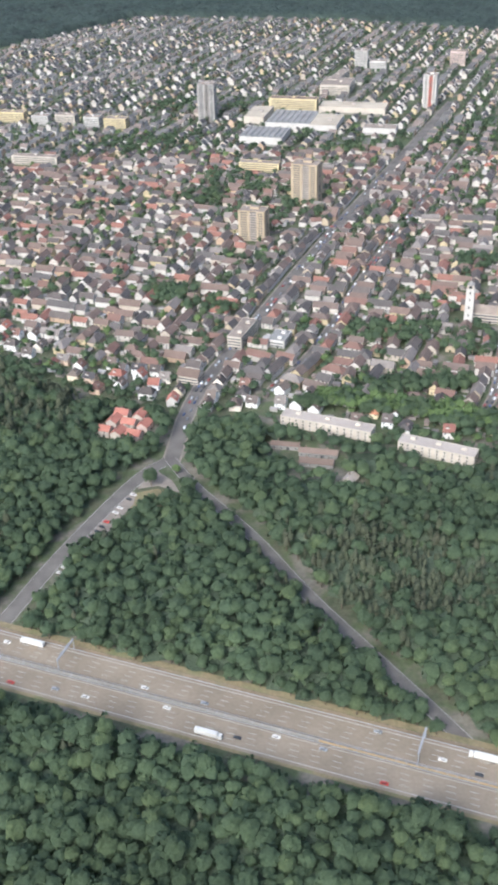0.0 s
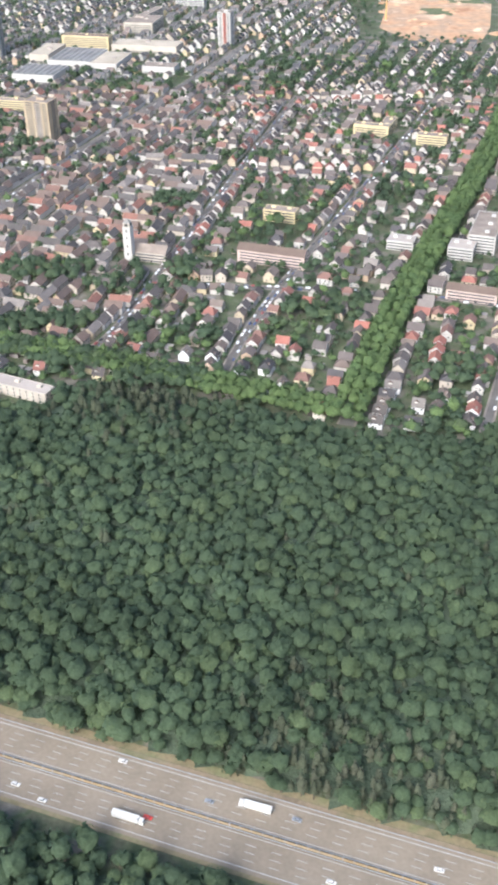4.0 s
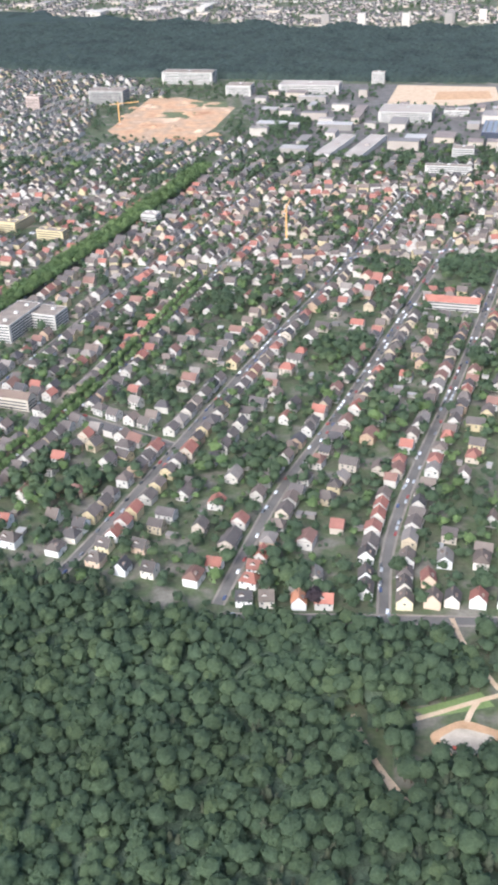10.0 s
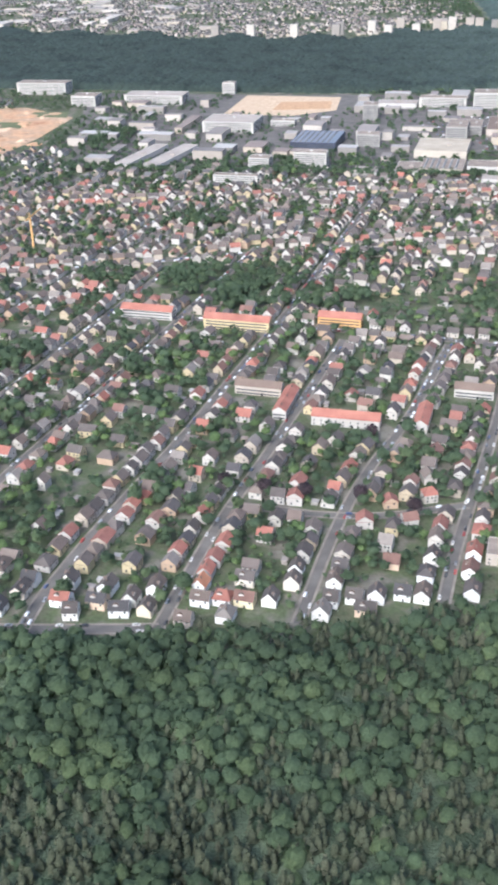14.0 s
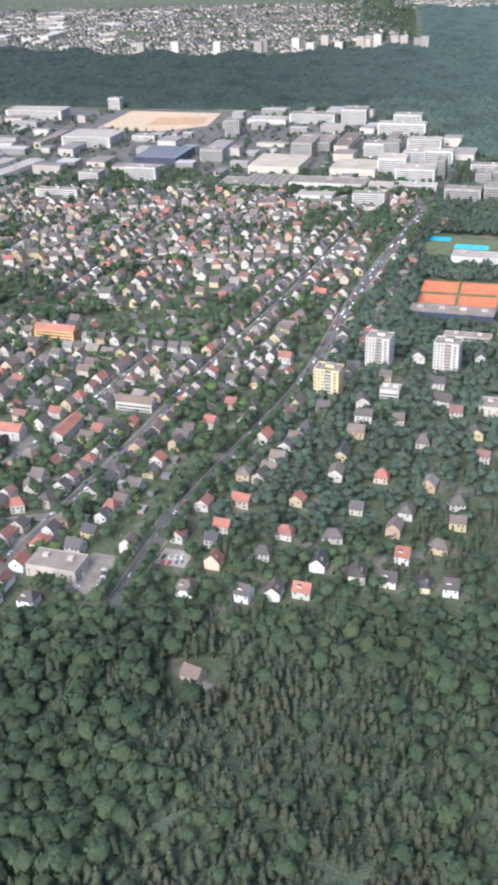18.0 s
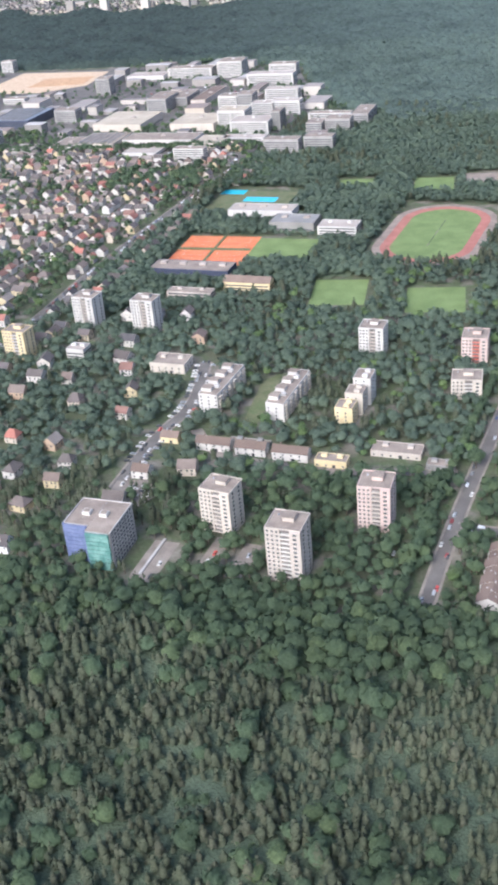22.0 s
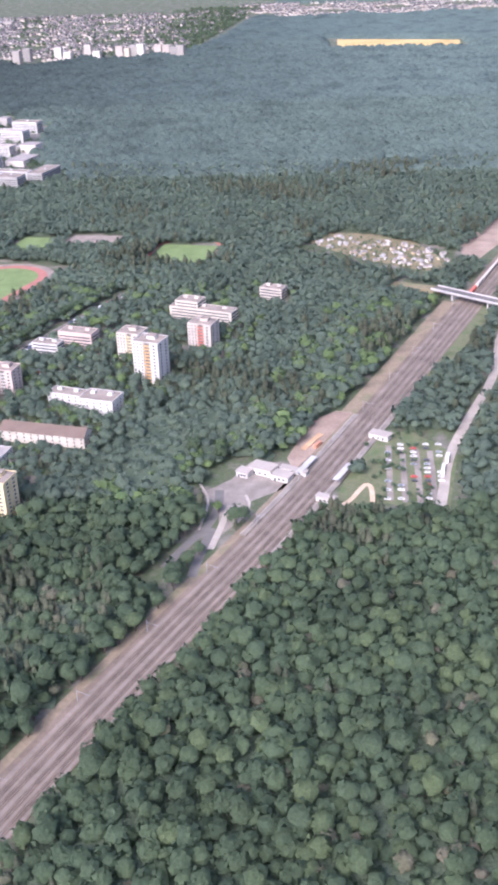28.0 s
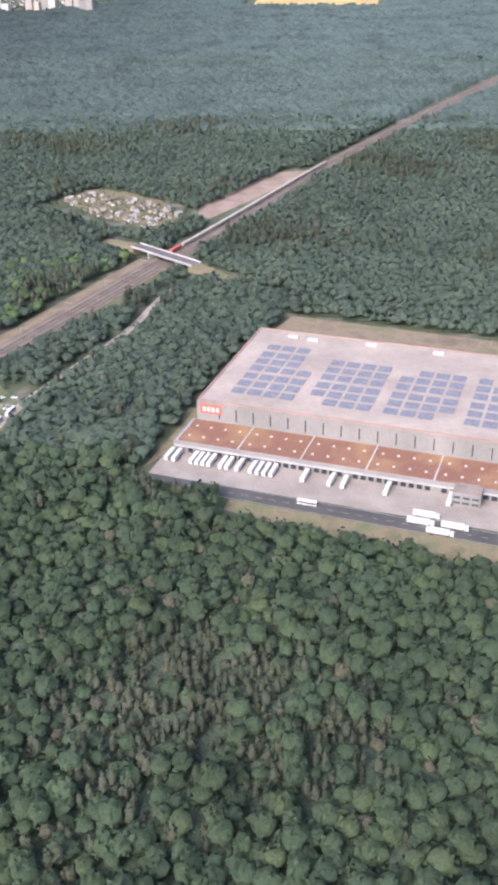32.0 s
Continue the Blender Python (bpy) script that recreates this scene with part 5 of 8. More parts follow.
# building site, crane, allotments, gravel area, far field
take(1035, 1930, 210, 330, -14, 2)
s = Shape()
s.prism([(919, 1850), (953, 1762), (1065, 1723), (1105, 1843), (1142, 2019), (1034, 2139), (973, 2137)], 0, 0.3, EARTH)
structure("building_site", s, "wide bare orange earth of a building site", "building site")
structure("earthworks", Shape().prism([(1427, 2006), (1500, 1985), (1555, 1969), (1640, 2010), (1662, 2143), (1475, 2198)], 0, 0.3, SAND), "levelled sandy ground with earthworks in front of the woods", "building site")
structure("earthworks", Shape().prism([(1520, 2030), (1630, 2025), (1640, 2100), (1540, 2110)], 0, 0.6, ORANGE_SAND), "ochre soil spread over the levelled ground", "building site")
structure("earthworks", Shape().prism([(995, 1950), (1055, 1930), (1070, 1985), (1010, 1995)], 0, 0.5, ROUGH), "weedy green patch on the building site", "building site")
structure("earthworks", Shape().prism([(1060, 2040), (1130, 2020), (1125, 2075), (1050, 2090)], 0, 0.5, ROUGH), "overgrown corner of the building site", "building site")
take(1550, 2080, 250, 230, -14, 2)
for i in range(26):
    x, y, r = rng.uniform(940, 1130), rng.uniform(1790, 2080), rng.uniform(6, 16)
    part_of = thing("earth_mound", "mound of orange earth on the building site", "earth mound", x, y, 0.2, rng.uniform(0, 180), "earth mounds")
    part("slope", Shape().rod(0, 0, 0, r, rng.uniform(1.5, 4.0), EARTH, 0.35, 10), part_of)


def crane(x, y, h, turn, label):
    c = thing("tower_crane", label, "crane", x, y, 0, turn)
    part("base", Shape().box(0, 0, 0, 5, 5, 1.2, CONCRETE), c)
    part("mast", Shape().box(0, 0, 1.2, 2.0, 2.0, h, ORANGE), c)
    part("jib", Shape().box(16, 0, h + 1.2, 44, 1.3, 1.3, ORANGE), c)
    part("counter_jib", Shape().box(-9, 0, h + 1.2, 12, 1.3, 1.0, ORANGE), c)
    part("ballast", Shape().box(-13.5, 0, h - 1.0, 2.6, 1.8, 2.2, CONCRETE), c)
    part("cab", Shape().box(1.6, -1.2, h - 0.8, 1.6, 1.4, 2.0, WHITE), c)
    part("top", Shape().rod(0, 0, h + 2.5, 0.9, 6, ORANGE, 0.1, 4), c)


crane(1202, 1206, 36, 80, "orange tower crane between the houses")
crane(935, 1900, 34, 20, "orange tower crane on the building site")
take(1202, 1206, 16, 16, 0, 2)
structure("gravel_area", Shape().prism([(2700, 1075), (2770, 1200), (2830, 1315), (2768, 1300), (2700, 1180)], 0, 0.1, GRIT), "bare pinkish gravel area beside the railway", "bare ground")
take(2765, 1195, 60, 250, -27, 2)
structure("allotment_ground", Shape().prism([(2523, 1190), (2578, 1120), (2678, 1040), (2693, 1060), (2643, 1200), (2558, 1225)], 0, 0.1, MEADOW), "patchwork ground of allotment gardens", "garden")
take(2609, 1126, 184, 112, -38, 2)
structure("corn_field", Shape().prism([(2640, 3180), (2990, 3120), (3010, 3330), (2650, 3450)], 0, 0.5, CORN), "ripe yellow corn field far behind the woods", "field")
structure("meadow", Shape().prism([(2778, 742), (3100, 650), (3125, 716), (2812, 816)], 0, 0.06, VERGE), "dry brownish meadow behind the warehouse", "meadow")
take(2955, 730, 340, 84, -16.5, 2)

# ---------------------------------------------------------------- the distribution warehouse
WT = -16.0
WH_ROOF = mat("bright_membrane_roof", [(0.36, 0.295, 0.24), (0.43, 0.355, 0.29)], 0.85, "", 0.03, 0.25, 0.12)
RUST_EDGE = mat("rust_coloured_trim", [(0.34, 0.22, 0.17), (0.40, 0.27, 0.21)], 0.8, "", 0.05, 0.6, 0.15)
wh = thing("warehouse", "huge pale-roofed warehouse with grey walls and solar panels", "warehouse", 2752.7, 607.7, 0, WT)
part("wall", Shape().box(170, 66, 0, 340, 132, 22, CLAD), wh)
part("roof", Shape().box(170, 66, 22, 337, 129, 0.25, WH_ROOF), wh, "pale pinkish membrane roof")
s = Shape()
for bx, by, bw, bd in ((170, 0.6, 340, 1.2), (170, 131.4, 340, 1.2), (0.6, 66, 1.2, 132)):
    s.box(bx, by, 22, bw, bd, 0.9, RUST_EDGE)
part("parapet", s, wh)
part("low_wall", Shape().box(166, -16.2, 0, 340, 32.4, 8, CLAD), wh)
for i in range(8):
    part("low_roof", Shape().box(-1.5 + 42 * i + 21, -16.2, 8, 41, 31.0, 0.3, SEDUM), wh, "brown planted low roof")
    part("joint", Shape().box(-1.5 + 42 * i, -16.2, 8, 0.9, 31.5, 0.7, CONCRETE), wh)
    for a in range(4):
        for b in range(2):
            part("rooflight", Shape().box(4 + 42 * i + a * 10, -24 + b * 14, 8.3, 1.5, 1.5, 0.5, WHITE), wh)
for i in range(28):
    part("wall_post", Shape().box(16 + 12 * i, -0.25, 10.5, 0.6, 0.5, 8.0, DARK), wh)
sign = part("sign", Shape().box(10, -0.35, 13.6, 15.5, 0.5, 6.6, RED), wh, "red rectangular sign with pale shapes")
for q in (-4.4, -1.4, 1.8, 5.0):
    part("sign_mark", Shape().box(10 + q, -0.7, 15.2, 2.2, 0.2, 3.4, WHITE), sign)
# solar fields on the roof
for col in range(20):
    for row in range(7):
        if (row == 6 and col > 2) or (col % 5 == 3 and row == 5) or (col == 3 and row > 3) or (col % 7 == 4 and row == 0):
            continue
        px, py = 22 + col * 11.5 + (col // 4) * 6.5, 22 + row * 12.3 + (row // 3) * 1.5
        s = Shape()
        pts, faces = [], []
        for k in range(4):
            q, n = py - 4.4 + k * 2.2, 6 * k
            pts += [(px - 4.7, q, 22.5), (px + 4.7, q, 22.5), (px + 4.7, q + 1.9, 22.9), (px - 4.7, q + 1.9, 22.9), (px - 4.7, q + 1.9, 22.5), (px + 4.7, q + 1.9, 22.5)]
            faces += [(n, n + 1, n + 2, n + 3), (n + 3, n + 2, n + 5, n + 4)] + ([(n - 2, n - 1, n + 1, n)] if k else [])
        s.poly(pts, faces, SOLAR)
        part("solar_panel", s, wh)
for q, r in ((30, 122), (46, 120), (90, 124), (140, 123), (200, 121)):
    part("roof_plant", Shape().box(q, r, 22.2, 8, 4, 1.6, WHITE), wh)
# loading doors
door = Shape().box(0, -0.1, 0.9, 3.2, 0.5, 3.6, DARK).mesh("loading_door")
for i in range(52):
    if i % 11 != 10:
        part("loading_door", door, wh, m=pose(8 + i * 5.0, -32.5, 0))
part("dock_beam", Shape().box(166, -33.2, 4.7, 338, 1.8, 0.7, CONCRETE), wh)
off = thing("gate_office", "small grey gate office with strip windows at the loading yard", "office", 2923, 521, 0, WT)
part("wall", Shape().box(0, 0, 0, 17, 13, 8.2, CLAD), off)
part("roof", Shape().box(0, 0, 8.2, 16, 12, 0.3, FELT), off)
for z in (1.2, 4.8):
    for q in (-5.5, 0, 5.5):
        part("window", Shape().box(q, -6.55, z, 4.0, 0.15, 1.4, PANE), off)


def from_wh(a, b):
    c, q = math.cos(radians(WT)), math.sin(radians(WT))
    return 2752.7 + c * a - q * b, 607.7 + q * a + c * b


take(*from_wh(160, 36), 352, 216, WT, 2)
structure("loading_yard", Shape().prism([from_wh(-8, -64), from_wh(340, -64), from_wh(340, -31), from_wh(-8, -31)], 0, 0.14, YARD), "pale concrete loading yard", "yard")
structure("perimeter_road", Shape().prism([from_wh(-6, -31), from_wh(-6, 140), from_wh(-12, 140), from_wh(-14, -60)], 0, 0.10, MEADOW), "dry strip round the warehouse", "verge")
HAUL = [from_wh(-4, -70), from_wh(60, -71), from_wh(150, -72), from_wh(340, -74)]
s = Shape()
ribbon(s, HAUL, 13, 0.10, NEW_ROAD)
ribbon(s, HAUL, 0.3, 0.115, MARK, 6.0)
ribbon(s, HAUL, 0.3, 0.115, MARK, -6.0)
for x, y, h in along(HAUL, 9.0):
    s.box(x, y, 0.105, 4.0, 0.25, 0.012, MARK, h)
structure("road", s, "dark asphalt access road beside the yard", "road")
take_line(HAUL, 17, 2)
structure("verge", Shape().prism([from_wh(52, -90), from_wh(110, -98), from_wh(340, -112), from_wh(340, -80), from_wh(52, -78)], 0, 0.07, MEADOW), "dry grass bank beside the access road", "verge")
take(*from_wh(200, -92), 300, 30, WT, 2)
take(*from_wh(20, -66), 60, 30, WT, 2)

# ---------------------------------------------------------------- vehicles


def vehicle(kind, paint, label, long=4.4):
    """A car, van, lorry or coach, built once at the origin, nose to +x."""
    t = thing(kind, label, kind.replace("_", " "))
    w = 1.8 if kind == "car" else 2.5
    if kind == "car":
        part("body", Shape().box(0, 0, 0.3, long, w, 0.55, paint).box(0.3, 0, 0.85, long * 0.9, w * 0.96, 0.1, paint, 0, 0.95).box(0, 0, 0.05, long * 0.86, w * 0.9, 0.26, RUBBER), t)
        part("cabin", Shape().box(-0.2, 0, 0.92, long * 0.56, w * 0.9, 0.5, PANE, 0, 0.8).box(-0.2, 0, 1.42, long * 0.44, w * 0.7, 0.05, paint), t)
        spots, r = (-1.35, 1.35), 0.33
    elif kind == "lorry":
        part("trailer", Shape().box(-1.2, 0, 1.1, 13.2, 2.55, 2.8, paint), t)
        part("cab", Shape().box(6.9, 0, 0.6, 2.2, 2.45, 2.7, paint, 0, 0.92).box(7.95, 0, 1.9, 0.15, 2.1, 0.9, PANE), t)
        spots, r = (-5.5, -4.2, 4.4, 6.9), 0.5
    elif kind == "semitrailer":
        part("box", Shape().box(0, 0, 1.1, 13.4, 2.55, 2.8, paint), t)
        part("support_legs", Shape().box(3.6, 0, 0, 0.2, 2.0, 1.1, GREY_METAL), t)
        spots, r = (-5.2, -3.9), 0.5
    else:
        part("body", Shape().box(0, 0, 0.5, 12, 2.5, 2.7, paint).box(0, 0, 3.2, 11.4, 2.2, 0.15, paint), t)
        part("window_band", Shape().box(0, 0, 1.6, 11.2, 2.54, 1.0, PANE).box(6.0, 0, 1.2, 0.06, 2.2, 1.5, PANE), t)
        spots, r = (-3.6, 3.8), 0.5
    if kind == "car":
        return t
    for q in spots:
        for sgn in (-1, 1):
            m = pose(q, sgn * w * 0.46, r, 90)
            part("wheel", Shape().rod(0, 0, -0.12, r, 0.24, RUBBER, 1, 8), t, m=m)
    return t


CARS = [vehicle("car", p, l) for p, l in ((BODY_WHITE, "white car parked at the kerb"), (BODY_DARK, "black car parked at the kerb"), (BODY_GREY, "silver car parked at the kerb"), (BODY_RED, "red car parked at the kerb"))]
FAST = [vehicle("car", p, l) for p, l in ((BODY_WHITE, "white car on the motorway"), (BODY_DARK, "black car on the motorway"), (BODY_GREY, "silver car on the motorway"), (BODY_RED, "red car on the motorway"))]
LORRY = vehicle("lorry", BODY_WHITE, "white box lorry on the motorway")
TRAILER = vehicle("semitrailer", BODY_WHITE, "white semitrailer parked at the loading yard")
YARD_LORRY = vehicle("lorry", BODY_WHITE, "white articulated lorry waiting on the access road")
BUS = vehicle("bus", BODY_WHITE, "white coach beside the road")
used = set()


def park(ob, x, y, z, turn, group):
    """The first copy is the thing itself."""
    if ob.name not in used:
        used.add(ob.name)
        ob.matrix_basis = scaled(pose(x, y, z, 0, 0, turn))
        ob["group"] = group
        return ob
    return tagged(copy_thing(ob, scaled(pose(x, y, z, 0, 0, turn))), group=group)


def on_motorway(ob, x, shift, back):
    c, q = math.cos(radians(-20.1)), math.sin(radians(-20.1))
    park(ob, x - q * shift, motorway_y(x) + c * shift, 0.1, -20.1 + 180 * back, "motorway traffic")


for x, shift in ((238, 16), (492, 16.3), (690, 12)):
    on_motorway(LORRY, x, shift, 1)
for x, shift in ((358, -16), (640, -12.5), (880, -16)):
    on_motorway(LORRY, x, shift, 0)
for i in range(34):
    up = rng.random() < 0.5
    lane = rng.choice([5.0, 8.7, 12.5, 16.3])
    on_motorway(FAST[rng.choice(4, p=[0.4, 0.25, 0.2, 0.15])], 140 + i * 21 + rng.uniform(-6, 6), lane if up else -lane, 1 if up else 0)
for name, line in STREETS.items():
    for side in (-1, 1):
        for x, y, h in along(line, 7.5, rng.uniform(0, 7)):
            if y < 720 and x > 300 and rng.random() < (0.13 if name in "cdefghij" else 0.4 if name == "k" else 0.06):
                c, q = math.cos(radians(h)), math.sin(radians(h))
                park(CARS[rng.choice(4, p=[0.4, 0.25, 0.27, 0.08])], x - q * side * 3.0, y + c * side * 3.0, 0.06, h + (180 if side > 0 else 0), "cars along the streets")
for i in range(5):
    for j in range(14):
        if rng.random() < 0.62:
            x, y = 2572 + i * 9.0 + j * 0.5, 574 + j * 6.0
            park(CARS[rng.choice(4, p=[0.45, 0.25, 0.22, 0.08])], x, y, 0.08, -8 + rng.uniform(-3, 3), "cars in the station car park")
for i, (x, y, h) in enumerate(along(FORK_L[6:26], 6.2)):
    if 540 < y < 650 and rng.random() < 0.8:
        park(CARS[rng.choice(4, p=[0.35, 0.35, 0.25, 0.05])], x + 9 * math.sin(radians(h)) * -1, y + 9 * math.cos(radians(h)), 0.06, h + 90, "cars at the forest road")
for i in range(26):
    x, y = 1921 + rng.uniform(-3, 16) + (i // 13) * 4, 548 + rng.uniform(-8, 12)
    park(CARS[rng.choice(4, p=[0.4, 0.3, 0.25, 0.05])], x, y, 0.16, -17 + rng.uniform(-3, 3) + 90 * (i % 2), "cars on the tenants' car park") if i % 3 else None
for x, y, h in along(STREETS["k"], 5.0):
    for o in (-6.5, 6.5):
        if y > 575 and rng.random() < 0.6:
            park(CARS[rng.choice(4, p=[0.4, 0.3, 0.25, 0.05])], x - math.sin(radians(h)) * o, y + math.cos(radians(h)) * o, 0.06, h + 90, "cars along the shopping street")
for i in range(20):
    x, y = (1631 + 14 * (i % 2) + rng.normal(0, 0.4), 502 + 4.2 * (i // 2)) if i < 12 else (1681 + 4 * (i % 4), 530 + 6 * (i // 16) + rng.normal(0, 0.3))
    park(CARS[rng.choice(4, p=[0.4, 0.3, 0.25, 0.05])], x, y, 0.15, -17 + 90 * (i >= 12) + rng.uniform(-4, 4), "cars between the villas")
for px, py in ((1950, 458), (1954, 470), (1982, 470), (1986, 478), (1990, 486), (2000, 462), (2006, 474), (2080, 478), (2086, 480), (2090, 470), (2215, 472), (2222, 469), (2236, 464), (2262, 457), (2270, 455), (2290, 446), (2180, 484), (2300, 450)):
    park(CARS[rng.choice(4, p=[0.45, 0.2, 0.25, 0.1])], px, py, 0.14, 74 + rng.uniform(-4, 4), "cars on the estate")
for a in (-3, 2, 14, 18, 22, 26, 34, 38, 45, 54, 58.5, 63, 67.5, 88, 105, 113.5, 140, 178):
    x, y = from_wh(a, -41)
    park(TRAILER, x, y, 0.14, WT - 90, "semitrailers at the loading docks")
for x, y in ((2897, 502), (2893, 494.5), (2912, 490), (2903, 484)):
    park(YARD_LORRY, x, y, 0.12, WT, "lorries on the access road")
x, y = from_wh(98, -70)
park(BUS, x, y, 0.12, WT, "coaches")
for px, py in ((2613, 612), (2618, 628)):
    park(BUS, px, py, 0.08, 78, "coaches")

# ---------------------------------------------------------------- town houses


def house(w, d, e, r, hip, label, tile=None, walls=None):
    """A detached house with eaves, chimney, door, windows and dormers."""
    t = thing("house", label, "house")
    part("wall", Shape().gable(w, d, e, r, walls or WALL, hip=hip), t)
    part("roof", Shape().roof(w, d, e, r, tile or TILE, hip=hip), t)
    part("chimney", Shape().box(w * 0.18, d * 0.1, e + r * 0.55, 0.7, 0.7, r * 0.45 + 1.0, BROWN_TILE), t)
    part("door", Shape().box(w * 0.05, -d / 2 - 0.05, 0, 1.1, 0.12, 2.1, DARK), t)
    for q in (-0.3, 0.32):
        part("window", WINDOW, t, m=pose(q * w, -d / 2, 3.4))
    if hip > 0.45:
        part("window", WINDOW, t, m=pose(w / 2, 0, 3.9, 0, 0, 90))
    part("dormer", Shape().gable(1.9, 3.2, 1.5, 0.7, WHITE).roof(1.9, 3.2, 1.5, 0.7, BROWN_TILE, over=0.2), t, m=pose(-w * 0.14, -d * 0.22, e + r * 0.25, 0, 0, 90))
    return t


KINDS = [
    (house(10, 9, 5.4, 4.4, 0.5, "rendered family house with a steep tiled gable roof"), 10, 9),
    (house(12, 9.5, 5.8, 3.8, 0.5, "wide rendered house with tiled gable roof and dormer"), 12, 9.5),
    (house(9, 10, 6.0, 4.8, 0.5, "narrow rendered house with a steep gable"), 9, 10),
    (house(11, 10, 5.6, 4.0, 0.22, "rendered villa with a tiled hipped roof"), 11, 10),
    (house(13, 10, 6.4, 4.2, 0.3, "large rendered villa under a half-hipped roof"), 13, 10),
    (house(10, 9, 5.2, 4.6, 0.5, "rendered house with a bright orange tiled roof", ORANGE_TILE), 10, 9),
    (house(11, 9, 5.6, 4.2, 0.5, "white house with a red tiled roof", RED_TILE, WHITE), 11, 9),
]
PLACES = []
FRONTS = []


def place_row(line, side, off, lot, ridge, chance=1.0, low=0.0, high=1e9):
    """Houses along one side of a street."""
    for x, y, h in along(line, 1.5, rng.uniform(0, 6)):
        c, q = math.cos(radians(h)), math.sin(radians(h))
        k = rng.choice(7, p=[0.26, 0.24, 0.20, 0.14, 0.1, 0.02, 0.04])
        flip = rng.random() < 0.4
        w, d = KINDS[k][1], KINDS[k][2]
        o = off + rng.uniform(-0.8, 1.6)
        px, py = x - q * side * o, y + c * side * o
        if py < edge(px) + 4 or not low < py < high or rng.random() > chance:
            continue
        turn = h + (180 if side < 0 else 0) + (0 if ridge != flip else 90) + rng.uniform(-2.5, 2.5)
        if is_free(px, py, w + lot * 0.8, d + 0.6, turn):
            take(px, py, w + 0.6, d + 0.6, turn)
            PLACES.append((px, py, turn, k, rng.uniform(0.94, 1.12)))




def set_house(x, y, k, turn):
    take(x, y, KINDS[k][1] + 0.6, KINDS[k][2] + 0.6, turn)
    FRONTS.append((x, y))
    PLACES.append((x, y, turn, k, 1.0))


# the row that faces the forest, house by house, then the villas
for i, (x, y) in enumerate(((1257, 490), (1269, 491), (1284, 489), (1300, 488), (1337, 494), (1359, 491), (1379, 493), (1421, 490), (1434, 490), (1462, 488), (1498, 485), (1512, 487), (1525, 487), (1541, 489), (1447, 488), (1582, 488))):
    set_house(x, y, (2, 0, 2, 0, 1, 1, 0, 1, 3, 0)[i % 10], 73 if i < 4 else -17 + 90 * (i % 3 == 0))
for i, (x, y) in enumerate(((989, 569), (1021, 558), (1049, 544), (1067, 534), (1085, 530), (1113, 521), (1148, 516), (969, 576))):
    set_house(x, y, (4, 3, 3, 0, 2)[i % 5], -22 + 90 * (i % 2))
for i, (x, y) in enumerate(((1733, 491), (1751, 493), (1768, 493), (1802, 509), (1820, 503), (1840, 497), (1856, 493), (1779, 522), (1759, 558), (1797, 635), (1829, 630), (1861, 617), (1808, 588), (1830, 559), (1872, 565), (1803, 665), (1906, 657), (1731, 638))):
    set_house(x, y, (2, 1, 6, 4, 0, 3)[i % 6], -17 + 90 * (i % 2) + (i * 7 % 11) - 5)
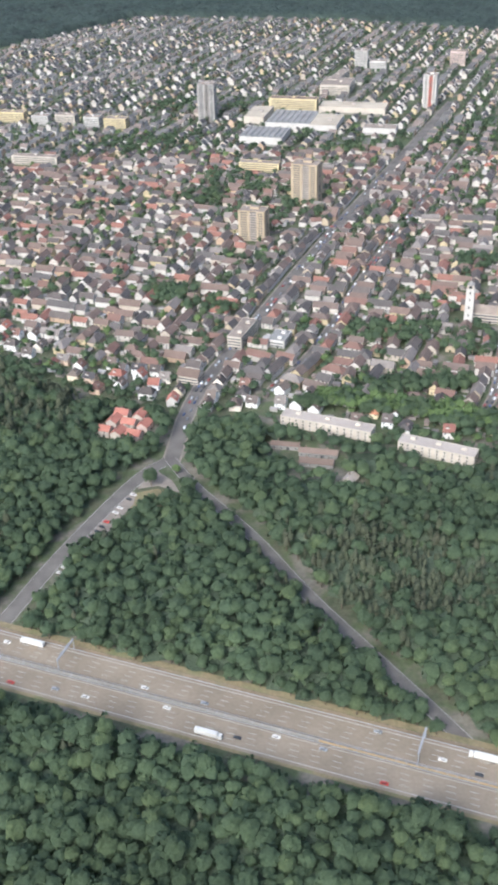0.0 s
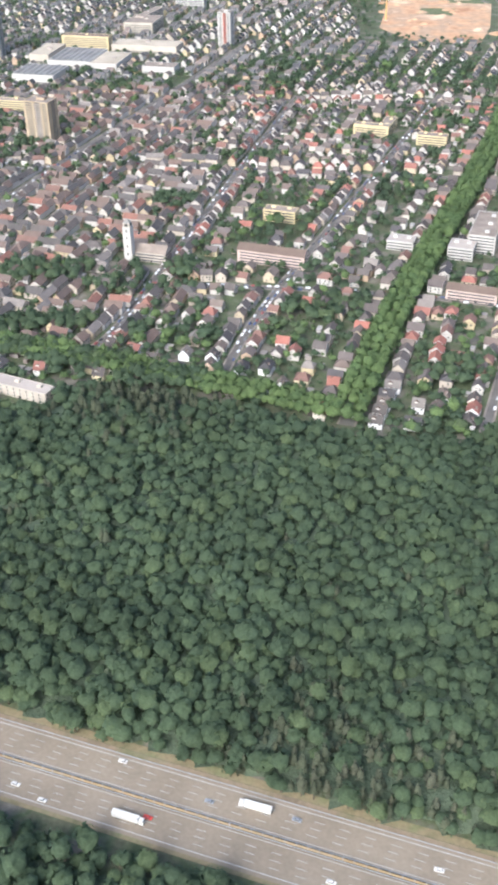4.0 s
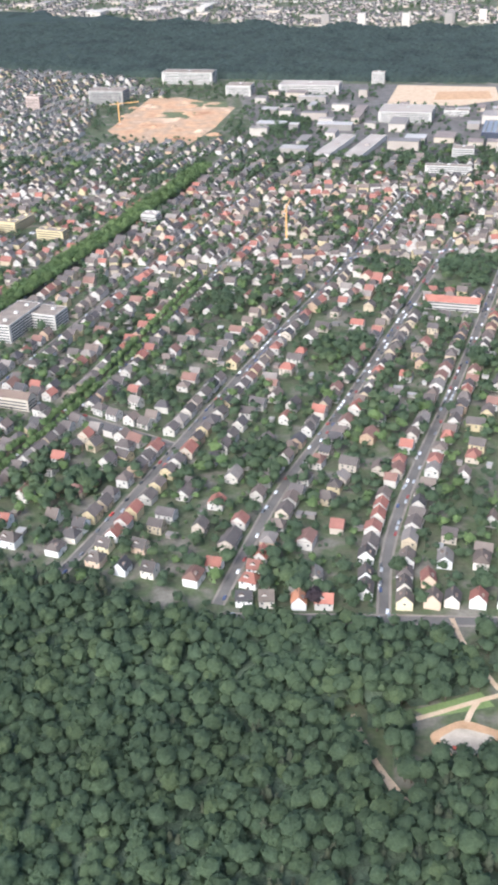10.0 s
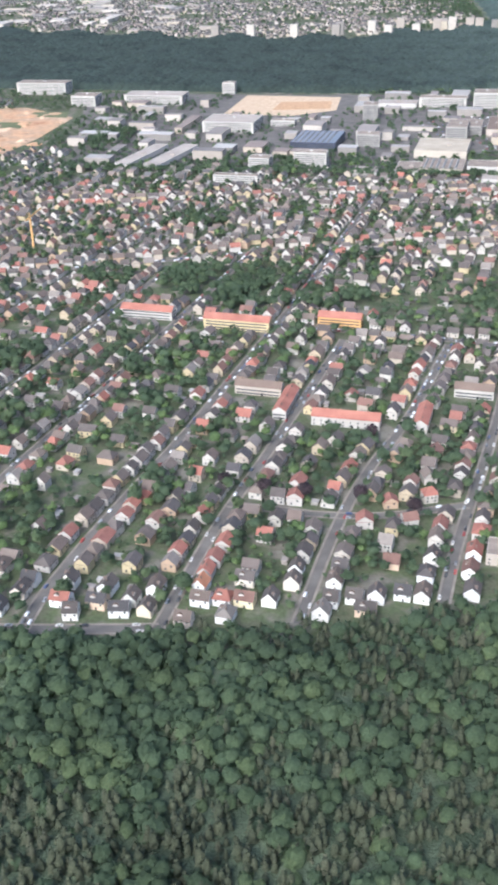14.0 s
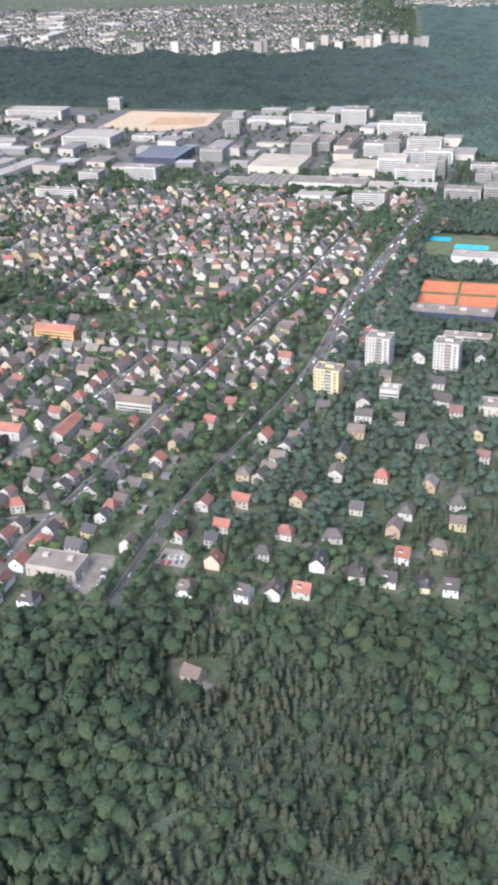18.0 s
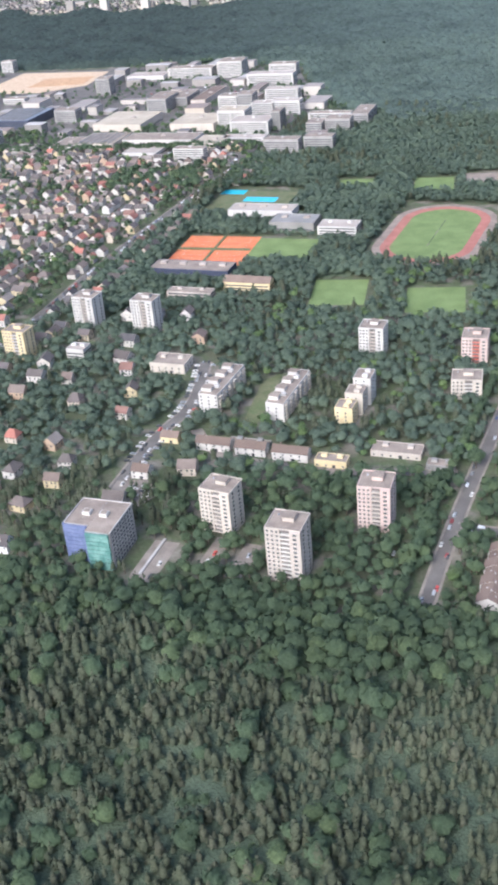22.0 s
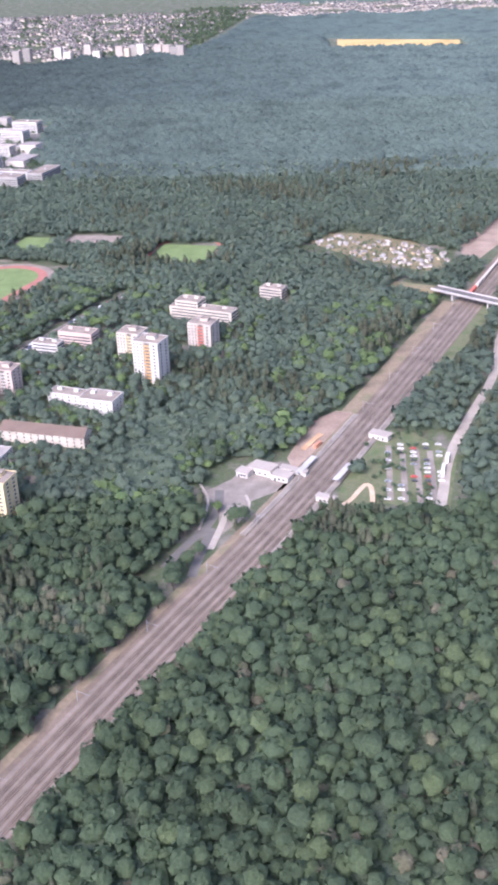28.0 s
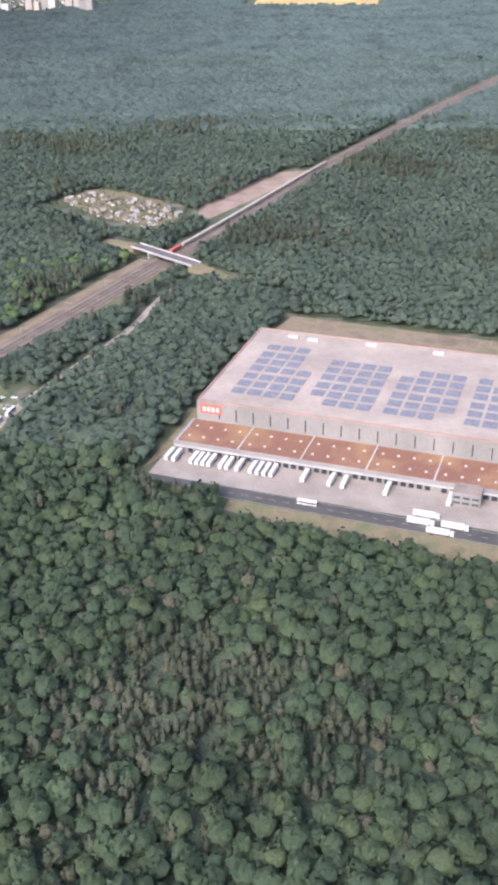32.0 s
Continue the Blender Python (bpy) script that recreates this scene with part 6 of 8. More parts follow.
# terraces of the row-house estate
for n, (x, y, L) in enumerate(((2143, 441, 54), (2184, 433, 50), (2223, 423, 48), (2261, 405, 42), (2171, 519, 50), (2209, 507, 52), (2247, 494, 50), (2287, 484, 48))):
    t = thing("terrace", ("terrace of row houses under a brown tiled roof", "terrace of white row houses with a reddish-brown roof")[n % 2], "terrace", x, y, 0, -17, "row houses of the estate")
    units = 7
    u = L / units
    for i in range(units):
        q, sh = -L / 2 + u * (i + 0.5), (0.6 if i % 2 else -0.6)
        hh = 5.2 + 0.5 * ((i * 3 + n) % 3)
        m = pose(sh, q, 0, 0, 0, 90)
        part("wall", Shape().gable(u, 13, hh, 3.4, YELLOW if i == 0 and n in (4, 7) else WHITE), t, m=m)
        part("roof", Shape().roof(u, 13, hh, 3.4, RED_TILE if n == 4 and i == 1 else BROWN_TILE, over=0.3), t, m=m)
        for a, b in ((-3.4, 1.2), (3.2, -1.0))[:1 + (i + n) % 2]:
            part("skylight", Shape().box(0, 0, 0, 0.9, 0.9, 0.2, CONCRETE), t, m=m @ pose(b * 0.5, a, hh + 3.4 * (1 - abs(a) / 6.5) + 0.22, 30 * (1 if a < 0 else -1)))
        part("window", WIDE_WINDOW, t, m=pose(sh + 6.5, q, 1.0, 0, 0, 90))
        part("window", WINDOW, t, m=pose(sh + 6.5, q, 3.4, 0, 0, 90))
        part("door", Shape().box(sh - 6.55, q, 0, 0.12, 1.0, 2.1, DARK), t)
        part("chimney", Shape().box(sh + 0.6, q + u * 0.42, hh + 2.6, 0.6, 0.6, 1.6, WHITE), t)
    part("window", WINDOW, t, m=pose(-2, -L / 2, 1.2))
    part("window", WINDOW, t, m=pose(2, -L / 2, 3.6))
    take(x, y, 17, L + 3, -17, 2)
    c, q = math.cos(radians(73)), math.sin(radians(73))
    ends = [(x + 9.6 * q + c * k * L / 2, y - 9.6 * c + q * k * L / 2) for k in (-1.0, 1.1)]
    structure("path", ribbon(Shape(), ends, 2.4, 0.11 + 0.004 * n, PLAZA), "pale paved path beside the row houses", "path")
    take_line(ends, 3, 2)
    g = thing("garage_row", "low row of garages with a flat grey roof", "garage", x + (14 if n < 4 else 10), y + (22 if n < 4 else -L / 2 - 6), 0, -17, "garages of the estate")
    part("wall", Shape().box(0, 0, 0, 16, 5.5, 2.5, WHITE), g)
    part("roof", Shape().box(0, 0, 2.5, 16.4, 5.9, 0.25, FELT), g)
    for k in range(5):
        part("door", Shape().box(-6.4 + 3.2 * k, -2.8, 0, 2.5, 0.1, 2.1, CLAD), g)
    take(x + (14 if n < 4 else 10), y + (22 if n < 4 else -L / 2 - 6), 18, 8, -17, 2)

take(1425, 1060, 118, 108, -17, 1)
# rows of houses along every street, first the quarter beside the forest
for name, line in STREETS.items():
    if name in ("row", "k", "l"):
        continue
    for side in (-1, 1):
        off = {"main": 15, "avenue": 21, "front": 13}.get(name, 12.0)
        if name == "front" and side < 0:
            continue
        place_row(line, side, off, 4.6 if name in "cdefghij" else 3.2, name not in "dg", 0.8 if name in ("main", "side", "church") else 0.62, high=1500)
        place_row(line, side, off + 24, 5.0, name in "dg", 0.22 if line[0][0] < 600 else 0.11 if line[0][0] > 1380 or line[0][0] < 1100 else 0.05, high=1500)
# villas in the leafy quarter
for i in range(300):
    x, y = rng.uniform(1670, 1965), rng.uniform(520, 860)
    if x < 1672 + (y - 480) * 0.33 + 16 or len([p for p in PLACES if abs(p[0] - x) < 24 and abs(p[1] - y) < 21]):
        continue
    k, turn = rng.choice([1, 3, 4, 2]), -17 + rng.choice([0, 90]) + rng.uniform(-14, 14)
    if y > edge(x) + 6 and is_free(x, y, KINDS[k][1] + 6, KINDS[k][2] + 6, turn):
        take(x + 1, y - 6, 13, 20, -17)
        PLACES.append((x, y, turn, k, rng.uniform(0.95, 1.2)))
# houses left of the main street and round the first blocks
for i in range(9000):
    x, y = (rng.uniform(-300, 1960) if i % 2 else rng.uniform(-200, 640)), rng.uniform(600, 1480)
    if x > 1648 + (y - 480) * 0.335 or y < edge(x) + 6:
        continue
    k, turn = rng.choice(7, p=[0.26, 0.24, 0.20, 0.14, 0.1, 0.02, 0.04]), -18 + rng.choice([0, 90]) + rng.uniform(-5, 5)
    if x > 620 and rng.random() < ((0.90 if y < 800 else 0.8 if y < 1150 else 0.5) - (0.22 if (x > 1400 and y > 640) or x < 1130 else 0)):
        continue
    if is_free(x, y, KINDS[k][1] + 2.6, KINDS[k][2] + 2.6, turn):
        take(x, y, KINDS[k][1], KINDS[k][2], turn)
        PLACES.append((x, y, turn, k, rng.uniform(0.85, 1.15)))

PLACES.sort(key=lambda p: p[1] - float(edge(p[0])))
NEAR, REST = PLACES[:232], PLACES[232:]
first = {}
for x, y, turn, k, size in NEAR:
    src = KINDS[k][0]
    m = scaled(pose(x, y, 0, 0, 0, turn))
    if k not in first:
        first[k] = True
        src.matrix_basis = m
        src["group"] = "houses near the forest"
    else:
        tagged(copy_thing(src, m), group="houses near the forest")


def many(name, label, category, template, spots, material, smooth=False):
    """One joined mesh of many alike pieces. template: points as factors of width, depth, eaves and rise; spots: x, y, turn, w, d, e, r."""
    V, F = template
    P = np.asarray(spots, dtype=np.float64)
    c, s = np.cos(np.radians(P[:, 2]))[:, None], np.sin(np.radians(P[:, 2]))[:, None]
    lx = V[None, :, 0] * P[:, 3:4] + V[None, :, 1]
    ly = V[None, :, 2] * P[:, 4:5] + V[None, :, 3]
    lz = V[None, :, 4] * P[:, 5:6] + V[None, :, 5] * P[:, 6:7] + V[None, :, 6]
    pts = np.stack([P[:, 0:1] + c * lx - s * ly, P[:, 1:2] + s * lx + c * ly, lz], axis=2).reshape(-1, 3)
    faces = (F[None] + (np.arange(len(P)) * len(V))[:, None, None]).reshape(-1, F.shape[1])
    ob = new(name, mesh_of(name, pts, faces, material, smooth))
    return tagged(ob, label, category, kind="stuff")


def wall_template(hip):
    v = [(a, 0, b, 0, z, 0, 0) for z in (0, 1) for a, b in ((-0.5, -0.5), (0.5, -0.5), (0.5, 0.5), (-0.5, 0.5))] + [(-hip, 0, 0, 0, 1, 1, 0), (hip, 0, 0, 0, 1, 1, 0)]
    f = [(0, 1, 5), (0, 5, 4), (2, 3, 7), (2, 7, 6), (1, 2, 6), (1, 6, 5), (3, 0, 4), (3, 4, 7), (5, 6, 9), (7, 4, 8)]
    return np.array(v, dtype=float), np.array(f)


def roof_template(hip):
    v = []
    for q in (0.25, 0.0):
        v += [(-0.5, -0.4, -0.5, -0.5, 1, 0, q - 0.4), (0.5, 0.4, -0.5, -0.5, 1, 0, q - 0.4), (0.5, 0.4, 0.5, 0.5, 1, 0, q - 0.4), (-0.5, -0.4, 0.5, 0.5, 1, 0, q - 0.4), (-hip, -0.4 if hip > 0.45 else 0, 0, 0, 1, 1, q), (hip, 0.4 if hip > 0.45 else 0, 0, 0, 1, 1, q)]
    f = ([] if hip > 0.45 else [(1, 2, 5), (3, 0, 4)]) + [(0, 1, 5), (0, 5, 4), (2, 3, 4), (2, 4, 5), (0, 6, 7), (0, 7, 1), (1, 7, 8), (1, 8, 2), (2, 8, 9), (2, 9, 3), (3, 9, 6), (3, 6, 0)]
    return np.array(v, dtype=float), np.array(f)


BOX = (np.array([(a, 0, b, 0, z, 0, 0) for z in (0, 1) for a, b in ((-0.5, -0.5), (0.5, -0.5), (0.5, 0.5), (-0.5, 0.5))], dtype=float), np.array([(0, 1, 5, 4), (1, 2, 6, 5), (2, 3, 7, 6), (3, 0, 4, 7), (4, 5, 6, 7)]))
LID = (np.array([(a, k * 0.3, b, l * 0.3, 1, 0, z) for z in (0, 0.3) for a, b, k, l in ((-0.5, -0.5, -1, -1), (0.5, -0.5, 1, -1), (0.5, 0.5, 1, 1), (-0.5, 0.5, -1, 1))], dtype=float), np.array([(0, 1, 5, 4), (1, 2, 6, 5), (2, 3, 7, 6), (3, 0, 4, 7), (4, 5, 6, 7)]))
# each opening: one dark box set into the wall, on all four sides
PANES = []
for sx, sy, tall in ((-0.28, -0.5, 0), (0.28, -0.5, 0), (-0.28, -0.5, 2.6), (0.05, -0.5, 2.6), (0.3, -0.5, 2.6), (0.5, -0.2, 0), (0.5, 0.25, 2.4), (-0.5, 0.2, 0), (-0.5, -0.2, 2.4)):
    PANES.append((sx, sy, tall))


def pane_template():
    v, f = [], []
    for sx, sy, tall in PANES:
        n = len(v)
        front = abs(sy) == 0.5
        for z in (1.0 + tall, 2.5 + tall):
            for a, b in ((-1, -1), (1, -1), (1, 1), (-1, 1)):
                v.append((sx, a * (0.7 if front else 0.06), sy, b * (0.06 if front else 0.7), 0, 0, z))
        f += [tuple(n + i for i in q) for q in ((0, 1, 5, 4), (1, 2, 6, 5), (2, 3, 7, 6), (3, 0, 4, 7), (4, 5, 6, 7))]
    return np.array(v, dtype=float), np.array(f)


rest = [(x, y, t, KINDS[k][1] * q, KINDS[k][2] * q, rng.uniform(5.0, 7.0), rng.uniform(3.0, 4.6), k) for x, y, t, k, q in REST]

# the close-built quarters further back
for line_at in np.arange(-1400, 2300, 54.0):
    for u, v in [(line_at + q, w) for q in (-11.5, 11.5, 34.0) for w in np.arange(1000, 2300, 12.4)]:
        block_no = int((v + 0.2 * line_at) // 150)
        if (v + 0.2 * line_at) % 150 < 13 or rng.random() < 0.07:
            continue
        inner = u - line_at > 20
        if inner and (line_at * 7 + block_no * 13) % 5 > (3.2 if line_at < 500 else 1.2):
            continue
        uu, vv = u + rng.normal(0, 0.7), v + rng.normal(0, 0.9)
        x, y = uu + 0.36 * (vv - 500), vv - 0.30 * uu + 330
        if not (1000 < y < 2680) or x < -520:
            continue
        top = np.interp(x, [-520, -176, 95, 567, 899, 1248, 1300], [2100, 2300, 2660, 2560, 2370, 1720, 1600])
        if x > 1180:
            top = min(top, 1600 - 0.22 * (x - 1250))
        if y > top or x > 1640 + (y - 480) * 0.335:
            continue
        if y > 1725 and 880 < x < 1180 and y < 2140:
            continue
        turn = 70 + (90 if (line_at * 3 + block_no * 5 + inner) % 7 < 2.5 else 0) + rng.normal(0, 1.5)
        w, d = rng.uniform(9, 11.5), rng.uniform(8, 10.5)
        if is_free(x, y, w, d, turn):
            take(x, y, w, d, turn)
            rest.append((x, y, turn, w, d, rng.uniform(4.8, 8.5), rng.uniform(2.6, 4.6), 0))
# trading estate: small halls and offices
flat = []
for i in range(420):
    x, y = rng.uniform(1180, 2090), rng.uniform(1430, 2200)
    if y < 1570 - 0.2 * (x - 1250) + 25 or y > np.interp(x, [1180, 1646, 1850, 2043, 2090], [2270, 2150, 2130, 2020, 1700]) or (x < 1180 and y < 2100):
        continue
    w, d, turn = rng.uniform(14, 60), rng.uniform(12, 34), -16 + rng.choice([0, 90])
    if is_free(x, y, w + 6, d + 6, turn):
        take(x, y, w + 2, d + 2, turn)
        flat.append((x, y, turn, w, d, rng.uniform(5, 15), 0))
# sheds and garages behind the houses
sheds = []
for i in range(16000):
    x, y = rng.uniform(-100, 1980), rng.uniform(480, 1500)
    if y < edge(x) + 8 or x > 1648 + (y - 480) * 0.335:
        continue
    w, d, turn = rng.uniform(3, 8) * (1.0 if y < 1200 else 1.4), rng.uniform(3, 5.5) * (1.0 if y < 1200 else 1.3), -18 + rng.choice([0, 90]) + rng.uniform(-4, 4)
    if len(sheds) < 2800 and (x < 640 or y > 1200 or rng.random() < 0.12) and is_free(x, y, w + 1, d + 1, turn):
        take(x, y, w, d, turn)
        sheds.append((x, y, turn, w, d, rng.uniform(2.3, 3.4), 0))
# allotment huts
huts = []
for i in range(420):
    a, b = rng.uniform(-86, 84), rng.uniform(-42, 42)
    if abs(b) < 44 - 0.16 * abs(a) and math.sin(a * 0.21) + math.sin(b * 0.33 + a * 0.08) > -0.55 and rng.random() < 0.42:
        huts.append((2613 + 0.79 * a + 0.61 * b, 1135 - 0.61 * a + 0.79 * b, rng.uniform(0, 90), rng.uniform(2.4, 5), rng.uniform(2.4, 4), 2.2, 0.9))
# a second town far beyond the woods
far = []
for i in range(8200):
    x, y = rng.uniform(300, 2330) + rng.normal(0, 25), rng.uniform(3020, 4700)
    if y < np.interp(x, [300, 516, 1280, 1738, 2058, 2200, 2400], [3850, 3640, 3180, 3030, 3150, 3240, 4900]):
        continue
    if math.sin(x * 0.021 + y * 0.004) + math.sin(y * 0.017 - x * 0.006) < -0.9:
        continue
    if x > 1900 and rng.random() < (x - 1900) / 420:
        continue
    far.append((x, y, -20 + rng.choice([0, 90]) + rng.uniform(-9, 9), rng.uniform(8, 14), rng.uniform(8, 11), rng.uniform(5, 8), rng.uniform(2, 4)))
far_flat = [(x, y, -16 + rng.choice([0, 90]), rng.uniform(30, 90), rng.uniform(20, 50), rng.uniform(8, 15), 0) for x, y in zip(rng.uniform(400, 1400, 90), rng.uniform(3300, 4600, 90)) if y > np.interp(x, [300, 516, 1280, 1738], [3850, 3660, 3200, 3040])]
far_flat += [(x, y, -16, 22, 16, rng.uniform(26, 40), 0) for x, y in ((1735, 3060), (1752, 3120), (1880, 3060), (1960, 3075), (2052, 3160), (2075, 3150), (2125, 3150), (2150, 3140), (1500, 3110), (1400, 3130), (1620, 3080), (1842, 3120), (1925, 3135), (2022, 3098), (2040, 3100), (2180, 3070), (2198, 3066))]

OLD = lambda p: p[0] < 640 and p[1] < 1500
rest = [(*p[:3], p[3] * rng.uniform(1.1, 2.1), *p[4:]) if OLD(p) else p for p in rest]
for name, label, group, tile in (("town_houses", "close rows of rendered town houses with tiled roofs", [p for p in rest if not OLD(p) and p[1] < 1500], TILE_MANY), ("far_town_houses", "rendered houses with dark roofs far in the town", [p for p in rest if p[1] >= 1500], SLATE_MANY), ("old_town_houses", "old town houses with many red tiled roofs", [p for p in rest if OLD(p)], OLD_TILE)):
    gab, hipd = [p[:7] for i, p in enumerate(group) if i % 5], [p[:7] for i, p in enumerate(group) if i % 5 == 0]
    many(name, label, "houses", wall_template(0.5), gab, WALL_MANY)
    many(name + "_roofs", "tiled gable roofs of the town houses", "roofs", roof_template(0.5), gab, tile)
    many(name, label, "houses", wall_template(0.2), hipd, WALL_MANY)
    many(name + "_roofs", "tiled hipped roofs of the town houses", "roofs", roof_template(0.2), hipd, tile)
many("house_windows", "dark windows of the town houses", "windows", pane_template(), [p[:7] for p in rest if p[1] < 950], PANE)
many("trading_halls", "pale flat-roofed halls and offices", "halls", BOX, flat, HALL_MANY)
many("hall_roofs", "flat roofs of the trading estate", "roofs", LID, flat, FELT_MANY)
many("garden_sheds", "small sheds and garages in the gardens", "sheds", BOX, sheds, FELT_MANY)
many("shed_roofs", "flat roofs of sheds and garages", "roofs", LID, sheds, FELT_MANY)
many("allotment_huts", "small garden huts on the allotments", "huts", wall_template(0.5), huts, WALL_MANY)
many("hut_roofs", "pale roofs of the allotment huts", "roofs", roof_template(0.5), huts, FELT_MANY)
for i in range(1700):
    x, y = rng.uniform(2280, 3350), rng.uniform(4330, 5000)
    if math.sin(x * 0.021 + y * 0.004) + math.sin(y * 0.017 - x * 0.006) > -0.6:
        far.append((x, y, -20 + rng.choice([0, 90]) + rng.uniform(-9, 9), rng.uniform(8, 14), rng.uniform(8, 11), rng.uniform(5, 8), rng.uniform(2, 4)))
many("far_houses", "houses of a far town beyond the woods", "houses", wall_template(0.5), far, HALL_MANY)
many("far_roofs", "tiled roofs of a far town", "roofs", roof_template(0.5), far, SLATE_MANY)
many("far_halls", "pale halls and towers of a far town", "halls", BOX, far_flat, HALL_MANY)
# cars further back in the streets
lot = []
for name, line in STREETS.items():
    for side in (-1, 1):
        for x, y, h in along(line, 7.0):
            if (720 < y < 1400 and rng.random() < 0.45) or (y <= 720 and x > 500 and name not in ("front", "k") and rng.random() < (0.45 if name == "row" else 0.14)):
                lot.append((x - math.sin(radians(h)) * side * 2.2, y + math.cos(radians(h)) * side * 2.2, h, 4.3, 1.8, 1.45, 0))
lot += [(x, y, -16, 4.3, 1.8, 1.45, 0) for x, y in zip(rng.uniform(1750, 2000, 260), rng.uniform(1440, 1900, 260)) if not taken_at(np.array([x]), np.array([y]))[0]]
lot += [(x, y, rng.uniform(0, 90), 4.3, 1.8, 1.45, 0) for x, y in zip(rng.uniform(2290, 2350, 60), rng.uniform(775, 845, 60)) if not taken_at(np.array([x]), np.array([y]))[0]]
CARBOX = (np.array([(a, 0, b, 0, z, 0, 0) for z in (0.2, 0.62) for a, b in ((-0.5, -0.5), (0.5, -0.5), (0.5, 0.5), (-0.5, 0.5))] + [(a, 0, b, 0, 1.0, 0, 0) for a, b in ((-0.3, -0.42), (0.2, -0.42), (0.2, 0.42), (-0.3, 0.42))], dtype=float), np.array([(0, 1, 5, 4), (1, 2, 6, 5), (2, 3, 7, 6), (3, 0, 4, 7), (4, 5, 9, 8), (5, 6, 10, 9), (6, 7, 11, 10), (7, 4, 8, 11), (8, 9, 10, 11)]))
many("parked_cars", "many parked cars far along the streets", "cars", CARBOX, lot, CARS_MANY)

# ---------------------------------------------------------------- trees


def body(tall, r, wide, sides=7, rings=3, reach=0.70, lobes=None, rough=0.16):
    """The closed mass of a crown, a dome with bulges: its triangles and its rounded normals, corner by corner."""
    v, f = [], []
    for j in range(rings):
        up = -0.30 + 1.18 * j / rings
        flat = math.sqrt(1 - up * up)
        for i in range(sides):
            a = 2 * math.pi * (i + 0.5 * (j % 2)) / sides
            n = np.array((flat * math.cos(a), flat * math.sin(a), up))
            k = reach * r.uniform(1 - rough, 1 + rough)
            if lobes is not None:
                k += 0.30 * max(0.0, float((lobes @ n).max())) ** 5 - 0.12
            v.append((k * wide * n[0], k * wide * n[1], tall * (0.5 + 0.55 * k * n[2])))
    v.append((r.uniform(-0.1, 0.1), r.uniform(-0.1, 0.1), tall * (0.5 + 0.55 * reach)))
    for j in range(rings - 1):
        for i in range(sides):
            p, q = j * sides + i, j * sides + (i + 1) % sides
            f += [(p, q, q + sides), (p, q + sides, p + sides)]
    top = (rings - 1) * sides
    f += [(top + i, top + (i + 1) % sides, rings * sides) for i in range(sides)]
    v, f = np.array(v), np.array(f)
    flat_n = np.cross(v[f[:, 1]] - v[f[:, 0]], v[f[:, 2]] - v[f[:, 0]])
    soft = np.zeros_like(v)
    for k in range(3):
        np.add.at(soft, f[:, k], flat_n)
    out = v - np.array((0, 0, tall * 0.35))
    soft = soft / np.linalg.norm(soft, axis=1)[:, None] + 0.35 * out / np.linalg.norm(out, axis=1)[:, None]
    soft /= np.linalg.norm(soft, axis=1)[:, None]
    return v[f].reshape(-1, 3), soft[f].reshape(-1, 3)


def crown(leaves, tall, seed, wide=1.0, size=0.17, clumps=9, inner=(8, 4)):
    """A crown about 1 in radius, foot at z = 0: a mass with bulges of unequal size, and small leaf sprays that break its outline."""
    r = np.random.default_rng(seed)
    k = np.arange(clumps) + 0.5
    up = 1.0 - k / clumps * 1.15
    a = k * 2.39996 + r.uniform(-0.6, 0.6, clumps)
    flat = np.sqrt(np.clip(1 - up * up, 0, 1))
    lobes = np.stack([flat * np.cos(a), flat * np.sin(a), up], 1)
    V0, N0 = body(tall, r, wide, *inner, 0.74, lobes)
    own = r.integers(0, clumps, leaves)
    n = lobes[own] + r.normal(0, 0.42, (leaves, 3)) + np.array((0, 0, 0.1))
    n /= np.linalg.norm(n, axis=1)[:, None]
    c = n * (0.66 + 0.24 * np.clip((n @ lobes.T).max(1), 0, 1) ** 5 + r.uniform(-0.06, 0.20, leaves))[:, None]
    c = c * np.array((wide, wide, tall * 0.55)) + np.array((0, 0, tall * 0.5))
    face = n + r.normal(0, 0.45, (leaves, 3))
    face *= np.sign((face * n).sum(1))[:, None] / np.linalg.norm(face, axis=1)[:, None]
    t = np.cross(face, r.normal(size=(leaves, 3)))
    t /= np.linalg.norm(t, axis=1)[:, None]
    b = np.cross(face, t)
    s = size * r.uniform(0.6, 1.4, (leaves, 1))
    V = np.stack([c + s * t, c - 0.5 * s * t + 0.9 * s * b, c - 0.5 * s * t - 0.9 * s * b], 1).reshape(-1, 3)
    N = np.repeat(n + 0.2 * face, 3, 0)
    V, N = np.vstack([V0, V]), np.vstack([N0, N]) + np.array((0, 0, 0.55))
    return V, np.arange(len(V)).reshape(-1, 3), N / np.linalg.norm(N, axis=1)[:, None], len(V0) // 3


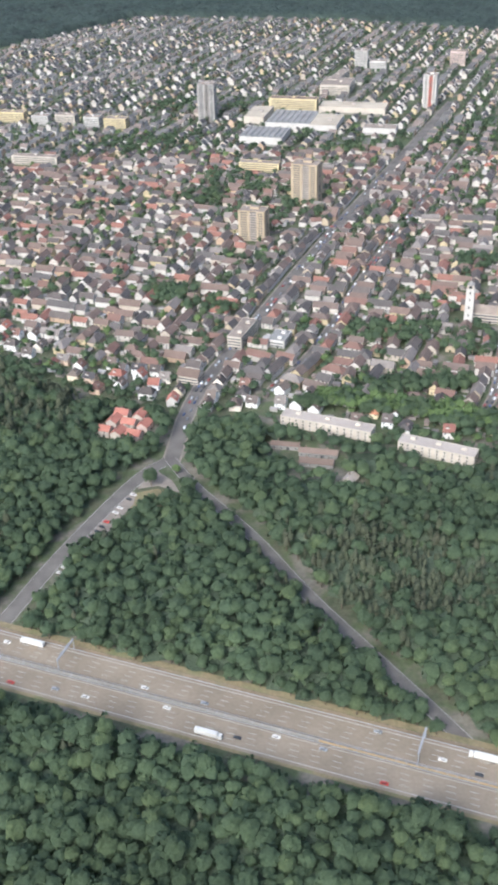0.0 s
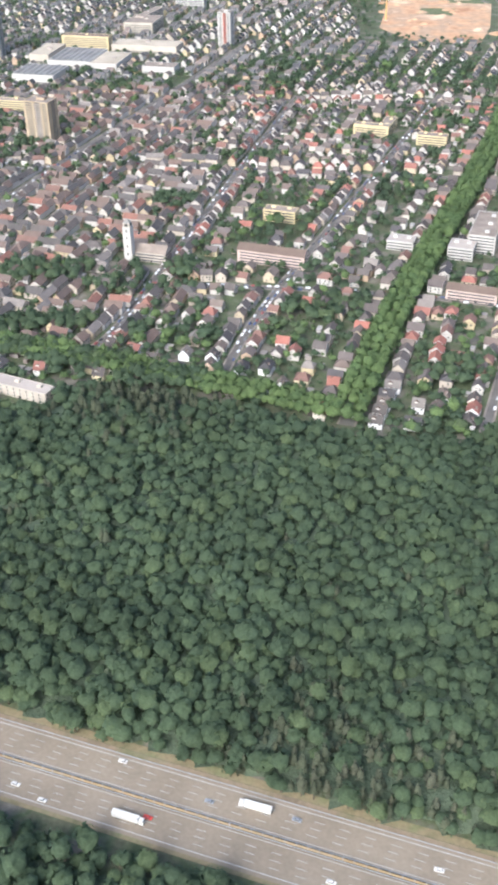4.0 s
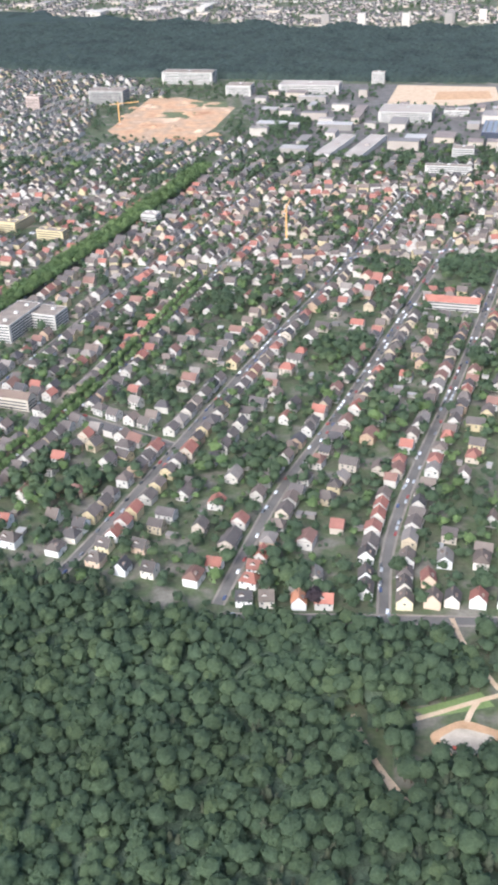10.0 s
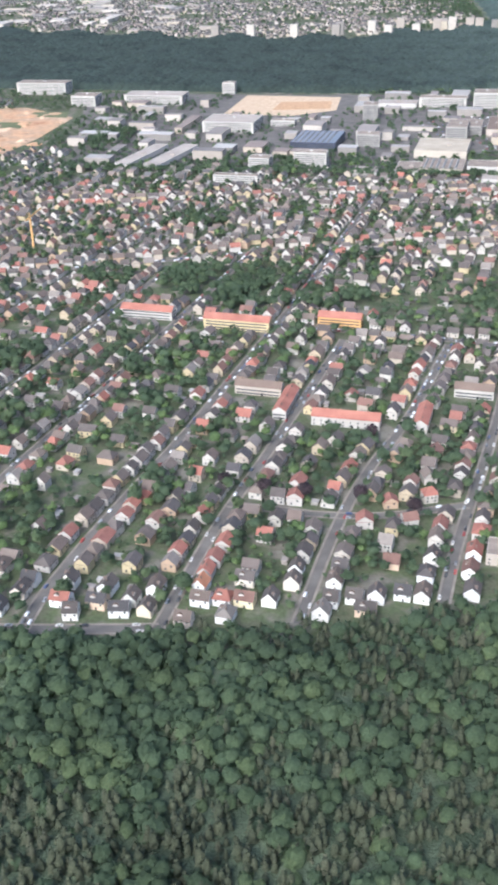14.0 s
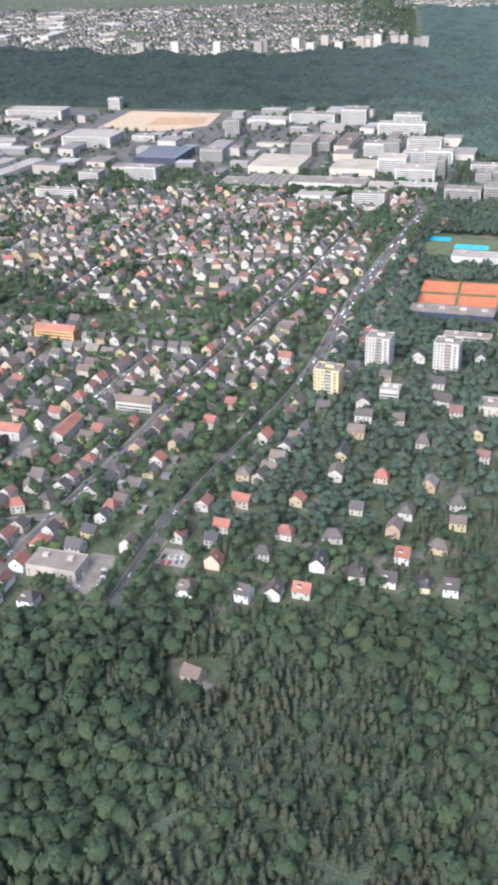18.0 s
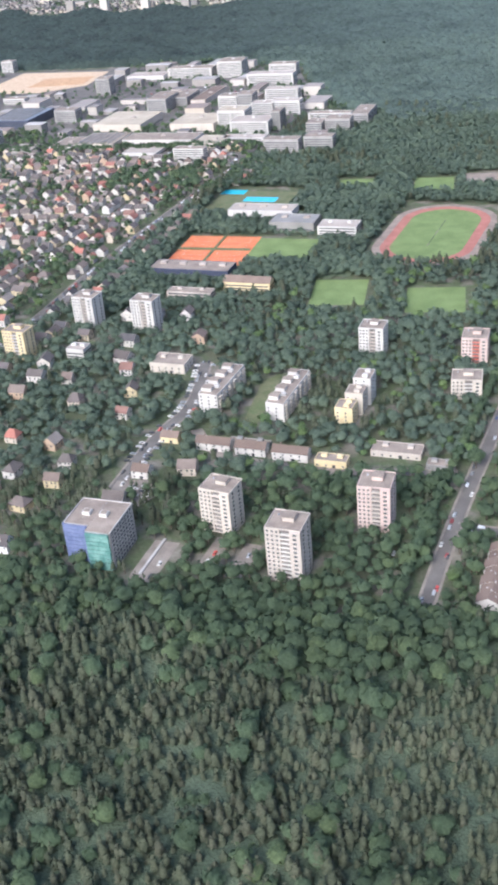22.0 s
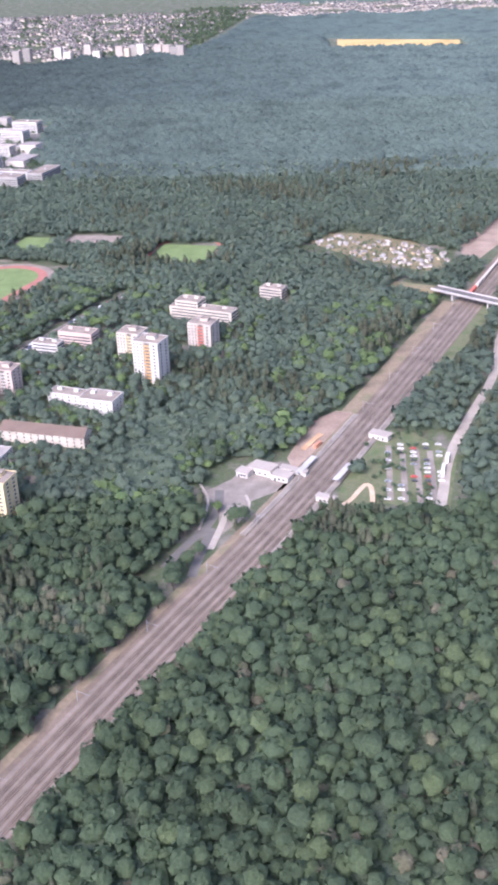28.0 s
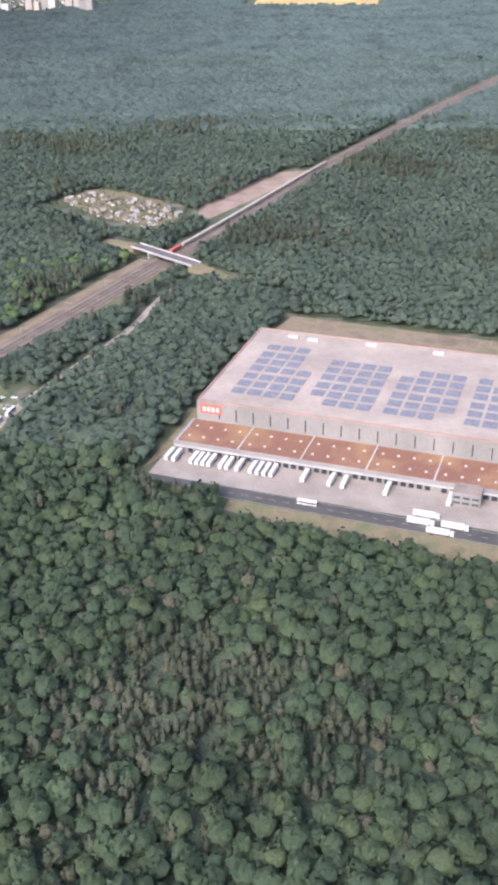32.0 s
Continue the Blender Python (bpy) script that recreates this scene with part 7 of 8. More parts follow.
def spire(whorls, leaves, tall, seed, size=0.42):
    """A conifer's crown about 1 in radius: whorls of drooping sprays round a narrow inner cone."""
    r = np.random.default_rng(seed)
    V0, N0 = body(tall, r, 0.8, 5, 2, 0.62)
    i = np.arange(whorls * leaves)
    h = (i // leaves + r.uniform(0.1, 0.9, len(i))) / whorls
    a = i * 2.39996 + r.uniform(-0.5, 0.5, len(i))
    reach = (0.98 - 0.80 * h ** 1.5) * r.uniform(0.65, 1.08, len(i))
    way = np.stack([np.cos(a), np.sin(a), np.zeros(len(i))], 1)
    side = np.stack([-np.sin(a), np.cos(a), np.zeros(len(i))], 1)
    foot = way * reach[:, None] * 0.25 + np.array((0, 0, 1.0)) * (tall * (0.22 + 0.8 * h))[:, None]
    tip = way * reach[:, None] + np.array((0, 0, 1.0)) * (tall * (0.16 + 0.8 * h) + r.uniform(-0.1, 0.25, len(i)))[:, None]
    s = size * (1.0 - 0.55 * h)[:, None] * r.uniform(0.7, 1.3, (len(i), 1))
    V = np.stack([tip, foot + s * side, foot - s * side], 1).reshape(-1, 3)
    N = np.repeat(way + np.array((0, 0, 0.8)) + r.normal(0, 0.25, (len(i), 3)), 3, 0)
    turned = (np.cross(V[1::3] - V[0::3], V[2::3] - V[0::3]) * N[0::3]).sum(1) < 0
    V = V.reshape(-1, 3, 3)
    V[turned] = V[turned][:, ::-1]
    V, N = np.vstack([V0, V.reshape(-1, 3)]), np.vstack([N0 + np.array((0, 0, 0.35)), N])
    return V, np.arange(len(V)).reshape(-1, 3), N / np.linalg.norm(N, axis=1)[:, None], len(V0) // 3


def plant(name, label, category, shapes, P, material):
    """P: x, y, foot of the crown, radius, height factor. One joined mesh."""
    V, F, N, T, n = [], [], [], [], 0
    pick = rng.integers(0, len(shapes), len(P))
    for k, (v, f, own, mass) in enumerate(shapes):
        Q = P[pick == k]
        if not len(Q):
            continue
        a = rng.uniform(0, 2 * math.pi, len(Q))
        c, s = np.cos(a)[:, None], np.sin(a)[:, None]
        x = Q[:, 0:1] + Q[:, 3:4] * (c * v[None, :, 0] - s * v[None, :, 1])
        y = Q[:, 1:2] + Q[:, 3:4] * (s * v[None, :, 0] + c * v[None, :, 1])
        z = Q[:, 2:3] + Q[:, 3:4] * Q[:, 4:5] * v[None, :, 2]
        V.append(np.stack([x, y, z], 2).reshape(-1, 3))
        F.append((f[None] + (np.arange(len(Q)) * len(v))[:, None, None]).reshape(-1, 3) + n)
        N.append(np.stack([c * own[None, :, 0] - s * own[None, :, 1], s * own[None, :, 0] + c * own[None, :, 1], np.repeat(own[None, :, 2], len(Q), 0)], 2).reshape(-1, 3))
        mine = np.clip(0.5 + 0.30 * rng.normal(size=(len(Q), 1)) + 0.75 * (patch(Q[:, 0:1], Q[:, 1:2], 17.0, 3.0) - 0.5), 0, 1)
        leafy = rng.random((len(Q), len(v) // 3))
        leafy[:, :mass] = 0.45
        T.append((np.repeat(mine, len(v), 1) * 0.8 + 0.2 * np.repeat(leafy, 3, 1)).ravel())
        n += len(Q) * len(v)
    me = mesh_of(name, np.vstack(V), np.vstack(F), material, True)
    me.attributes.new("tone", "FLOAT", "POINT").data.foreach_set("value", np.concatenate(T).astype(np.float32))
    me.attributes.new("custom_normal", "FLOAT_VECTOR", "POINT").data.foreach_set("vector", np.vstack(N).astype(np.float32).ravel())
    ob = new(name, me)
    return tagged(ob, label, category, kind="stuff")


BROAD = [crown(46, 1.75 + 0.15 * (i % 5), 20 + i, size=0.205, clumps=6 + i % 4, inner=(7, 3)) for i in range(14)]
LEAFY = [crown(26, 1.65 + 0.12 * (i % 4), 120 + i, size=0.24, clumps=5 + i % 4, inner=(6, 3)) for i in range(10)]
MID = [crown(18, 1.5, 40 + i, size=0.28, clumps=6, inner=(6, 2)) for i in range(8)]
SMALL = [crown(14, 1.5, 50 + i, size=0.28, clumps=5, inner=(6, 2)) for i in range(8)]
FEW = [crown(9, 1.4, 90 + i, size=0.38, clumps=5, inner=(4, 2)) for i in range(6)]
TALLP = [spire(4, 6, 2.9 + 0.2 * (i % 3), 80 + i) for i in range(8)]
SPIRES = [spire(4, 5, 2.8, 60 + i, 0.5) for i in range(6)]


def patch(x, y, scale, seed):
    """Soft patches over the plan, about 0 to 1."""
    return 0.5 + 0.25 * (np.sin(x / scale + seed) + np.sin(y / scale * 1.3 + 2.1 * seed + 0.6 * np.sin(x / scale * 0.7))) * np.cos(0.4 * (x + y) / scale + seed)


def grid(x0, x1, y0, y1, step):
    gx, gy = np.meshgrid(np.arange(x0, x1, step), np.arange(y0, y1, step), indexing="ij")
    gx, gy = gx.ravel(), gy.ravel()
    return gx + rng.uniform(-0.42, 0.42, len(gx)) * step, gy + rng.uniform(-0.42, 0.42, len(gy)) * step


def in_estate(x, y):
    left = np.interp(y, [400, 470, 860, 1010], [1960, 1960, 1985, 2270])
    right = np.interp(y, [390, 440, 540, 640, 740, 830, 1010], [2290, 2300, 2315, 2350, 2410, 2470, 2520])
    return (x > left) & (x < right) & (y < 1010)


for x, y in FRONTS:
    take(x + 1, y - 9, 14, 20, -17)

# the forest beside and before the town
fx, fy = grid(-100, 3300, 180, 1600, 6.9)
seen = (fy > np.interp(fx, [480, 600, 700, 840, 960, 1140, 1300, 1680, 1800, 1900, 1980, 2900], [292, 253, 246, 246, 266, 278, 284, 274, 262, 238, 222, 245]) - 40) & (fx > np.interp(fy, [300, 700], [170, 60])) & (fx < np.interp(fy, [250, 700, 1500], [2990, 3080, 3300]))
fx, fy = fx[seen], fy[seen]
lim = edge(fx) - np.where((fx > 1390) & (fx < 1710), 2, 13)
east = fx > 1650 + (fy - 480) * 0.335 + 26
wood = (fy < lim) | ((fx > 2290) & (fy < 470)) | (east & (fy > 860)) | (fx > 2300)
estate = in_estate(fx, fy)
villa = east & (fx < 1985) & (fy > 480) & (fy <= 860)
wood &= ~(estate & (fy > lim))
dense = np.where(wood, 1.0, 0.0)
dense = np.where(estate & (fy > lim), 0.93, dense)
dense = np.where(villa, 0.84, dense)
dense = np.where((fx > 1690) & (fx < 1985) & (fy < 505) & (fy > lim - 6), 0.85, dense)
dense = np.where((fx > 2128 + (fy - 400) * 0.3) & (fx < 2300 + (fy - 400) * 0.1) & (fy > lim) & (fy < 560), 0.85, dense)
keep = (rng.random(len(fx)) < dense) & (taken_at(fx, fy) == 0)
west = (fx > 380) & (fx < 560) & (fy > 625) & (fy < 760)
keep &= ~(west & (rng.random(len(fx)) < 0.45))
fx, fy = fx[keep], fy[keep]
# pine stands thicken towards the flight line, partly imitating brownish window haze
shade = np.where((fx > 1410) & (fx < 2330), np.where(fx < 1700, 0.72, 0.62) - np.clip((440 - fy) / 420, -0.05, 0.34), np.where(fx < 700, 0.92, 0.87 - np.clip((420 - fy) / 900, 0, 0.2)))
shade = np.where(fy > 480, 0.80, shade)
pine = patch(fx, fy, 46.0, 1.0) + rng.normal(0, 0.16, len(fx)) > shade
dry = (rng.random(len(fx)) < 0.06) & (fx > 2300) & (fy < 480)
near = fy < 560
back = fy > 960
rail_at = np.interp(fy, [p[1] for p in RAIL], [p[0] for p in RAIL])
fresh = (rng.random(len(fx)) < 0.16) & ~near & in_estate(fx, fy) & ~pine & ~dry
fresh |= (rng.random(len(fx)) < 0.30) & ~near & ~back & (fx < rail_at) & (fx > rail_at - np.interp(fy, [560, 650, 960], [170, 90, 130])) & ~pine & ~dry
inside = fy > edge(fx) - 13
R = (3.7 + 3.2 * rng.random(len(fx)) ** 1.6) * np.where(inside & (fx < 2480) & (fy < 900), 0.82, 1.0)
rows_ = (fx > 2128 + (fy - 400) * 0.3) & (fx < 2300 + (fy - 400) * 0.1) & inside & (fy < 532)
R = np.where(rows_, rng.uniform(1.6, 3.6, len(fx)), R)
Z = (rng.uniform(2.5, 5.5, len(fx)) + 3.0 * patch(fx, fy, 30.0, 4.0)) * np.where(inside, 0.6, 1.0)
shore = np.zeros(len(fx), dtype=bool)
for dx, dy in ((10, 0), (-10, 0), (0, 10), (0, -10)):
    shore |= taken_at(fx + dx, fy + dy) > 0
Z = np.where(rows_ | shore | ((fy > edge(fx) - 30) & (fy < edge(fx))), 1.8, Z)
P = np.stack([fx, fy, Z, R, rng.uniform(0.85, 1.2, len(fx))], 1)
plant("broadleaf_forest", "dense green broadleaf forest canopy", "forest", BROAD, P[near & (fy < 420) & ~pine & ~dry], LEAF)
plant("broadleaf_forest", "dense green broadleaf forest before the houses", "forest", LEAFY, P[near & (fy >= 420) & ~pine & ~dry], LEAF)
closer = (fy < 820) & (fx > 1900) & (fx < 2480)
plant("broadleaf_forest", "dense green trees round the blocks of flats", "forest", LEAFY, P[closer & ~near & ~back & ~pine & ~dry & ~fresh & (fx > 1500)], HAZY_WOODS)
plant("broadleaf_forest", "dense green woods between the estates", "forest", MID, P[~closer & ~near & ~back & ~pine & ~dry & ~fresh & (fx > 1500)], HAZY_WOODS)
plant("broadleaf_forest", "dense green woods below the old town", "forest", LEAFY, P[~near & ~back & ~pine & ~dry & ~fresh & (fx <= 1500)], LEAF)
plant("young_woods", "fresh light green young trees beside the railway", "forest", MID, P[fresh], LIME)
plant("broadleaf_forest", "dense green woods behind the railway", "forest", FEW, P[back & ~pine & ~dry], HAZY_WOODS)
Q = P.copy()
Q[:, 3] *= 0.70
P2 = Q[pine & ~dry & near]
twin = P2.copy()
twin[:, 0:2] += rng.uniform(2.4, 4.2, (len(P2), 2)) * rng.choice([-1, 1], (len(P2), 2))
twin[:, 2] += rng.normal(0, 1.3, len(P2))
twin[:, 3] *= rng.uniform(0.75, 1.05, len(P2))
twin = twin[taken_at(twin[:, 0], twin[:, 1]) == 0]
plant("pine_forest", "greyish olive pine stands in the forest", "forest", TALLP, np.vstack([P2, twin]), PINE)
plant("pine_forest", "greyish olive pines of the far stands", "forest", SPIRES, Q[pine & ~dry & ~near] * np.array((1, 1, 1, 1.25, 1)), PINE)
plant("dry_trees", "brownish dry crowns scattered in the forest", "forest", BROAD, P[dry] * np.array((1, 1, 1, 0.72, 1)), DRY)
trunks = [(x, y, 0.0, 0.6, 0.6, z + 2.0, 0) for x, y, z in zip(fx[shore & near], fy[shore & near], Z[shore & near])]
many("forest_trunks", "brown trunks at the forest's open edges", "trunks", BOX, trunks, BARK)

# undergrowth below the crowns
ux, uy = np.meshgrid(np.arange(-120, 3320, 8.0), np.arange(140, 1600, 8.0), indexing="ij")
u_east = ux > 1650 + (uy - 480) * 0.335 + 26
u_wood = ((uy < edge(ux) - 15) | ((ux > 2290) & (uy < 470)) | (u_east & (uy > 860)) | (ux > 2320)) & ~(in_estate(ux, uy) & (uy > edge(ux) - 15))
u_wood &= taken_at(ux.ravel(), uy.ravel()).reshape(ux.shape) == 0
cell = u_wood[:-1, :-1] & u_wood[1:, :-1] & u_wood[1:, 1:] & u_wood[:-1, 1:]
u_core = u_wood.copy()
for a, b in ((1, 0), (-1, 0), (0, 1), (0, -1), (2, 0), (-2, 0), (0, 2), (0, -2)):
    u_core &= np.roll(u_wood, (a, b), (0, 1))
ui, uj = np.nonzero(cell)
idx = np.arange(ux.size).reshape(ux.shape)
tagged(new("undergrowth", mesh_of("undergrowth", np.stack([ux + rng.uniform(-2, 2, ux.shape), uy + rng.uniform(-2, 2, ux.shape), np.where(u_core, rng.uniform(5.4, 9.4, ux.shape), rng.uniform(0.6, 2.0, ux.shape))], 2).reshape(-1, 3), np.stack([idx[ui, uj], idx[ui + 1, uj], idx[ui + 1, uj + 1], idx[ui, uj + 1]], 1), UNDER, True)), "dark green undergrowth below the forest crowns", "undergrowth", kind="stuff")

# garden and street trees
gx, gy = grid(-400, 1990, 480, 1620, 6.2)
ok = (gy > edge(gx) - 8) & (gx < 1650 + (gy - 480) * 0.335 + 30) & (taken_at(gx, gy) == 0)
ok &= rng.random(len(gx)) < np.where(gy < 900, 0.66, 0.5) * (0.40 + 1.1 * patch(gx, gy, 34.0, 2.0)) * np.where((gx < 640) & (gy > 800), 0.55, 0.85)
gx, gy = gx[ok], gy[ok]
gr = (1.5 + 4.6 * rng.random(len(gx)) ** 1.3) * (0.7 + 0.6 * patch(gx, gy, 34.0, 2.0))
G = np.stack([gx, gy, gr * 0.55, gr, rng.uniform(0.8, 1.3, len(gx))], 1)
bright = rng.random(len(gx)) < 0.16
plant("garden_trees", "round green trees and shrubs in the gardens", "trees", SMALL, G[~bright & (gy < 1050)], LEAF)
plant("garden_trees", "green trees in the gardens further back", "trees", FEW, G[~bright & (gy >= 1050)], LEAF)
plant("garden_shrubs", "bright green shrubs and fruit trees in the gardens", "shrubs", SMALL, G[bright], LIME)
bx, by = grid(-500, 1300, 1500, 2650, 13.5)
ok = (taken_at(bx, by) == 0) & (by < np.interp(bx, [-520, -176, 95, 567, 899, 1248, 1300], [2100, 2300, 2660, 2560, 2370, 2250, 2200])) & (rng.random(len(bx)) < 0.6)
bx, by = bx[ok], by[ok]
plant("town_trees", "green trees between the far houses", "trees", FEW, np.stack([bx, by, np.full(len(bx), 2.0), rng.uniform(3, 6, len(bx)), np.full(len(bx), 1.0)], 1), LEAF)
bx, by = rng.uniform(1190, 2120, 2000), rng.uniform(1440, 2180, 2000)
ok = (taken_at(bx, by) == 0) & (by > 1590 - 0.2 * (bx - 1250))
bx, by = bx[ok], by[ok]
plant("estate_trees", "green trees between the trading halls", "trees", FEW, np.stack([bx, by, np.full(len(bx), 2.0), rng.uniform(2.5, 5.5, len(bx)), np.full(len(bx), 1.0)], 1), LEAF)
bx, by = np.concatenate([rng.uniform(300, 2330, 2000), rng.normal(2230, 110, 1400)]), np.concatenate([rng.uniform(3040, 4700, 2000), rng.uniform(3100, 4900, 1400)])
ok = by > np.interp(bx, [300, 516, 1280, 1738, 2058, 2200, 2400], [3850, 3640, 3160, 3020, 3150, 3230, 4900])
bx, by = bx[ok], by[ok]
plant("far_town_trees", "trees between the houses of the far town", "trees", FEW, np.stack([bx, by, np.full(len(bx), 1.0), rng.uniform(4, 9, len(bx)), np.full(len(bx), 1.0)], 1), LEAF)
# shrubs on the allotments, small trees in the station car park
bx, by = rng.uniform(-88, 86, 520), rng.uniform(-42, 42, 520)
bx, by = 2613 + 0.79 * bx + 0.61 * by, 1135 - 0.61 * bx + 0.79 * by
plant("allotment_shrubs", "green shrubs and fruit trees on the allotments", "shrubs", FEW, np.stack([bx, by, np.full(len(bx), 0.2), rng.uniform(0.7, 1.9, len(bx)), np.full(len(bx), 0.9)], 1), LEAF)
bx, by = rng.uniform(2562, 2608, 44), rng.uniform(566, 668, 44)
plant("car_park_trees", "young green trees between the parked cars", "trees", SMALL, np.stack([bx, by, np.full(len(bx), 1.2), rng.uniform(1.4, 2.8, len(bx)), np.full(len(bx), 1.0)], 1), LEAF)
# green belt between the gardens and the trading estate
bx = rng.uniform(1180, 1980, 520)
by = 1585 - 0.2 * (bx - 1250) + rng.uniform(-13, 9, 520)
plant("belt_trees", "green belt of trees before the trading estate", "trees", MID, np.stack([bx, by, np.full(len(bx), 3.0), rng.uniform(3.0, 5.5, len(bx)), np.full(len(bx), 1.1)], 1), LEAF)
bx, by = rng.uniform(2110, 2320, 900), rng.uniform(395, 545, 900)
ok = (taken_at(bx, by) == 0) & (by > edge(bx) - 4)
bx, by = bx[ok], by[ok]
plant("garden_shrubs", "dark green hedges and shrubs between the row houses", "shrubs", SMALL, np.stack([bx, by, np.full(len(bx), 0.1), rng.uniform(0.9, 2.3, len(bx)), np.full(len(bx), 0.9)], 1), LEAF)
# double row of limes behind the school
rowp = [(x - math.sin(radians(h)) * o + rng.normal(0, 1), y + math.cos(radians(h)) * o, 3.0, rng.uniform(3.8, 5.4), 1.1) for x, y, h in along([(430, 758), (477, 743), (541, 725), (592, 703), (641, 680), (700, 655), (755, 630)], 5.5) for o in (-5, 4, 11)]
plant("street_trees", "double row of light green limes behind the school", "trees", BROAD, np.array(rowp), LIME)
# parks: dense groups of trees
for cx, cy, rx, ry, n in ((1425, 1060, 66, 58, 190), (400, 1235, 60, 45, 90), (440, 752, 30, 8, 34), (500, 736, 40, 9, 54), (565, 712, 40, 9, 54), (625, 683, 36, 13, 60), (506, 884, 46, 22, 70), (525, 782, 40, 14, 45), (480, 775, 30, 12, 26), (342, 1365, 34, 34, 60), (314, 1296, 30, 30, 40), (290, 985, 26, 20, 36), (616, 1055, 28, 22, 36), (700, 1190, 30, 22, 36), (760, 800, 40, 22, 40), (860, 690, 36, 24, 40), (1010, 640, 30, 24, 34), (1240, 860, 36, 30, 44), (1160, 660, 20, 30, 30), (1300, 1080, 34, 24, 40), (1120, 980, 26, 26, 34), (1400, 1290, 40, 30, 50), (1380, 620, 16, 26, 22), (1620, 600, 18, 30, 26), (1700, 960, 30, 30, 44), (1000, 1480, 60, 30, 60), (760, 1620, 60, 40, 70), (200, 1560, 60, 40, 70), (520, 1500, 50, 26, 50), (1480, 1010, 60, 40, 110), (1530, 990, 50, 30, 60), (590, 850, 42, 18, 40), (420, 1330, 60, 25, 60), (330, 950, 26, 20, 24), (290, 985, 20, 20, 20), (1030, 1330, 30, 90, 90), (620, 880, 30, 18, 30), (1850, 1300, 60, 60, 120), (1930, 1290, 90, 70, 200), (300, 1780, 130, 40, 120), (1230, 1830, 40, 110, 90)):
    a, q = rng.uniform(0, 6.28, n), np.sqrt(rng.random(n))
    px, py = cx + rx * q * np.cos(a), cy + ry * q * np.sin(a)
    ok = taken_at(px, py) != 2
    px, py = px[ok], py[ok]
    if len(px):
        plant("park_trees", "dense group of dark green park trees", "trees", LEAFY if cy < 1000 else MID, np.stack([px, py, np.full(len(px), 3.5), rng.uniform(3.6, 6.0, len(px)), np.full(len(px), 1.1)], 1), LEAF)
for name, a0, a1, off, mat_, rr in (("avenue", 0, 900, (-8.5, 0.0, 8.5), LIME, 5.4), ("b", 0, 420, (-4.6, 4.6), LIME, 3.4), ("l", 60, 500, (14.0,), LEAF, 3.6), ("j", 0, 160, (-8, 8), LEAF, 3.6)):
    rowp = []
    for x, y, h in along(STREETS[name], rr * 1.35):
        for o in off:
            if rng.random() < (0.97 if name == "avenue" else 0.72) and y < 640 + a1:
                rowp.append((x - math.sin(radians(h)) * o, y + math.cos(radians(h)) * o, 4.0, rr * rng.uniform(0.85, 1.15), 1.1))
    plant("avenue_trees" if name == "avenue" else "street_trees", "double row of light green avenue trees" if name == "avenue" else "row of street trees along the kerb", "trees", BROAD, np.array(rowp), mat_)


def tree(label, crown_shape, material, r, h):
    t = thing("tree", label, "tree")
    s = Shape().rod(0, 0, 0, 0.4, h, BARK, 0.5, 7)
    for k in range(3):
        a = 2.1 * k
        s.poly([(0.15, 0, h * 0.6), (-0.15, 0, h * 0.6), (0, 0.15, h * 0.75), (1.6 * math.cos(a), 1.6 * math.sin(a), h * 1.2)], [(0, 1, 3), (1, 2, 3), (2, 0, 3)], BARK)
    part("trunk", s, t)
    v, f, own, mass = crown_shape
    top = part("crown", mesh_of("crown", v * np.array((r, r, r * 1.1)) + np.array((0, 0, h * 0.7)), f, material, False), t)
    top.data.attributes.new("tone", "FLOAT", "POINT").data.foreach_set("value", np.repeat(rng.random(len(v) // 3) * 0.5 + 0.3, 3).astype(np.float32))
    return t


KEY_TREES = [tree("large round green tree beside the houses", crown(150, 1.6, 101, size=0.16, clumps=13, inner=(12, 6)), LEAF, 6.0, 5.0), tree("dark copper beech in the gardens", crown(150, 1.6, 102, size=0.16, clumps=13, inner=(12, 6)), COPPER, 5.6, 4.5), tree("tall green tree beside the forest edge", crown(140, 1.9, 103, size=0.16, clumps=13, inner=(12, 6)), LEAF, 5.0, 6.0), tree("light green tree in a garden", crown(120, 1.5, 104, size=0.16, clumps=10, inner=(12, 6)), LIME, 3.6, 3.0)]
for k, px, py in ((1, 1434, 622), (1, 1462, 612), (1, 1546, 688), (1, 1528, 598), (1, 1562, 580), (1, 1490, 604), (1, 1186, 492), (0, 1290, 500), (0, 1338, 498), (2, 1610, 497), (2, 1700, 530), (0, 1690, 560), (0, 300, 640), (3, 318, 655), (0, 420, 745), (0, 468, 735), (0, 2110, 480), (0, 2118, 530), (2, 2060, 470), (0, 1960, 520), (0, 2150, 560), (2, 2460, 628), (0, 2440, 640), (3, 2462, 560), (0, 1410, 500), (0, 1240, 520), (3, 2120, 440)):
    park(KEY_TREES[k], px, py, 0, 37 * px % 360, "single trees")

# the woods that stretch to the horizon: one billowing canopy sheet, finer where it is nearer


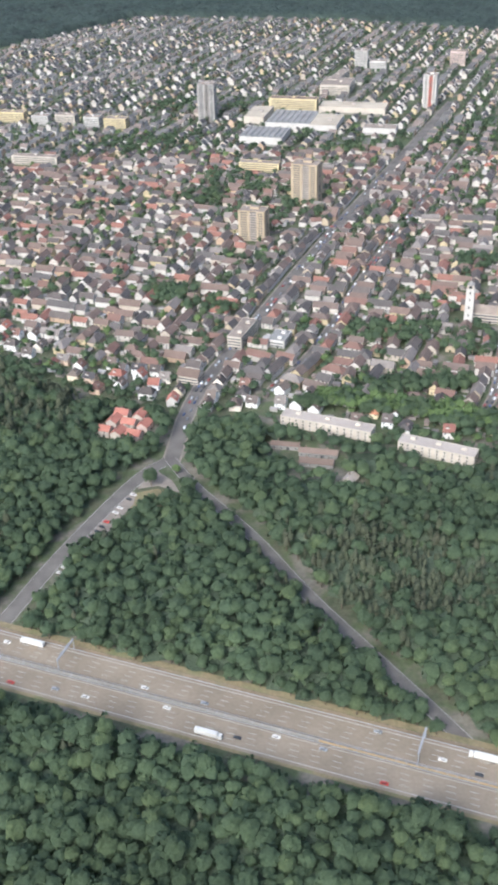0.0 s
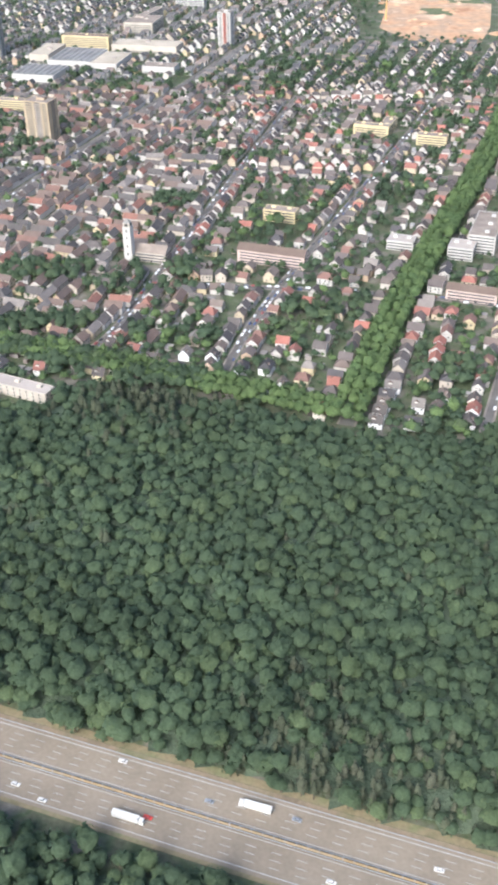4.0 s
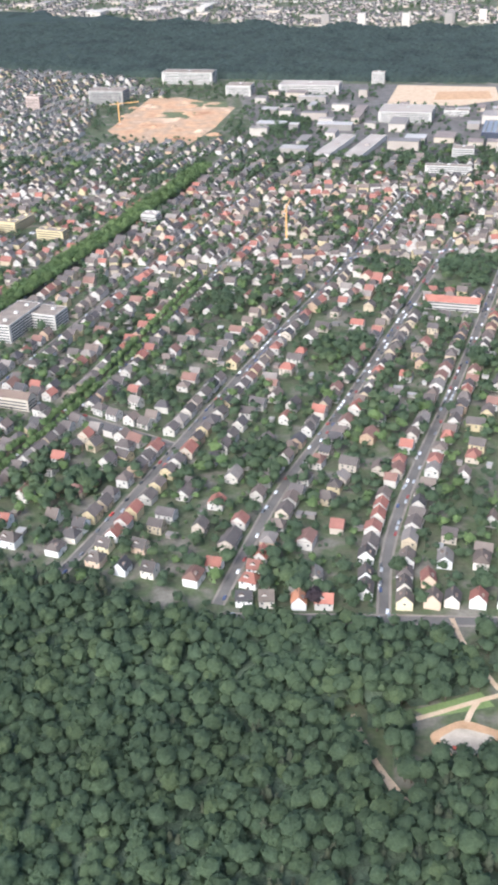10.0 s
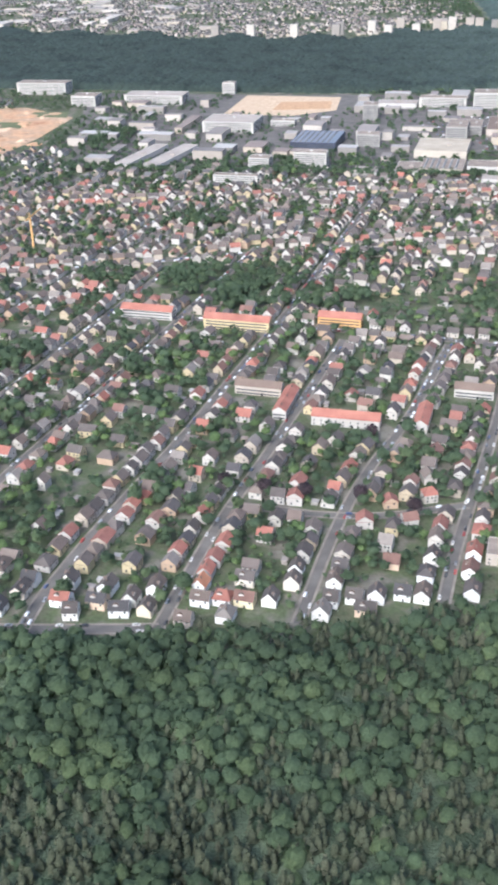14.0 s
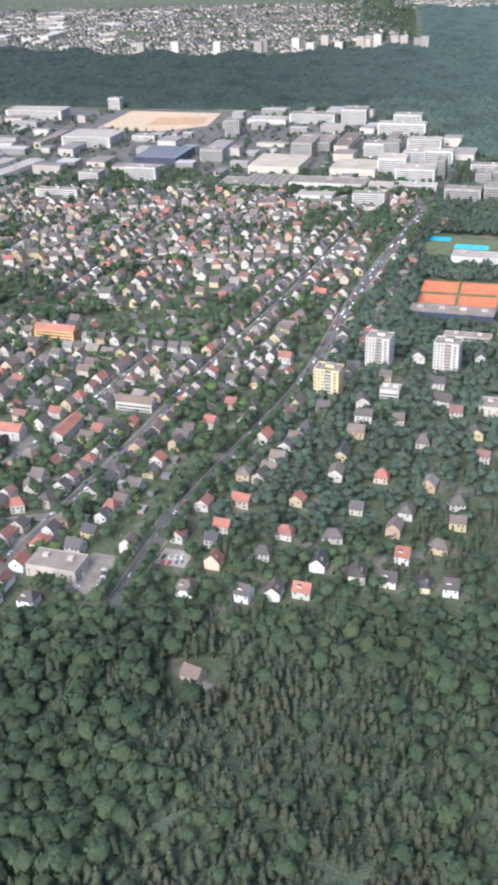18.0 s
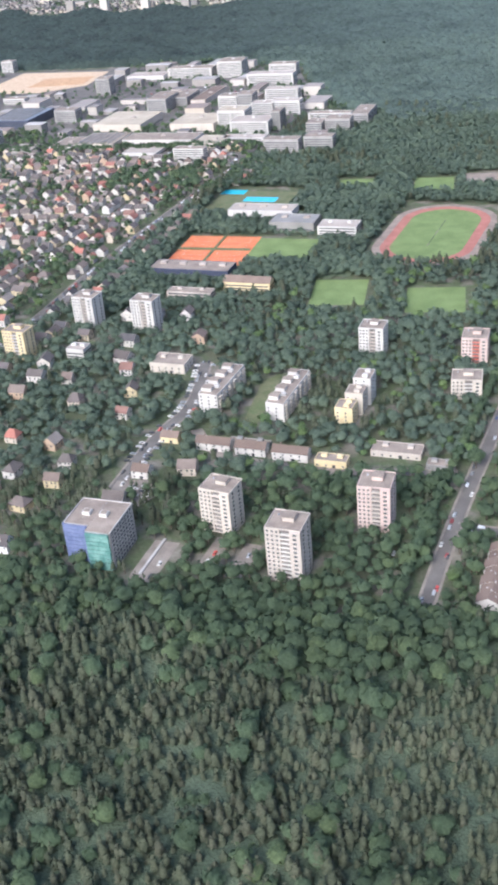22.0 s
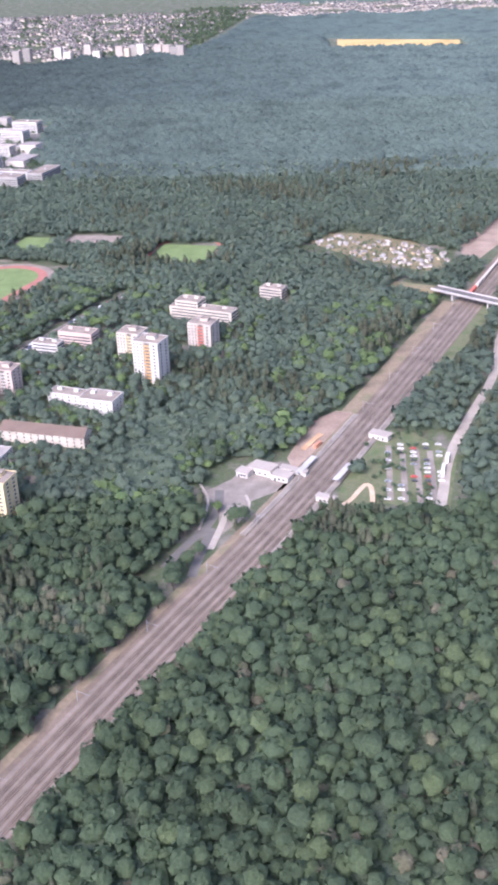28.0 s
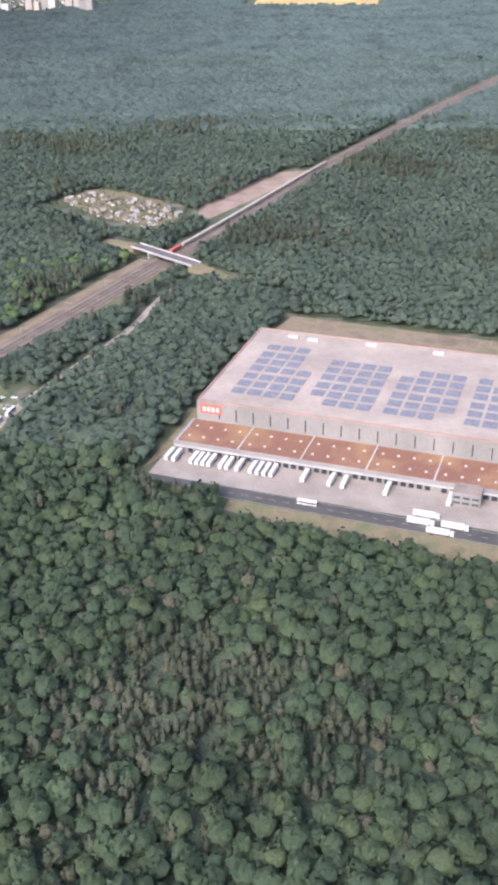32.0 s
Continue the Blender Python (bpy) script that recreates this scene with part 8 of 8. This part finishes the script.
def canopy(x0, x1, y0, y1, step, seed, cover=FAR_HAZE):
    nx, ny = int((x1 - x0) / step), int((y1 - y0) / step)
    r = np.random.default_rng(seed)
    gx, gy = np.meshgrid(x0 + step * np.arange(nx + 1), y0 + step * np.arange(ny + 1), indexing="ij")
    gx, gy = gx + r.uniform(-0.35, 0.35, gx.shape) * step, gy + r.uniform(-0.35, 0.35, gy.shape) * step
    h = 4.5 + 10.0 * r.random(gx.shape) ** 1.4 + 3 * patch(gx, gy, 60.0, 5.0)
    top = np.interp(gx, [-700, -176, 95, 567, 899, 1248, 1562, 1850, 2043, 2066, 2160, 2170], [2100, 2330, 2690, 2580, 2390, 2290, 2200, 2150, 2035, 1710, 1550, 980])
    is_wood = (gy > top) & (gy >= y0)
    is_wood &= ~in_estate(gx, gy)
    is_wood &= ~((gx > 300) & (gx < 2420) & (gy > np.interp(gx, [300, 516, 1280, 1738, 2058, 2200, 2420], [3850, 3640, 3150, 3010, 3140, 3220, 4950]) + 60 * np.sin(gx / 37.0)))
    is_wood &= ~((gx > 2630) & (gx < 3010) & (gy > 3120 + (2990 - gx) * 0.16) & (gy < 3450 - (gx - 2640) * 0.3))
    is_wood &= ~((gx > 2280) & (gx < 3350) & (gy > 4330 + 50 * np.sin(gx / 60.0)) & (gy < 5000))
    is_wood &= taken_at(gx.ravel(), gy.ravel()).reshape(gx.shape) == 0
    rail_x = np.interp(gy, [p[1] for p in RAIL], [p[0] for p in RAIL])
    is_wood &= abs(gx - rail_x) > 17
    cell = is_wood[:-1, :-1] & is_wood[1:, :-1] & is_wood[1:, 1:] & is_wood[:-1, 1:]
    inner = np.ones(gx.shape, dtype=bool)
    for a, b in ((0, 0), (1, 0), (1, 1), (0, 1)):
        view = np.ones(gx.shape, dtype=bool)
        view[a:a + nx, b:b + ny] = cell
        inner &= view
    h = np.where(inner, h, 0.2)
    idx = np.arange((nx + 1) * (ny + 1)).reshape(nx + 1, ny + 1)
    i, j = np.nonzero(cell)
    faces = np.stack([idx[i, j], idx[i + 1, j], idx[i + 1, j + 1], idx[i, j + 1]], 1)
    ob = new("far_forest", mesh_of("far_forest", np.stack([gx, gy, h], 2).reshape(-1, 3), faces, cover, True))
    return tagged(ob, "woods reaching far behind the town, bluish with painted haze", "forest", kind="stuff")


def near_canopy():
    """The forest floor and crowns under and behind the line of flight, as one billowing sheet."""
    step, r = 18.0, np.random.default_rng(9)
    gx, gy = np.meshgrid(np.arange(-1500, 4600, step), np.arange(-1300, 190, step), indexing="ij")
    h = 5.0 + 9.0 * r.random(gx.shape) + 3 * patch(gx, gy, 60.0, 5.0)
    px, py = gx + r.uniform(-4, 4, gx.shape), gy + r.uniform(-4, 4, gx.shape)
    rail_x = np.interp(py, [p[1] for p in RAIL], [p[0] for p in RAIL])
    is_wood = (abs(py - motorway_y(px)) > 36) & (abs(px - rail_x) > 32)
    cell = is_wood[:-1, :-1] & is_wood[1:, :-1] & is_wood[1:, 1:] & is_wood[:-1, 1:]
    i, j = np.nonzero(cell)
    idx = np.arange(gx.size).reshape(gx.shape)
    faces = np.stack([idx[i, j], idx[i + 1, j], idx[i + 1, j + 1], idx[i, j + 1]], 1)
    ob = new("near_forest", mesh_of("near_forest", np.stack([px, py, h], 2).reshape(-1, 3), faces, NEAR_LEAF, True))
    tagged(ob, "dark green woods stretching south of the motorway", "forest", kind="stuff")


near_canopy()
canopy(1960, 3700, 1500, 2200, 6.0, 1, BACK_HAZE)
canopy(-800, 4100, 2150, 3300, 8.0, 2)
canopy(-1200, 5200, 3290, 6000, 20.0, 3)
